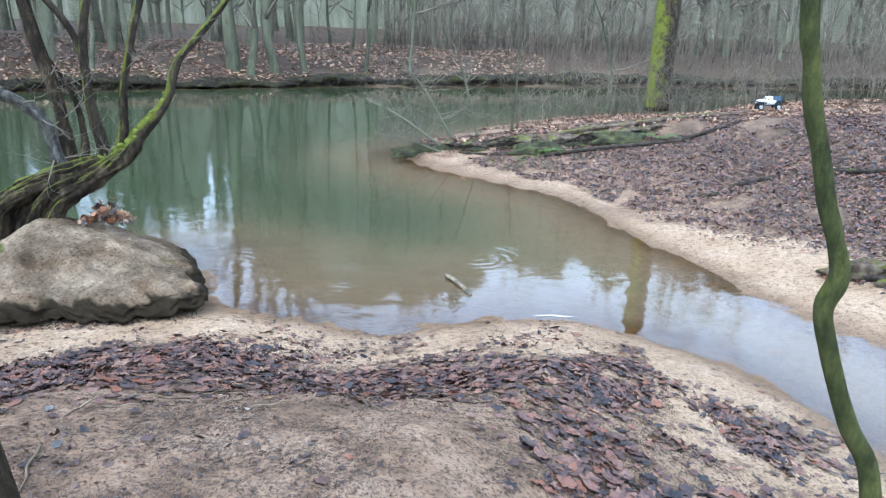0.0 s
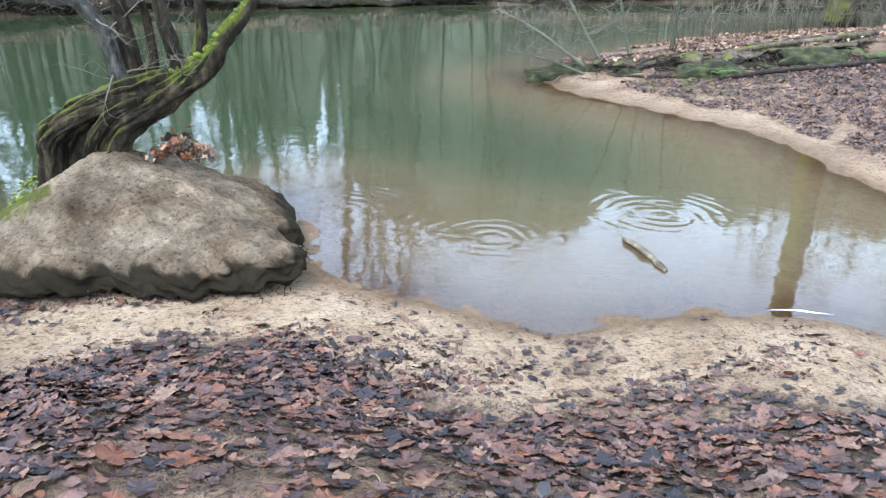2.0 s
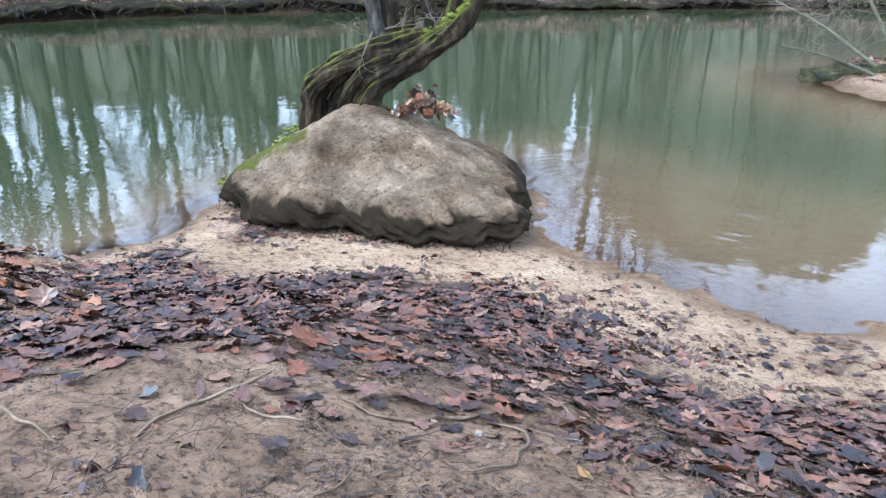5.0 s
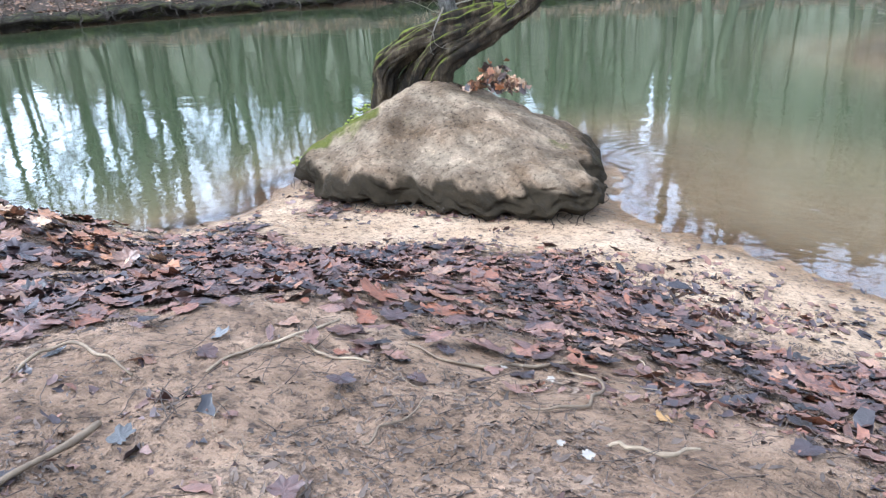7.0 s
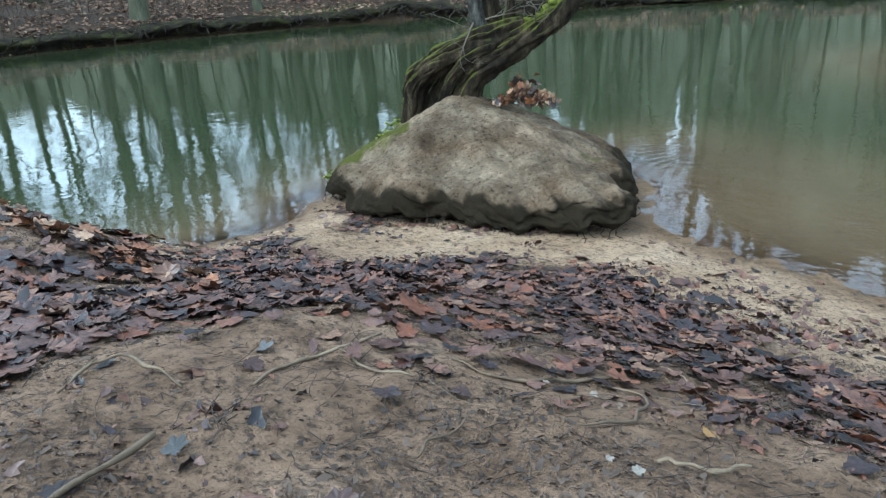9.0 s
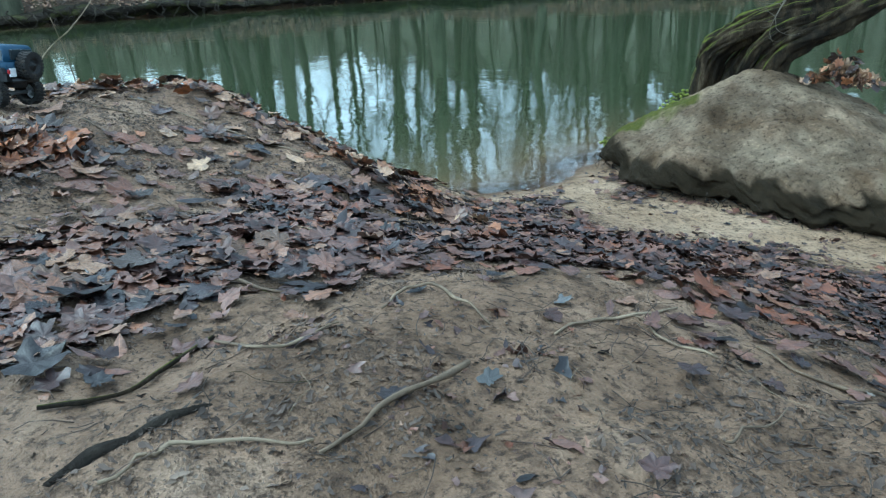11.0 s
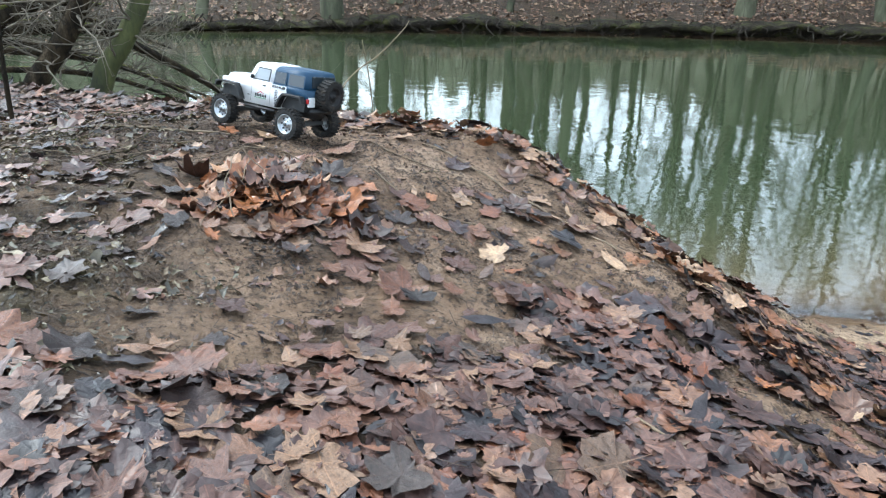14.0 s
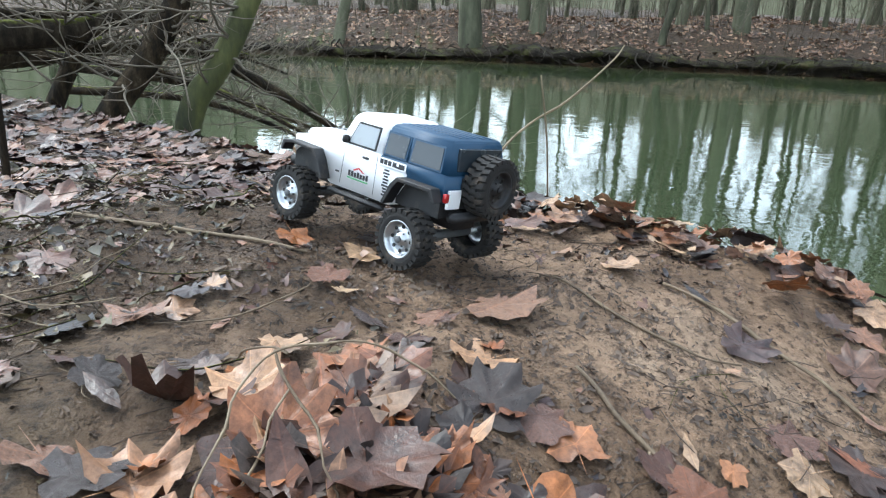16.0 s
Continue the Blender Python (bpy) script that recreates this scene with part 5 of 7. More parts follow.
def model_car(m, label, group=""):
    car = thing("model_car", label, "toy car", m, group)
    hw = 0.0815
    tub = part("body", one(prism([(.186, .128), (.189, .163), (.07, .174), (-.05, .174), (-.05, .157), (-.118, .157), (-.118, .14), (-.088, .092), (.078, .092), (.104, .137), (.172, .141)], -hw, hw, .0025)), M_WHITE, car, "white shell")
    part("rear_body", one(prism([(-.05, .1575), (-.05, .174), (-.207, .174), (-.209, .126), (-.196, .139), (-.1185, .141), (-.1185, .1575)], -hw - .0004, hw + .0004, .0022)), M_BLUE, car, "dark blue shell")
    part("hood", one(prism([(.190, .160), (.187, .173), (.16, .181), (.066, .190), (.064, .168)], -.066, .066, .005, 3, lambda c: (c.x, c.y * (1 - .16 * max(0, (c.x - .06) / .13)), c.z))), M_WHITE, car)
    vent = Build()
    for k in range(5):
        vent.add(*box(.085 + .016 * k, .093 + .016 * k, -.03, .03, .1865 - .0019 * k - .002, .1885 - .0017 * k))
    part("hood_louvre", vent, M_BLACK, car, smooth=False)

    def cab(x0, x1, x0t, x1t, top, crown):
        v = []
        for xx0, xx1, zz, yy in ((x0, x1, .172, .0785), (x0t, x1t, .228, .0675), (x0t - .006, x1t + .004, top, .055)):
            v += [(xx0, yy, zz), (xx1, yy, zz), (xx1, -yy, zz), (xx0, -yy, zz)]
        f = [(3, 2, 1, 0), (8, 9, 10, 11)]
        for k in (0, 4):
            for i in range(4):
                j = (i + 1) % 4
                f.append((k + i, k + j, k + 4 + j, k + 4 + i))
        bm = bmesh.new()
        vs = [bm.verts.new(p) for p in v]
        for q in f:
            bm.faces.new([vs[i] for i in q])
        bmesh.ops.recalc_face_normals(bm, faces=bm.faces)
        bmesh.ops.bevel(bm, geom=bm.edges[:], offset=.003, segments=2, affect="EDGES", clamp_overlap=True)
        return one(from_bm(bm))
    part("front_cab", cab(.067, -.050, .040, -.054, .2355, 0), M_WHITE, car)
    top = part("hardtop", cab(-.0505, -.207, -.0545, -.199, .2335, 0), M_BLUE, car, "dark blue ribbed hardtop")
    ribs = Build()
    for k in range(5):
        ribs.add(*box(-.19, -.07, -.047 + .0205 * k, -.037 + .0205 * k, .2325, .2349, .0008, 1))
    part("roof_rib", ribs, M_BLUE, top)
    for s in (1, -1):
        for x0, x1, c0, c1, mat in ((-.031, .036, 0, -.016, M_CLEAR), (-.106, -.058, 0, 0, M_GLASS), (-.188, -.120, .004, 0, M_GLASS)):
            fr = part("window", one(side_plate(x0 - .004, x1 + .004, .1755, .2185, s, .0010, c0, c1)), M_BLACK if mat == M_CLEAR else M_BLUE, car, smooth=False)
            part("pane", one(side_plate(x0, x1, .179, .215, s, .0020, c0 * .9, c1 * .85)), mat, fr, "dull see-through plastic", smooth=False)
        # wheel-arch flares
        for pts in ([(.196, .128), (.19, .143), (.168, .147), (.108, .145), (.095, .128), (.079, .100), (.072, .100), (.088, .132), (.102, .151), (.17, .153), (.197, .149), (.203, .130)],
                    [(-.094, .098), (-.112, .132), (-.122, .144), (-.192, .144), (-.203, .128), (-.209, .130), (-.197, .151), (-.118, .151), (-.104, .137), (-.087, .100)]):
            part("fender_flare", one(prism(pts, min(s * .078, s * .104), max(s * .078, s * .104), .0012, 1)), M_BLACK, car, smooth=False)
        part("rock_slider", one(moved(box(-.078, .07, -.006, .006, .078, .087, .003), 0, s * .084, 0)), M_BLACK, car)
        part("inner_arch", one(box(.09, .185, min(s * .03, s * .078), max(s * .03, s * .078), .1, .14)), M_BLACK, car, smooth=False)
        part("inner_arch", one(box(-.2, -.1, min(s * .03, s * .078), max(s * .03, s * .078), .1, .14)), M_BLACK, car, smooth=False)
        part("door_handle", one(moved(box(-.024, -.008, -.0015, .003, .158, .162, .001, 1), 0, s * hw, 0)), M_BLACK, car)
        part("door_handle", one(moved(box(-.108, -.094, -.0015, .003, .160, .164, .001, 1), 0, s * hw, 0)), M_BLACK, car)
        part("door_seam", one(side_plate(-.0455, -.0445, .100, .172, s, .0004, flat=hw)), M_GREY, car, smooth=False)
        part("door_seam", one(side_plate(.0445, .0455, .100, .172, s, .0004, -.004, -.004, flat=hw)), M_GREY, car, smooth=False)
        part("mirror", one(moved(box(.036, .045, -.002, .011, .176, .190, .002), 0, s * .079, 0)), M_BLACK, car)
        lamp = part("tail_light", one(moved(box(-.2135, -.206, -.006, .004, .130, .145, .0012, 1), 0, s * .078, 0)), M_RED, car, "red tail light")
        part("shock", one(tube([(.150, s * .062, .07, .006), (.142, s * .055, .135, .006)], 8)), M_GREY, car)
        part("shock", one(tube([(-.150, s * .062, .07, .006), (-.142, s * .055, .135, .006)], 8)), M_GREY, car)
        head = part("headlight", one([[(q[1] + .187, q[0] + s * .052, q[2] + .146) for q in lathe([(0, .004), (.009, .004), (.011, .0), (.011, -.006)], 14)[0]], lathe([(0, .004), (.009, .004), (.011, .0), (.011, -.006)], 14)[1]]), M_LAMP, car, "round headlight")
        # printed shapes in place of the makers' marks
        dec = part("door_print", one(([(.014, s * (hw + .0007), .131), (-.002, s * (hw + .0007), .139), (-.018, s * (hw + .0007), .131), (-.014, s * (hw + .0007), .1305), (-.002, s * (hw + .0007), .1355), (.010, s * (hw + .0007), .1305)], [(0, 1, 2, 3, 4, 5) if s < 0 else (5, 4, 3, 2, 1, 0)])), M_DECAL_RED, car, "red roof-shaped print", smooth=False)
        bars = Build()
        for k in range(7):
            bars.add(*side_plate(-.028 + .0078 * k, -.0225 + .0078 * k, .119, .1275 + (.002 if k in (0, 3, 5, 6) else 0), s, .0007, flat=hw))
        part("print_bar", bars, M_DECAL_DARK, car, smooth=False)
        part("print_line", one(side_plate(-.029, .026, .1145, .1168, s, .0007, flat=hw)), M_DECAL_GREEN, car, smooth=False)
        plate = part("name_panel", one(side_plate(-.117, -.050, .158, .1715, s, .0012, flat=hw + .0006)), M_WHITE, car, "white panel with dark printed bars", smooth=False)
        pb = Build()
        for k, (a, c) in enumerate(((-.062, -.054), (-.072, -.064), (-.082, -.074), (-.094, -.085), (-.114, -.100))):
            pb.add(*side_plate(a, c, .1605, .169, s, .0016, flat=hw + .0006))
        part("panel_print", pb, M_DECAL_DARK, plate, smooth=False)
        col = Build()
        for k in range(9):
            wd = (.006, .008, .005, .007, .006, .008, .005, .004, .006)[k]
            col.add(*side_plate(-.072 - wd, -.072 + wd, .1525 - .0055 * k - .0032, .1525 - .0055 * k, s, .0007, flat=hw))
        part("sponsor_print", col, M_DECAL_DARK, car, smooth=False)
        part("small_print", one(side_plate(.050, .060, .118, .121, s, .0007, flat=hw)), M_DECAL_DARK, car, smooth=False)
        for xx in (BASE / 2, -BASE / 2):
            wheel(car, xx, s * TRACK / 2, R_TYRE, s)
    part("windscreen", one(([(.066, .068, .178), (.066, -.068, .178), (.0435, -.060, .224), (.0435, .060, .224), (.0645, .068, .176), (.0645, -.068, .176), (.042, -.060, .224), (.042, .060, .224)], [(3, 2, 1, 0), (4, 5, 6, 7), (0, 1, 5, 4), (2, 3, 7, 6), (1, 2, 6, 5), (3, 0, 4, 7)])), M_CLEAR, car, smooth=False)
    part("rear_window", one(box(-.2085, -.2015, -.056, .056, .181, .219, .001, 1)), M_GLASS, car, smooth=False)
    part("tail_panel", one(box(-.2125, -.206, .040, .072, .118, .150, .001, 1)), M_WHITE, car, smooth=False)
    part("tailgate", one(box(-.2115, -.206, -.072, .040, .118, .170, .001, 1)), M_BLACK, car, smooth=False)
    grille = Build()
    for k in range(7):
        grille.add(*box(.1865, .1908, -.0315 + .0095 * k, -.0265 + .0095 * k, .136, .158, .0008, 1))
    part("grille_slot", grille, M_BLACK, car, smooth=False)
    bumper = Build()
    bumper.add(*prism([(.186, .098), (.206, .096), (.214, .104), (.212, .116), (.186, .118)], -.07, .07, .003))
    bumper.add(*tube(bent([(.209, -.05, .114, .003), (.216, -.047, .135, .003), (.214, -.03, .146, .003), (.214, .03, .146, .003), (.216, .047, .135, .003), (.209, .05, .114, .003)], 4), 7))
    part("front_bumper", bumper, M_BLACK, car, "black steel bumper with hoop")
    for s in (1, -1):
        part("spot_lamp", one(([(q[1] + .213, q[0] + s * .026, q[2] + .125) for q in lathe([(0, .003), (.006, .003), (.007, 0), (.005, -.008)], 12)[0]], lathe([(0, .003), (.006, .003), (.007, 0), (.005, -.008)], 12)[1])), M_LAMP, car, "small white lamp")
    part("rear_bumper", one(box(-.226, -.206, -.066, .066, .096, .112, .003)), M_BLACK, car)
    part("chassis", one(box(-.2, .19, -.03, .03, .074, .115, .004)), M_BLACK, car)
    for xx in (BASE / 2, -BASE / 2):
        axle = Build().add(*tube([(xx, -.075, R_TYRE, .008), (xx, 0.02, R_TYRE, .009), (xx, .075, R_TYRE, .008)], 10))
        axle.add(*lump(xx, .012, R_TYRE, .02, random.Random(2)))
        part("axle", axle, M_GREY, car)
    part("prop_shaft", one(tube([(-.14, .01, .058, .004), (-.02, .0, .078, .004), (.14, .01, .058, .004)], 8)), M_GREY, car)
    sp = wheel(car, -.236, -.006, .160, 1, True)
    sp.rotation_euler = (0, 0, radians(90))
    part("spare_carrier", one(box(-.222, -.206, -.02, .008, .14, .18, .002)), M_BLACK, car)
    return car


def resting(x, y, yaw, lift=0.012):
    """The pose of a car at x, y that faces yaw, on its four wheels."""
    c, s = math.cos(yaw), math.sin(yaw)
    pts = [(a, b, floor_at(x + a * c - b * s, y + a * s + b * c)) for a in (BASE / 2, -BASE / 2) for b in (TRACK / 2, -TRACK / 2)]
    front, rear = (pts[0][2] + pts[1][2]) / 2, (pts[2][2] + pts[3][2]) / 2
    left, right = (pts[0][2] + pts[2][2]) / 2, (pts[1][2] + pts[3][2]) / 2
    return Matrix.Translation((x, y, (front + rear) / 2 + lift)) @ Matrix.Rotation(yaw, 4, "Z") @ Matrix.Rotation(-math.atan2(front - rear, BASE), 4, "Y") @ Matrix.Rotation(math.atan2(left - right, TRACK), 4, "X")


CAR_X, CAR_Y, CAR_YAW = -4.44, 0.69, radians(-134)
car = model_car(resting(CAR_X, CAR_Y, CAR_YAW), "white and dark blue model off-road car with muddy tyres", "model cars")
car_2 = copy_thing(car, resting(5.4, 12.1, radians(176)))
tagged(car_2, "white model off-road car parked on the far mud bank")

# ---- fallen leaves ----
def leaf_shape(seed, lobes=True, curl=0.0):
    rnd = random.Random(seed)
    if lobes:
        spec = [(-90, .30), (-68, .54), (-50, .66), (-36, .76), (-26, .86), (-16, .82), (-2, .70), (12, .66), (26, .74), (38, .86), (48, .92), (58, .84), (68, .74), (78, .80), (88, .93), (97, .96), (107, .82), (117, .75), (128, .86), (137, .92), (147, .82), (160, .70), (174, .66), (188, .74), (198, .85), (209, .82), (222, .70), (238, .64), (252, .54)]
    else:
        spec = [(-90, .9), (-60, .45), (-20, .30), (20, .30), (60, .5), (90, 1.0), (120, .5), (160, .30), (200, .30), (240, .45)]
    cup, twist, fold = rnd.uniform(-.2, .2) + (.5 if seed % 8 == 5 else 0) + curl * rnd.uniform(.5, 1.6), rnd.gauss(0, .22 + .3 * curl), rnd.gauss(.05, .16)
    torn = rnd.uniform(0, 360) if seed % 3 == 0 else None
    v = [(0, 0, 0)]
    for a, r in spec:
        a, r = radians(a + rnd.gauss(0, 3)), r * rnd.uniform(.88, 1.08)
        if torn is not None and abs((math.degrees(a) - torn + 180) % 360 - 180) < 45:
            r *= rnd.uniform(.35, .7)
        x, y = r * math.cos(a), r * math.sin(a)
        v.append((x, y, cup * r * r * .5 + ((.09 + .12 * curl) * rnd.random() if r > .8 else -.02) + twist * x * y * .6 + fold * abs(x) * .5 + rnd.gauss(0, .035 + .03 * curl)))
    # a ring half-way out lets the blade bend along its rib and buckle at the rim
    n = len(spec)
    rim = v[1:]
    dip = [(x * .55, y * .55, z * .42 + rnd.gauss(0, .012)) for i, (x, y, z) in enumerate(rim)]
    v = [(0, 0, 0)] + dip + rim
    f = [(0, 1 + i, 1 + (i + 1) % n) for i in range(n)]
    for i in range(n):
        j = (i + 1) % n
        f += [(1 + i, 1 + n + i, 1 + n + j), (1 + i, 1 + n + j, 1 + j)]
    k = len(v)
    v += [(.018, -.1, .0), (-.018, -.1, .0), (rnd.gauss(0, .12), -1.05, rnd.uniform(0, .25))]
    f += [(k, k + 1, k + 2), (0, k + 1, k)]
    # how far each corner lies from a rib: the ribs run from the stalk to the tips of the lobes
    tips = (4, 10, 15, 19, 24) if lobes else (0, 5)
    rib = [0.0] + [0.0 if i in tips else 1.0 for i in range(n)] * 2 + [0.0, 0.0, 0.0]
    return np.array(v) * 0.5, f, rib


LEAVES = [leaf_shape(s, s % 5 != 2) for s in range(30)]
CURLED = [leaf_shape(200 + s, s % 6 != 2, 0.55) for s in range(18)]


def leaf_density(x, y):
    """Leaves to the square metre on the near bank."""
    dn = inside_by(x, y, LANDS[0])
    patch = fbm(x, y, 1.6, 3, 71)
    band = 420 * np.exp(-((dn - 1.35 + 0.45 * patch) / 0.7) ** 2) * ss(x, -4.2, -3.2)
    east = 420 * ss(x, -0.35, 0.35) * ss(dn + 0.4 * patch, 0.75, 1.3)
    hollow = 480 * (1 - ss(x, -2.5, -1.9)) * ss(dn + .2 * patch, 0.25, 0.6) * ss(y, -0.6, 0.2)
    lip = (300 + 900 * ss(y, .55, .9)) * np.exp(-((dn - 0.36) / 0.2) ** 2) * (1 - ss(x, -4.1, -3.8)) * (1 - ss(y, 2.4, 2.8))
    south = 160 * (1 - ss(y, 0.1, 0.8))
    d = np.maximum(np.maximum(np.maximum(band, east), np.maximum(hollow, lip)), np.maximum(south, 70 * ss(patch, -.2, .6) + 14))
    mud = np.maximum.reduce([bump(x, y, -1.25, 1.15, 0.62), bump(x, y, -0.75, 1.2, .5), bump(x, y, -1.78, 1.2, .25)])
    trodden = np.maximum(bump(x, y, -2.05, 1.2, .16), bump(x, y, -2.2, .95, .12))
    crest = np.maximum.reduce([bump(x, y, -4.0, 1.15, 0.46), bump(x, y, -4.4, 0.72, 0.38), bump(x, y, -3.62, 1.24, .32), bump(x, y, -3.75, 1.0, .26), bump(x, y, -4.5, 0.35, 0.3), bump(x, y, -3.5, 1.1, .27), bump(x, y, -3.6, 1.5, .25), bump(x, y, -3.2, 1.05, .22)])
    d = d * (1 - 0.6 * np.minimum(1, 1.5 * trodden)) * (1 - 0.93 * np.minimum(1, 1.5 * mud)) * (1 - 0.93 * np.minimum(1, 1.5 * crest))
    d = np.maximum(d, 1100 * np.exp(-((dn - .40) / .13) ** 2) * ss(y, .7, 1.1) * (1 - ss(y, 2.3, 2.7)) * (1 - ss(x, -3.7, -3.4)))
    d = d * np.clip(0.7 + 1.2 * patch, 0.08, 1.7)
    d = d * (1 - 0.96 * ss(y - 0.55 * patch, 2.85, 3.5))
    bare = np.maximum.reduce([bump(x, y, -3.45, .25, .3), bump(x, y, -3.3, .62, .2), bump(x, y, -3.95, .25, .28)])
    d = d * (1 - .5 * np.minimum(1, 1.4 * bare))
    d = d * (1 - .9 * bump(x, y, -3.2, 3.5, .45))
    d = np.maximum(d, 190 * (1 - ss(x + .2 * patch, -4.95, -4.5)) * (1 - ss(y + .15 * patch, .1, .5)) * ss(dn, .2, .5))
    wash = np.maximum.reduce([bump(x, y, -.9, 2.95, .5), bump(x, y, -.35, 2.85, .45), .7 * bump(x, y, -1.6, 2.9, .4), .6 * bump(x, y, .2, 3.0, .4)])
    d = np.maximum(d, 300 * wash * ss(patch, -.5, .3))
    d = np.where(bump(x, y, -3.4, 4.5, .9) > .4, 0, d)
    return np.where(dn > 0.12, d, 0), dn


gd, _ = leaf_density(gxx.ravel(), gyy.ravel())
ground_mesh.attributes["litter"].data.foreach_set("value", np.clip(np.maximum(lit.ravel(), 0.9 * ss(gd, 60, 380)), 0, 1).astype(np.float32))


def slope(x, y):
    e = 0.02
    return (height(x + e, y) - height(x - e, y)) / (2 * e), (height(x, y + e) - height(x, y - e)) / (2 * e)


rng = np.random.default_rng(9)
N = 260000
lx, ly = rng.uniform(-7.5, 2.4, N), rng.uniform(-1.6, 4.2, N)
ld, _ = leaf_density(lx, ly)
keep = rng.uniform(0, 1, N) < ld * (3.2 - 1.1 * (1 - ss(lx, -3.0, -2.2))) * (9.9 * 5.8) / N
lx, ly = lx[keep], ly[keep]
# a raked-up pile on the crest, and a clump against the tree
pile_n = 210
pr = np.random.default_rng(77)
px, py = pr.normal(-3.69, 0.115, pile_n), pr.normal(0.70, 0.095, pile_n)
pz = 0.05 * np.exp(-(((px + 3.70) / .15) ** 2 + ((py - .68) / .12) ** 2)) * pr.uniform(.2, 1, pile_n)
n_loose = len(lx)
lx, ly = np.concatenate([lx, px]), np.concatenate([ly, py])
lip_d = inside_by(lx, ly, LANDS[0])
heaped = .03 * np.exp(-((lip_d - .46) / .08) ** 2) * (lip_d > .38) * (lx < -3.6) * (ly > .8) * (ly < 2.6) * rng.uniform(0, 1, len(lx))
lz = height(lx, ly) + np.concatenate([rng.uniform(.002, .016, n_loose), .006 + pz]) + heaped
sx, sy = slope(lx, ly)
size = np.clip(rng.normal(.064, .027, len(lx)), .022, .13)
size *= (1 + .22 * (1 - ss(lx, -3.0, -2.2))) * (1 - .08 * ss(ly, 1.7, 2.3)) * (1 + .12 * bump(lx, ly, -2.4, 1.9, .7)) * (1 - .35 * ss(ly, 2.7, 3.3))
size[n_loose:] *= 1.0
alone = 1 - ss(leaf_density(lx, ly)[0], 25, 110)
size *= 1 - alone * ss(lx, -3.3, -2.7) * (1 - .060 / np.maximum(size, .060))
tip = rng.normal(0, .11, (len(lx), 2))
tip[n_loose:] *= 2.2


def leaf_matrices(x, y, z, sx, sy, tip, turn, size):
    up = np.stack([-sx + tip[:, 0], -sy + tip[:, 1], np.ones(len(x))], 1)
    up /= np.linalg.norm(up, axis=1)[:, None]
    a = np.stack([np.cos(turn), np.sin(turn), np.zeros(len(x))], 1)
    b = np.cross(up, a)
    b /= np.linalg.norm(b, axis=1)[:, None]
    a = np.cross(b, up)
    return np.stack([a, b, up], 2) * size[:, None, None], np.stack([x, y, z], 1)


def strew(name, label, rot, pos, shapes, mat, parent=None, seed=1):
    r = np.random.default_rng(seed)
    which = r.integers(0, len(shapes), len(pos))
    vs, loops, ribs, count = [], [], [], 0
    for k, (sv, sf, sr_) in enumerate(shapes):
        sel = np.nonzero(which == k)[0]
        if not len(sel):
            continue
        v = np.einsum("nij,vj->nvi", rot[sel], sv) + pos[sel][:, None]
        vs.append(v.reshape(-1, 3))
        ribs.append(np.tile(sr_, len(sel)))
        fa = np.array(sf)
        idx = fa[None] + (count + np.arange(len(sel)) * len(sv))[:, None, None]
        loops.append(idx.reshape(-1))
        count += len(sel) * len(sv)
    vs, loops = np.concatenate(vs), np.concatenate(loops)
    me = bpy.data.meshes.new(name)
    me.vertices.add(len(vs))
    me.vertices.foreach_set("co", vs.ravel())
    me.loops.add(len(loops))
    me.loops.foreach_set("vertex_index", loops)
    me.polygons.add(len(loops) // 3)
    me.polygons.foreach_set("loop_start", np.arange(0, len(loops), 3))
    me.polygons.foreach_set("use_smooth", np.ones(len(loops) // 3, bool))
    me.update(calc_edges=True)
    layer(me, "rib", np.concatenate(ribs))
    me.materials.append(mat)
    ob = new(name, me)
    ob.parent = parent
    return tagged(ob, label, "" if parent else "leaves", kind="stuff")


turn = rng.uniform(0, 6.283, len(lx))
rot, pos = leaf_matrices(lx, ly, lz, sx, sy, tip, turn, size)
# the ones along the crest and the hollow, where one can tell them apart, are pieces of their own
in_pile = np.arange(len(lx)) >= n_loose
near_them = 9.0 * in_pile + np.hypot((lx + 3.45) / 1.2, (ly - 0.72) / 0.7) + 0.5 * rng.uniform(0, 1, len(lx)) - (size - .062) * 4
own = np.zeros(len(lx), bool)
own[np.argsort(near_them)[:300]] = True
strew("leaf_pile", "raked heap of curled orange and brown maple leaves", rot[in_pile], pos[in_pile], CURLED, M_PILE, seed=4)
own_or_piled = own | in_pile
crest_side = ~own_or_piled & (lx < -3.45) & (ly < 2.6) & (ly > .35) & (rng.uniform(0, 1, len(lx)) < .75)
strew("leaf_litter", "fallen maple leaves, wet brown, purple-grey and tan", rot[~own_or_piled & ~crest_side], pos[~own_or_piled & ~crest_side], LEAVES, M_LITTER, seed=2)
strew("crest_leaves", "dry tan and orange maple leaves along the bank's lip", rot[crest_side], pos[crest_side], LEAVES, M_CREST, seed=3)

# a windrow of dry leaves caught along the lip
wr = np.random.default_rng(61)
wt = wr.uniform(0, 5, 420)
wx = np.interp(wt, range(6), (-4.85, -4.55, -4.22, -3.85, -3.4, -2.95)) + wr.normal(0, .075, len(wt))
wy = np.interp(wt, range(6), (.95, 1.45, 1.80, 1.92, 1.95, 2.0)) + wr.normal(0, .075, len(wt))
wa, wb = slope(wx, wy)
wro, wpo = leaf_matrices(wx, wy, height(wx, wy) + wr.uniform(.006, .045, len(wx)), wa, wb, wr.normal(0, .32, (len(wx), 2)), wr.uniform(0, 6.28, len(wx)), np.clip(wr.normal(.074, .022, len(wx)), .03, .12))
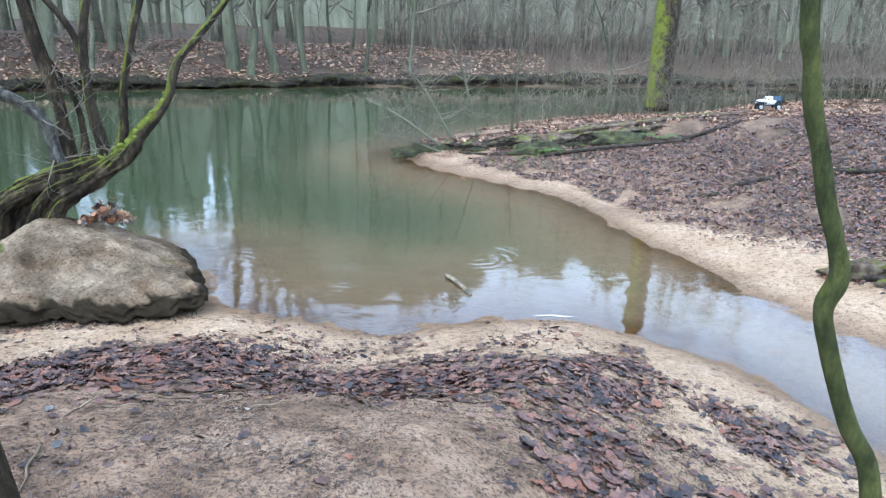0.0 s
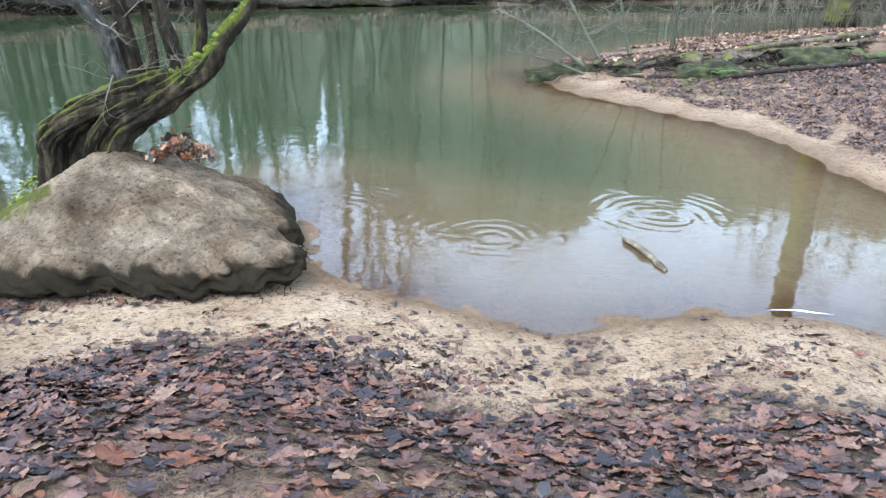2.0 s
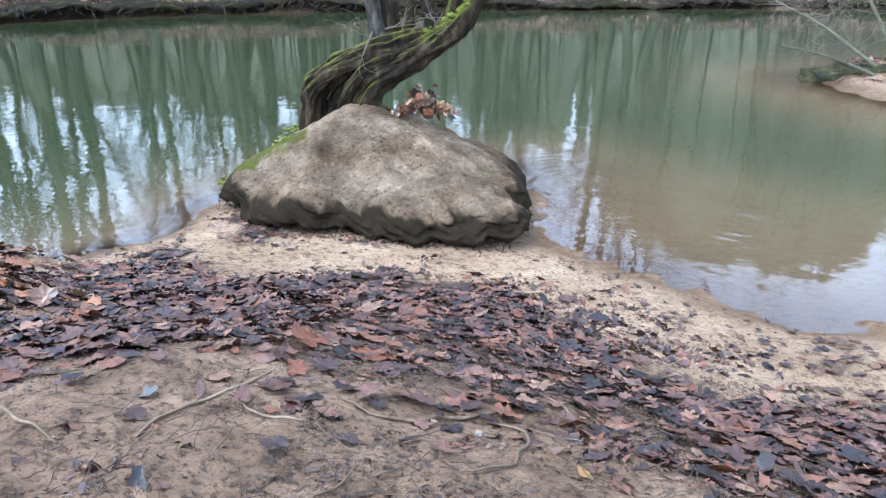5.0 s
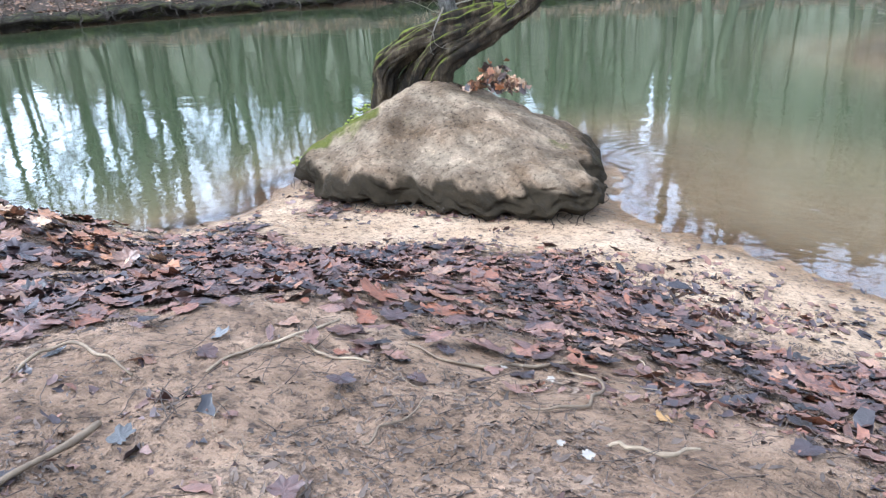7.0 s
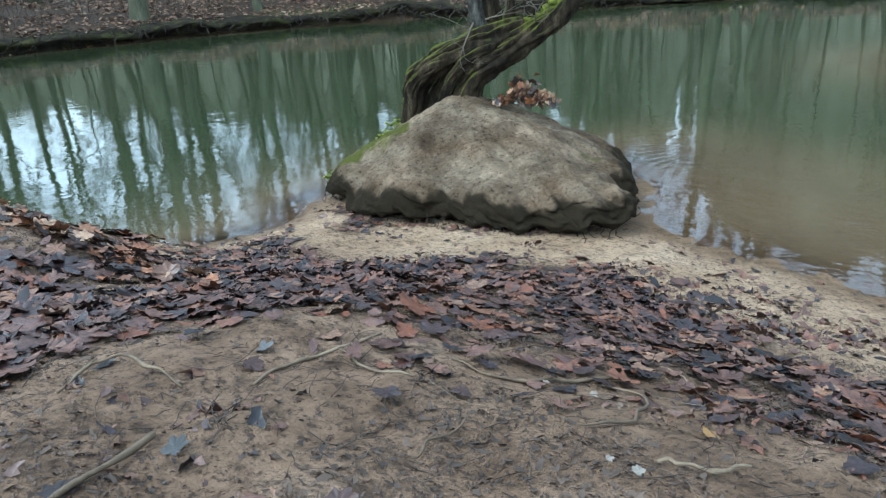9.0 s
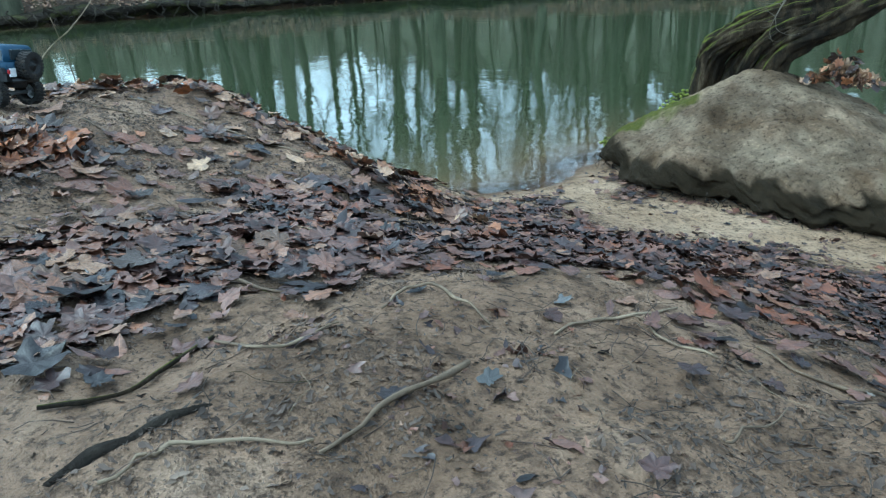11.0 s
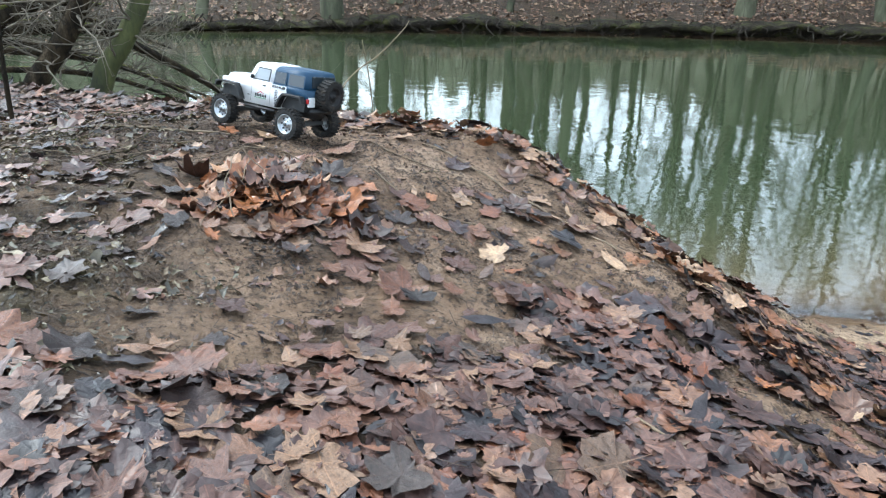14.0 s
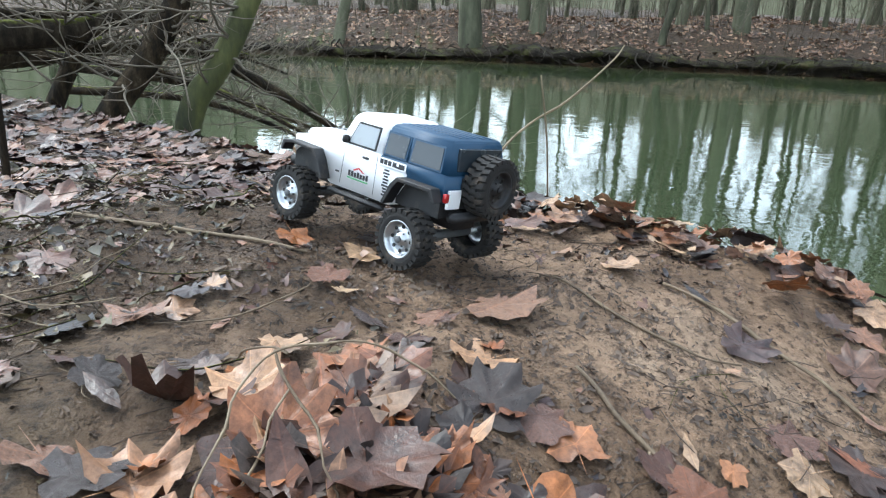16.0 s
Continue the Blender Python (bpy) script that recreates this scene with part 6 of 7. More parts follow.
strew("lip_leaves", "dry tan and orange leaves heaped along the bank's lip", wro, wpo, LEAVES, M_CREST, seed=62)

# right and far banks: smaller in view, simpler leaves
SMALL = []
for s in range(8):
    r_ = random.Random(300 + s)
    q = []
    for k in range(8):
        a, rr = k * .785 + r_.gauss(0, .12), r_.choice((.22, .36, .5, .62)) * r_.uniform(.8, 1.1)
        q.append((rr * math.cos(a), rr * math.sin(a) * .75, r_.uniform(-.1, .24)))
    SMALL.append((np.array([(0, 0, .03)] + q), [(0, 1 + k, 1 + (k + 1) % 8) for k in range(8)], [1.0] * 9))


def strew_bank(name, label, n, box_, which, lo, seed, size_):
    r = np.random.default_rng(seed)
    x, y = r.uniform(box_[0], box_[1], n), r.uniform(box_[2], box_[3], n)
    d = inside_by(x, y, LANDS[which])
    k = (d > lo + .5 * fbm(x, y, .8, 2, seed) + (.55 * (1 - ss(y, 6.3, 8.3)) * r.uniform(.4, 1.4, n) if which == 1 else 0)) & (d < 14) & (fbm(x, y, 1.1, 3, seed + 1) > -.55)
    x, y = x[k], y[k]
    z = height(x, y) + .02
    a, b = slope(x, y)
    ro, po = leaf_matrices(x, y, z, a, b, r.normal(0, .3, (len(x), 2)), r.uniform(0, 6.28, len(x)), np.clip(r.normal(size_, size_ * .3, len(x)), .03, .3))
    return strew(name, label, ro, po, SMALL, M_RUST if which == 2 or seed == 23 else M_LITTER, seed=seed)


strew_bank("right_bank_leaves", "purple-brown leaf litter on the bank", 56000, (-1.2, 9, 4.5, 11.6), 1, .45, 21, .046)
strew_bank("peninsula_leaves", "pinkish tan leaf litter on top of the bank", 26000, (-1.2, 9, 11.0, 16), 1, .2, 23, .06)
strew_bank("far_bank_leaves", "rust-brown leaf litter on the wooded slope", 95000, (-32, 4, -8, 34), 2, .1, 22, .12)


# ---- sticks, stems and stumps ----
def stick(points, mat=None, label="thin dry twig on the mud", lift=.006, name="twig"):
    """A twig that lies on the ground: points are x, y, lift above it and radius."""
    jit = random.Random(int(abs(points[0][0] * 977 + points[0][1] * 131)))
    points = [(x + jit.gauss(0, .0035), y + jit.gauss(0, .0035), h, r * jit.uniform(.75, 1.15)) for x, y, h, r in bent(points, 3)]
    zs = height([p[0] for p in points], [p[1] for p in points])
    q = [(x, y, float(z) + lift + h, r * .22) for (x, y, h, r), z in zip(points, zs)]
    o = np.array([q[0][0], q[0][1], q[0][2], 0])
    b = one(tube(bent([tuple(np.array(p) - o) for p in q], 2), 6, .3, int(abs(q[0][0] * 50))))
    ob = new(name, b.mesh(name, mat or M_STICK))
    ob.location = o[:3]
    return tagged(ob, label, "twig", "twigs on the bank")


def hanging(name, label, points, mat, sides=10, knots=.08, category="tree", twigs=0, seed=1, kind=""):
    """A stem, trunk or log through given points in the world."""
    o = np.array([*points[0][:3], 0])
    pts = [tuple(np.array(p) - o) for p in points]
    t = thing(name, label, category, Matrix.Translation(points[0][:3]))
    line = bent(pts, 5)
    part("trunk" if category == "tree" else "stem", one(tube(line, sides, knots, seed)), mat, t)
    if twigs:
        rnd, c = random.Random(seed), Build()
        for _ in range(twigs):
            p = line[int(len(line) * rnd.uniform(.3, .98))]
            twigs_from(c, p[:3], (rnd.gauss(0, 1), rnd.gauss(0, 1), rnd.uniform(-.3, .8)), rnd.uniform(.3, .9), min(p[3] * .16, .007) + .0025, rnd, 1)
        tagged(part("twig_growth", c, M_TWIG, t), kind="stuff")
    return t


hanging("mossy_tree", "tall tree with yellow-green mossy trunk behind the bank", [(4.85, 16.8, .3, .34), (4.84, 16.8, .9, .29), (4.83, 16.8, 2.2, .27), (4.86, 16.85, 4.5, .25), (4.8, 16.9, 8.0, .19), (4.7, 17.0, 12.5, .08)], M_LIMB, 14, .08, "tree", 20, 14)
hanging("slender_tree", "slender crooked young tree with smooth green bark", [(1.28, 1.45, floor_at(1.28, 1.45) - .1, .042), (1.18, 1.45, .51, .038), (1.07, 1.45, .70, .036), (.99, 1.45, .87, .034), (.92, 1.45, 1.05, .034), (.88, 1.45, 1.19, .033), (.915, 1.45, 1.31, .036), (.87, 1.45, 1.45, .031), (.82, 1.45, 1.57, .030), (.77, 1.45, 1.74, .029), (.72, 1.45, 1.89, .031), (.69, 1.45, 2.03, .027), (.65, 1.45, 2.22, .027), (.60, 1.5, 3.0, .024), (.62, 1.6, 4.4, .016), (.5, 1.7, 5.5, .006)], M_POLE, 18, .12, "tree", 0, 5)
hanging("young_tree", "thin dark leaning stem beside the path", [(-.95, -.12, floor_at(-.95, -.12) - .05, .03), (-.985, -.13, 1.15, .027), (-1.06, -.14, 1.5, .025), (-1.15, -.12, 2.2, .022), (-1.23, -.1, 4.0, .012)], M_BARK, 12, .08, "tree", 0, 6)
for k, (x, y, top, r) in enumerate(((-7.00, -.44, (-7.08, -.13, 1.23), .066), (-6.90, -.83, (-7.02, -.48, 1.21), .07), (-7.2, -1.24, (-7.28, -1.02, 1.19), .05))):
    z = floor_at(x, y)
    dx, dy, dz = top[0] - x, top[1] - y, top[2] - .65
    hanging("leaning_tree", "leaning dark tree trunk with mossy bark by the water", [(x - dx * .45, y - dy * .45, min(z, .5) - .2, r * 1.2), (x, y, .65, r), (x + dx * .5, y + dy * .55, .65 + dz * .5, r * .95), (*top, r * .9), (top[0] + dx * 1.5, top[1] + dy * 1.2, top[2] + dz * 1.6, r * .7), (top[0] + dx * 3, top[1] + dy * 2, top[2] + dz * 4.5, .02)], M_BARK_GREEN if k == 0 else M_BARK, 14, .08, "tree", 30, 40 + k)
hanging("fallen_log", "mossy fallen trunk reaching over the water", [(-7.9, -2.5, .78, .08), (-8.19, -1.9, .86, .075), (-8.36, -1.51, .92, .07), (-8.6, -1.16, .93, .062), (-8.81, -.76, .9, .045), (-8.95, -.5, .84, .02)], M_LIMB, 14, .12, "log", 46, 60)
hanging("mossy_branch", "mossy branch hanging over the water", [(-6.5, -1.85, 1.0, .085), (-6.94, -1.29, 1.06, .08), (-7.15, -1.06, 1.08, .07), (-7.32, -.87, 1.15, .05), (-7.48, -.7, 1.17, .03), (-7.7, -.5, 1.14, .01)], M_LIMB, 12, .12, "branch", 60, 61)
hanging("fallen_branch", "dark bare branch dipping into the water", [(-7.3, -.45, 1.0, .035), (-7.5, -.05, .75, .028), (-7.7, .35, .45, .02), (-7.9, .75, .1, .012), (-8.0, .95, -.1, .006)], M_BARK, 9, .1, "branch", 40, 62)
for k, (a, c) in enumerate((((-7.9, -2.2, .95), (-8.3, .2, .35)), ((-7.6, -1.7, 1.15), (-8.7, -.2, .75)), ((-8.2, -1.6, .8), (-7.9, .3, .3)), ((-7.2, -1.5, 1.3), (-8.4, -.6, 1.25)), ((-8.6, -1.9, .6), (-8.9, .1, .15)))):
    mid = [(a[i] + c[i]) / 2 + (.15 if i == 2 else .1 * (-1) ** k) for i in range(3)]
    hanging("fallen_branch", "dark bare branch tangled over the water", [(*a, .035), (*mid, .024), (*c, .008)], M_BARK, 8, .15, "branch", 34, 80 + k)
hanging("sapling", "thin upright bare sapling on the crest", [(-5.15, -.4, .70, .011), (-5.15, -.39, 1.02, .009), (-5.16, -.38, 1.23, .008), (-5.2, -.36, 1.9, .006), (-5.17, -.3, 2.7, .004)], M_BARK, 10, .1, "tree", 10, 63)
hanging("dry_stalk", "dry bent plant stalk on the bank's edge", [(-4.95, .9, floor_at(-4.95, .9) - .02, .004), (-4.95, .98, .92, .0035), (-4.96, 1.06, 1.0, .003), (-4.93, 1.14, 1.06, .003), (-4.92, 1.24, 1.16, .002), (-4.93, 1.27, 1.2, .0012)], M_STICK, 6, .2, "stalk", 0, 8)
hanging("dry_stalk", "dry forked plant stalk on the bank's edge", [(-4.95, 1.12, floor_at(-4.95, 1.12) - .02, .003), (-4.95, 1.1, .95, .0025), (-4.94, 1.07, 1.12, .002)], M_STICK, 6, .05, "stalk", 0, 9)
hanging("broken_stump", "short broken stub of wood among leaves", [(-4.93, .88, floor_at(-4.93, .88) - .02, .02), (-4.94, .92, .86, .017), (-4.95, .95, .94, .012)], M_STICK, 9, .15, "stump", 0, 10)
hanging("sunken_branch", "short brown branch lying in shallow water", [(-.40, 5.08, .01, .014), (-.385, 5.02, .022, .018), (-.33, 4.93, .02, .016), (-.31, 4.86, .026, .02), (-.25, 4.76, .014, .016), (-.24, 4.7, .012, .019), (-.20, 4.62, .004, .013)], M_DRIFT, 10, .3, "branch", 0, 12)
stick([(-1.71, .88, 0, .016), (-1.72, .943, 0, .018), (-1.752, 1.03, .004, .02), (-1.806, 1.173, .004, .021)], label="straight dead stick with broken end")
stick([(-1.793, .648, 0, .012), (-1.815, .697, 0, .015), (-1.794, .752, 0, .014), (-1.774, .821, 0, .013), (-1.737, .888, 0, .01)], label="pale thin curved twig on mud")
stick([(-2.112, .874, 0, .012), (-1.987, .919, 0, .015), (-1.999, .998, 0, .015), (-2.031, 1.064, 0, .01)], label="pale curved twig lying on leaves")
stick([(-1.661, 1.711, 0, .014), (-1.563, 1.718, 0, .018), (-1.487, 1.799, 0, .018), (-1.405, 1.954, 0, .013)], label="yellowish curved twig on mud")
stick([(-1.475, 1.346, 0, .009), (-1.475, 1.398, 0, .011), (-1.479, 1.519, 0, .008)], label="short pale straw on mud")
stick([(-2.021, .616, 0, .016), (-2.002, .684, 0, .02), (-2.039, .759, 0, .02), (-2.13, .88, 0, .016)], mat=M_BARK, label="dark thin branch at the edge of the leaves")
stick([(-1.842, .60, -.008, .028), (-1.862, .648, -.006, .038), (-1.858, .70, -.009, .03), (-1.87, .75, -.005, .036), (-1.869, .80, -.01, .024)], mat=M_ROOT, label="dark knotty root half sunk in the mud")
stick([(-2.063, 1.165, 0, .011), (-2.138, 1.256, .008, .015), (-2.127, 1.321, .01, .016), (-1.995, 1.298, .006, .016), (-1.911, 1.291, 0, .011)], label="pale curved stem among leaves")
stick([(-1.842, 1.386, -.004, .012), (-1.885, 1.501, -.003, .016), (-1.854, 1.604, -.004, .014), (-1.857, 1.739, -.004, .011)], label="brown root half sunk in the mud")
stick([(-1.847, 1.597, 0, .01), (-1.754, 1.571, 0, .013), (-1.653, 1.58, 0, .009)], label="pale thin twig beside a root")
stick([(-1.336, 1.581, 0, .009), (-1.294, 1.646, 0, .012), (-1.291, 1.765, 0, .013), (-1.343, 1.873, 0, .011), (-1.406, 1.856, 0, .008)], label="thin hooked twig on mud")
stick([(-1.19, 1.541, 0, .012), (-1.155, 1.557, .004, .016), (-1.117, 1.56, .004, .016), (-1.086, 1.616, 0, .01)], label="pale peeled twig on mud")
stick([(-1.39, 2.136, 0, .009), (-1.326, 2.102, 0, .012), (-1.275, 2.056, 0, .009)], label="thin pale twig among leaves")
stick([(-4.493, .056, 0, .014), (-4.409, .227, 0, .018), (-4.374, .395, 0, .018), (-4.317, .561, 0, .013)], label="long pale straight twig across the crest")
stick([(-2.9, 1.25, 0, .014), (-2.55, 1.35, 0, .018), (-2.3, 1.3, 0, .012)], label="long thin twig across the leaves")
stick([(-2.55, .95, 0, .013), (-2.4, .98, 0, .017), (-2.25, 1.06, 0, .012)])
for k in range(90):
    x, y = rw.uniform(-4.2, -.2), rw.uniform(.3, 2.4)
    a, ln = rw.uniform(0, 6.28), rw.uniform(.06, .22)
    if math.hypot(x - CAR_X, y - CAR_Y) < .4:
        continue
    stick([(x, y, 0, .0022), (x + ln * .5 * math.cos(a), y + ln * .5 * math.sin(a), .004, .0026), (x + ln * math.cos(a + .3), y + ln * math.sin(a + .3), 0, .0015)], rw.choice((M_STICK, M_BARK)), "short thin twig on the mud", .004)
for pts in ([(-3.52, .60, 0), (-3.60, .58, .07), (-3.70, .585, .115), (-3.78, .62, .12), (-3.84, .68, .10), (-3.86, .75, .06), (-3.85, .82, 0)], [(-3.78, .61, .118), (-3.70, .66, .085), (-3.62, .70, .05), (-3.56, .74, 0)], [(-3.78, .62, .118), (-3.86, .56, .06), (-3.92, .52, 0)], [(-3.45, .52, 0), (-3.56, .55, .02), (-3.66, .60, .05), (-3.74, .63, .1)]):
    stick([(x, y, h * .75, .0065) for x, y, h in pts], label="pale bent stem arching over the leaf heap")
stick([(-3.98, .98, 0, .016), (-3.88, 1.02, 0, .019), (-3.76, 1.1, 0, .018), (-3.70, 1.2, 0, .015), (-3.66, 1.32, 0, .011)], label="long pale bent twig on bare mud")
stick([(-3.84, 1.04, 0, .01), (-3.76, 1.05, 0, .012), (-3.68, 1.06, 0, .009)], label="short pale twig on bare mud")
stick([(-4.32, 1.22, 0, .013), (-4.15, 1.36, 0, .016), (-3.98, 1.48, 0, .017), (-3.8, 1.6, 0, .015), (-3.62, 1.68, 0, .011)], label="long thin grey twig beside the leafy lip")
stick([(-4.30, .98, 0, .01), (-4.2, 1.06, 0, .013), (-4.1, 1.17, 0, .012), (-4.08, 1.26, 0, .008)], label="thin curved twig on bare mud")
for k in range(130):
    x, y = rw.uniform(-5.6, -3.9), rw.uniform(-.9, .5)
    a, ln = rw.uniform(0, 6.28), rw.uniform(.08, .35)
    if math.hypot(x - CAR_X, y - CAR_Y) < .4:
        continue
    stick([(x, y, 0, .005), (x + ln * .5 * math.cos(a), y + ln * .5 * math.sin(a), rw.uniform(0, .04), .006), (x + ln * math.cos(a + .4), y + ln * math.sin(a + .4), rw.uniform(0, .05), .003)], rw.choice((M_STICK, M_BARK, M_BARK)), "dead twig among the leaves on the crest")
for k, (x, y, size_, tone) in enumerate(((-1.39, 1.775, .02, (.27, .235, .19)), (-1.196, 1.481, .024, (.27, .24, .20)), (-1.485, 1.774, .018, (.26, .23, .19)), (-1.17, 1.735, .06, (.25, .14, .045)), (-1.954, 1.504, .05, (.115, .115, .115)), (-1.742, 1.164, .05, (.06, .06, .06)), (-1.24, 1.49, .016, (.27, .24, .20)))):
    v, f, rib = LEAVES[(k * 7 + 1) % len(LEAVES)]
    scrap = Build().add((v * size_).tolist(), f).mesh("leaf_scrap", surfaced("bleached_leaf", [(0.3, tuple(c * .7 for c in tone)), (0.6, tone)], 60, 0.6, bump_size=0.4))
    ob = new("leaf_scrap", scrap)
    ob.matrix_world = Matrix.Translation((x, y, floor_at(x, y) + .008)) @ Matrix.Rotation(k * 1.3, 4, "Z") @ Matrix.Rotation(.2, 4, "X")
    tagged(ob, "yellow-brown curled leaf on bare mud" if k == 3 else "small bleached scrap of leaf on bare mud", "leaf", "leaf scraps")
# a drift of curled leaves against the trunk on the mound
cl = np.random.default_rng(55)
cn = 130
cx_, cy_ = cl.normal(-3.19, .095, cn), cl.normal(4.74, .06, cn)
cro, cpo = leaf_matrices(cx_, cy_, .53 + .2 * np.exp(-((cx_ + 3.17) / .08) ** 2) * cl.uniform(.0, 1, cn), np.zeros(cn), np.zeros(cn), cl.normal(0, 1.1, (cn, 2)), cl.uniform(0, 6.28, cn), cl.uniform(.05, .095, cn))
strew("leaf_drift", "small heap of curled tan leaves against the trunk", cro, cpo, CURLED, M_CREST, seed=56)
# driftwood and bare shoots at the tip of the right bank
for k, (x, y, way) in enumerate(((-.35, 11.1, (-.9, .1, .5)), (-.2, 11.3, (-.6, .3, .8)), (.2, 11.4, (-.3, .2, 1)), (.8, 11.8, (.1, .2, 1)), (-.3, 11.0, (-.8, -.3, .25)))):
    z = floor_at(x, y)
    hanging("bare_shrub", "bare twiggy shrub leaning over the water", [(x, y, z - .05, .03), (x + way[0] * .4, y + way[1] * .4, z + way[2] * .4, .024), (x + way[0] * .9, y + way[1] * .9, z + way[2] * 1.0, .016), (x + way[0] * 1.5, y + way[1] * 1.5, z + way[2] * 1.5, .006)], M_BARK_FAR, 7, .1, "shrub", 44, 200 + k)
# roots along the step of the right bank
for q in ([(-.1, 10.8, .30), (.5, 10.65, .38), (1.6, 10.5, .46), (3.2, 10.6, .6), (4.6, 10.9, .7)], [(1.2, 10.3, .36), (2.2, 10.45, .45), (3.6, 10.4, .58)], [(2.56, 7.67, .40), (3.0, 7.8, .5), (3.37, 7.96, .52), (3.8, 8.1, .5), (4.23, 8.27, .6), (4.8, 8.6, .66)], [(4.3, 8.2, .5), (4.54, 7.75, .5), (4.88, 7.52, .62), (5.4, 7.3, .6)], [(3.0, 5.2, .25), (3.3, 4.9, .4), (3.8, 4.8, .5), (4.4, 4.9, .55)]):
    q = [(x + .12 * math.sin(5 * x), y + .12 * math.cos(7 * x), max(floor_at(x, y) + .012, 0.05), .032) for x, y, z in q]
    hanging("tree_root", "exposed dark tree root along the bank", q, M_ROOT, 9, .25, "root", 0, 70)
for k, q in enumerate(([(1.3, 10.78), (2.0, 11.0), (2.8, 11.18), (3.8, 11.4), (4.9, 11.8)], [(1.7, 11.1), (2.5, 11.3), (3.4, 11.42), (4.2, 11.75)], [(.5, 11.02), (1.1, 10.72), (1.9, 10.86), (2.9, 11.02), (3.7, 11.2)])):
    q = [(x, y + .05 * math.sin(6 * x + k), floor_at(x, y) + .02, .034 - .008 * k) for x, y in q]
    hanging("tree_root", "mossy green tree root along the top of the bank", q, M_STEP, 10, .3, "root", 0, 75 + k)


def fern(x, y, label):
    """A tuft of arching fronds with narrow leaflets."""
    rnd, b = random.Random(17), Build()
    for k in range(9):
        a, ln = rnd.uniform(0, 6.28), rnd.uniform(.28, .42)
        c, d = math.cos(a), math.sin(a)
        rib = [(c * ln * t, d * ln * t, ln * (1.1 * t - .95 * t * t), .004 * (1 - .8 * t)) for t in (0, .25, .5, .75, 1)]
        line = bent(rib, 4)
        b.add(*tube(line, 4))
        for i in range(2, len(line) - 1):
            px_, py_, pz_, _ = line[i]
            w = .07 * (1 - i / len(line)) + .012
            for sgn in (1, -1):
                tx, ty = px_ - d * w * sgn + c * .02, py_ + c * w * sgn + d * .02
                b.add([(px_, py_, pz_), (px_ + c * .016, py_ + d * .016, pz_), (tx, ty, pz_ - .012)], [(0, 1, 2)])
    ob = new("fern", b.mesh("fern", surfaced("fern_green", [(0.3, (0.03, 0.06, 0.012)), (0.6, (0.09, 0.16, 0.03)), (0.85, (0.18, 0.27, 0.07))], 12, 0.6, bump_size=0.2)))
    ob.location = (x, y, floor_at(x, y))
    return tagged(ob, label, "fern", "ferns on the bank")


fern(3.1, 10.7, "green fern tuft below the mossy roots")
fern(1.2, 10.42, "small green fern on a moss cushion")
# moss and drift at the tip of the right bank
for k, (x, y, s) in enumerate(((-.75, 11.12, .30), (1.15, 10.52, .28), (2.45, 10.78, .30), (3.25, 5.0, .22), (3.75, 4.8, .28), (-.35, 11.08, .16), (.2, 10.9, .15), (1.75, 10.7, .14))):
    bm = bmesh.new()
    bmesh.ops.create_icosphere(bm, subdivisions=4, radius=1.0)
    for p in bm.verts:
        r_ = 1 + .35 * noise.fractal(p.co * 2.2 + Vector((k * 5.0, 0, 0)), 1.0, 2.0, 4)
        p.co = Vector((p.co.x * s * 1.6 * r_, p.co.y * s * .7 * r_, p.co.z * s * .62 * r_))
    ob = new("moss_cushion", one(from_bm(bm)).mesh("moss_cushion", M_STEP if k in (3, 4) else M_MOSS))
    ob.location = (x, y, floor_at(x, y) - .02)
    tagged(ob, "dark green moss cushion on the bank edge", "moss", "moss cushions")

# ---- crumbs of bark and leaf trodden into the mud ----
cr = np.random.default_rng(31)
kx, ky = cr.uniform(-5.2, .8, 260000), cr.uniform(-.4, 2.9, 260000)
kd = inside_by(kx, ky, LANDS[0])
clump = ss(fbm(kx, ky, 4.0, 4, 301), -.1, .8)
# a rut churned up by small wheels
rut = np.exp(-((ky - 1.6 + .35 * (kx + 1.59) - .03 * np.sin(8 * kx)) / .04) ** 2) * (kx > -1.75) * (kx < -.9)
kk = (kd > .2) & (cr.uniform(0, 1, len(kx)) < .14 + 1.0 * clump * (.35 + .75 * ss(kd, .5, 1.4)) + .6 * rut)
kx, ky = kx[kk], ky[kk]
ka, kb = slope(kx, ky)
ro, po = leaf_matrices(kx, ky, height(kx, ky) + .0015, ka, kb, cr.normal(0, .5, (len(kx), 2)), cr.uniform(0, 6.28, len(kx)), np.clip(cr.exponential(.0035, len(kx)) + .0025, .0025, .016))
ro[:, :, 0] *= cr.uniform(.5, 2.2, len(kx))[:, None]
strew("soil_crumbs", "crumbs of bark and leaf trodden into the mud", ro, po, SMALL, M_CRUMB, seed=32)
# torn scraps of leaf washed up in drifts on the sand
kx, ky = cr.uniform(-5.6, 1.6, 240000), cr.uniform(-.4, 4.1, 240000)
kd = inside_by(kx, ky, LANDS[0])
drift = ss(fbm(kx, ky, 2.6, 4, 311) + .35 * np.cos(kd * 9), -.05, .75)
kk = (kd > .1) & (cr.uniform(0, 1, len(kx)) < drift * (.04 + .28 * ss(kd, .25, 1.0)) * (1 - .6 * (1 - ss(ky, 1.2, 1.9))) * (1 - .95 * bump(kx, ky, -3.2, 3.5, .5)))
kx, ky = kx[kk], ky[kk]
ka, kb = slope(kx, ky)
ro, po = leaf_matrices(kx, ky, height(kx, ky) + .003, ka, kb, cr.normal(0, .4, (len(kx), 2)), cr.uniform(0, 6.28, len(kx)), np.clip((cr.exponential(.016, len(kx)) + .01) * np.where(ky < 1.9, .5, 1), .005, .06))
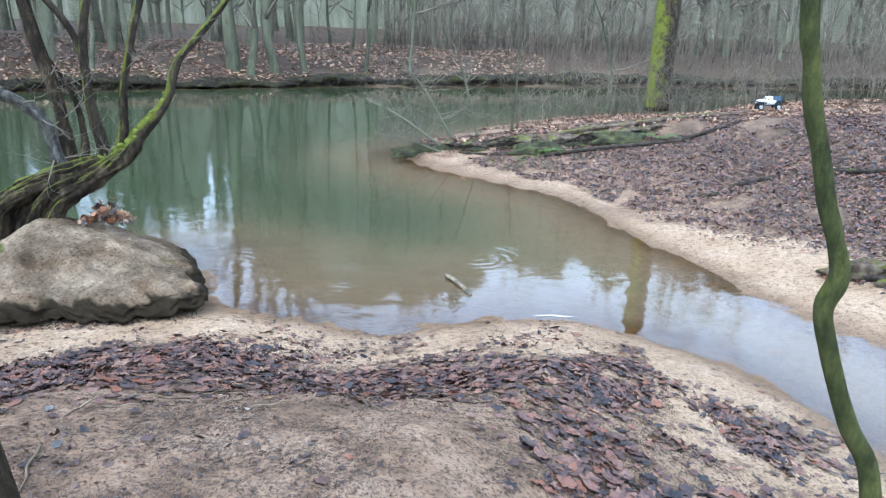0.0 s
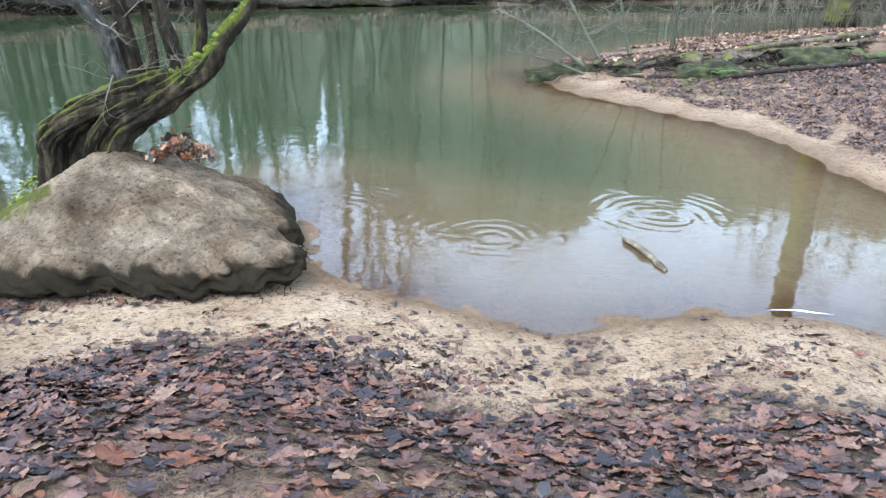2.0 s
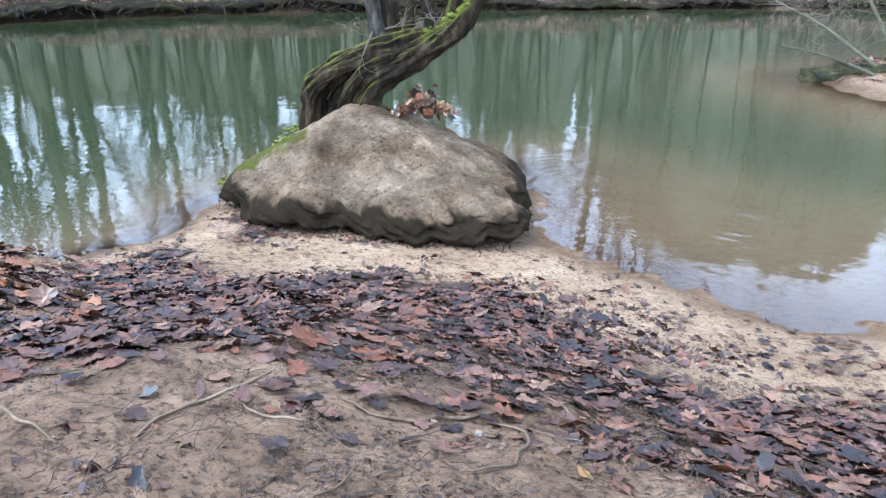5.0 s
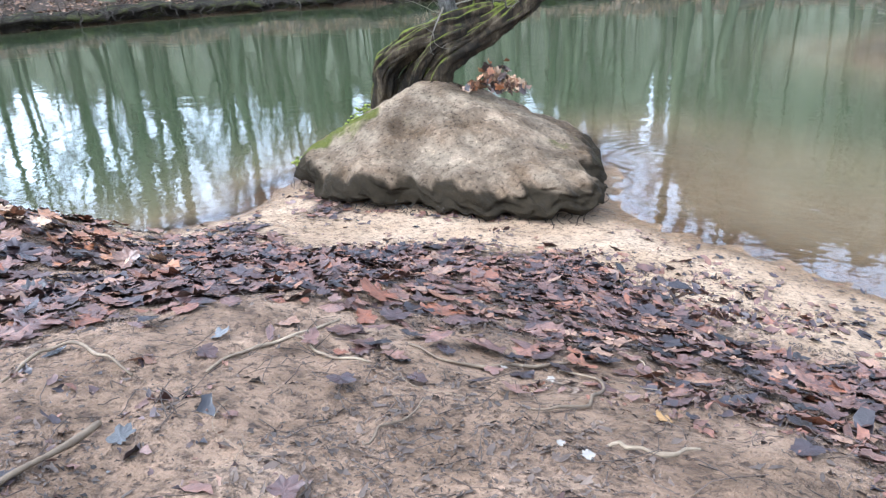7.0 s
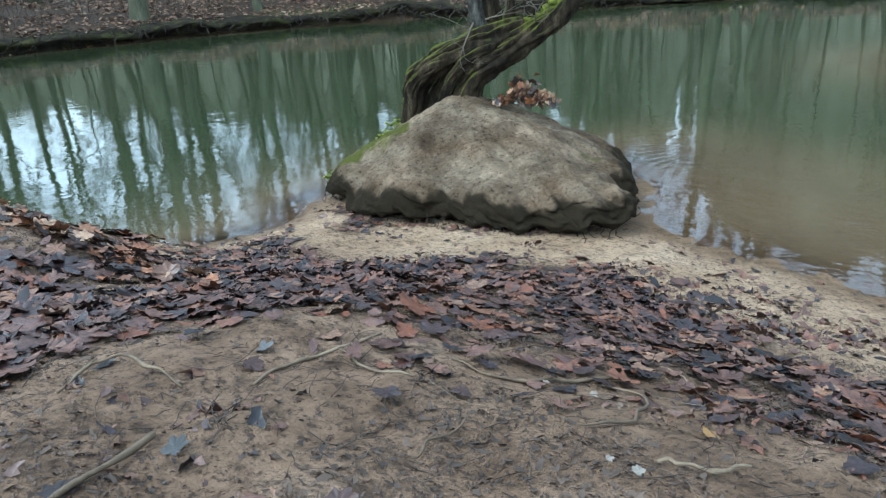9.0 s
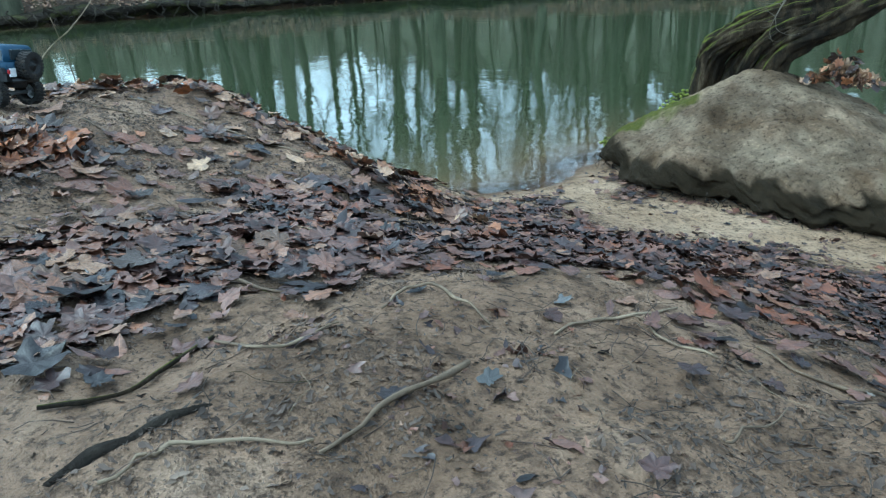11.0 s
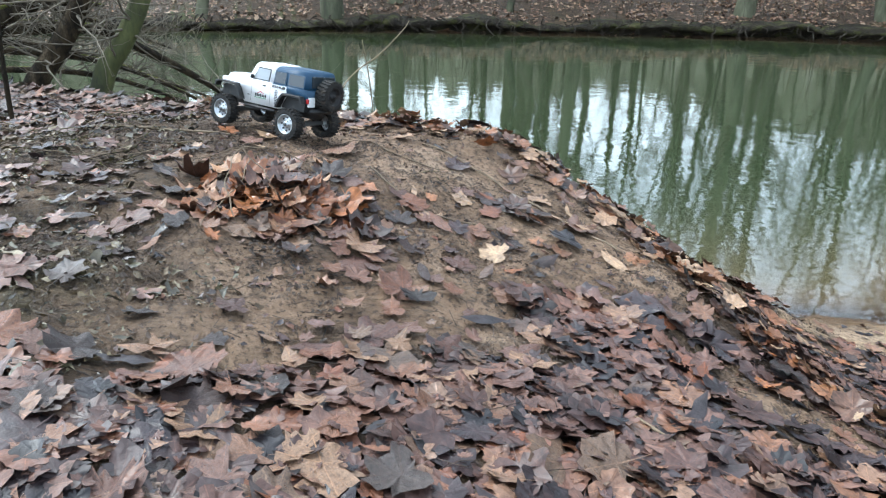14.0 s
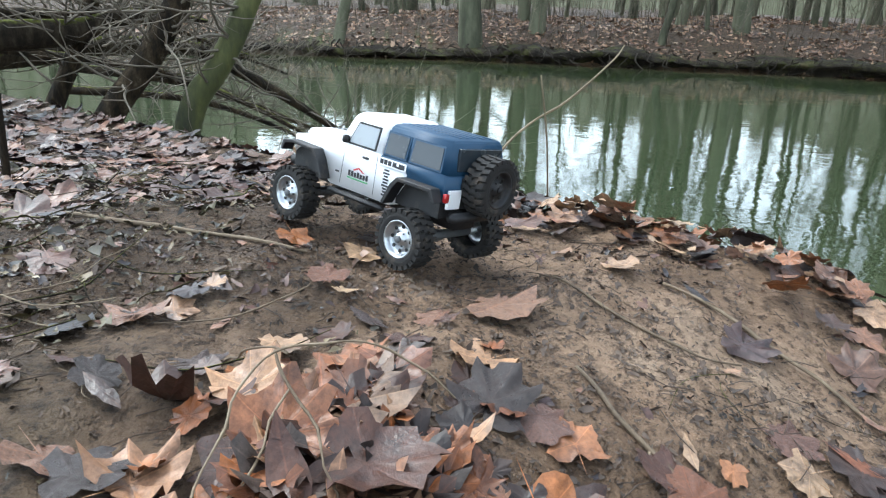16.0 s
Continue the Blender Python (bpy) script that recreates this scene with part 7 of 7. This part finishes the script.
ro[:, :, 0] *= cr.uniform(.5, 1.8, len(kx))[:, None]
strew("leaf_scraps", "torn wet scraps of dark leaves on the sand", ro, po, SMALL, M_LITTER, seed=33)
# shreds of grass, leaf and bark worked into the humus behind the crest
hr = np.random.default_rng(88)
kx, ky = hr.uniform(-5.4, -2.7, 30000), hr.uniform(-.9, .95, 30000)
kk = hr.uniform(0, 1, len(kx)) < .42 * (1 - ss(ky + .25 * fbm(kx, ky, 2.2, 3, 411), .42, .75)) * ss(fbm(kx, ky, 4.0, 3, 412), -.55, .35)
kx, ky = kx[kk], ky[kk]
ka, kb = slope(kx, ky)
ro, po = leaf_matrices(kx, ky, height(kx, ky) + hr.uniform(.003, .012, len(kx)), ka, kb, hr.normal(0, .45, (len(kx), 2)), hr.uniform(0, 6.28, len(kx)), np.clip(hr.exponential(.010, len(kx)) + .006, .006, .045))
ro[:, :, 1] *= hr.uniform(.25, 1.0, len(kx))[:, None]
strew("humus_shreds", "olive and dark brown shreds of leaf and grass on humus", ro, po, SMALL, M_SHREDS, seed=34)
# a pale sliver of foam at the water's edge
foam = one(tube(bent([(.26, 4.2, .004, .001), (.34, 4.215, .004, .006), (.42, 4.22, .004, .008), (.5, 4.205, .004, .005), (.58, 4.2, .004, .001)], 5), 8, .3, 2))
foam.v = [(x, y, .003 + (z - .004) * .35) for x, y, z in foam.v]
tagged(new("foam", foam.mesh("foam", surfaced("white_foam", [(0.3, (0.6, 0.6, 0.6)), (0.7, (0.85, 0.86, 0.87))], 30, 0.5))), "thin white strip of foam at the water's edge", "foam")

# ---- straws and rootlets trodden into the mud ----
sr, straw = random.Random(91), Build()
spots = [(sr.uniform(-4.8, .6), sr.uniform(-.1, 2.6)) for _ in range(2600)]
for (x, y), z in zip(spots, height([p[0] for p in spots], [p[1] for p in spots])):
    z = float(z) + .003
    a, ln = sr.uniform(0, 6.28), sr.uniform(.02, .12)
    q = [(x, y, z, .0011)]
    for _k in range(3):
        a += sr.gauss(0, .4)
        q.append((q[-1][0] + math.cos(a) * ln / 3, q[-1][1] + math.sin(a) * ln / 3, z + sr.uniform(-.002, .006), .0008))
    straw.add(*tube(q, 3))
tagged(new("straw_litter", straw.mesh("straw_litter", M_CRUMB)), "thin dark straws and rootlets on the mud", "straw", kind="stuff")

# ---- single leaves in the foreground, pieces of the ground ----
shared = []
for v, f, rib in LEAVES:
    shared.append(Build().add(v.tolist(), f).mesh("leaf", M_LEAF, True))
    layer(shared[-1], "rib", rib)
for i in np.nonzero(own)[0]:
    ob = new("leaf", shared[int(i) % len(shared)])
    ob.parent = ground
    m3 = Matrix([list(map(float, row)) for row in rot[i]])
    ob.matrix_world = Matrix.Translation(pos[i].tolist()) @ m3.to_4x4()
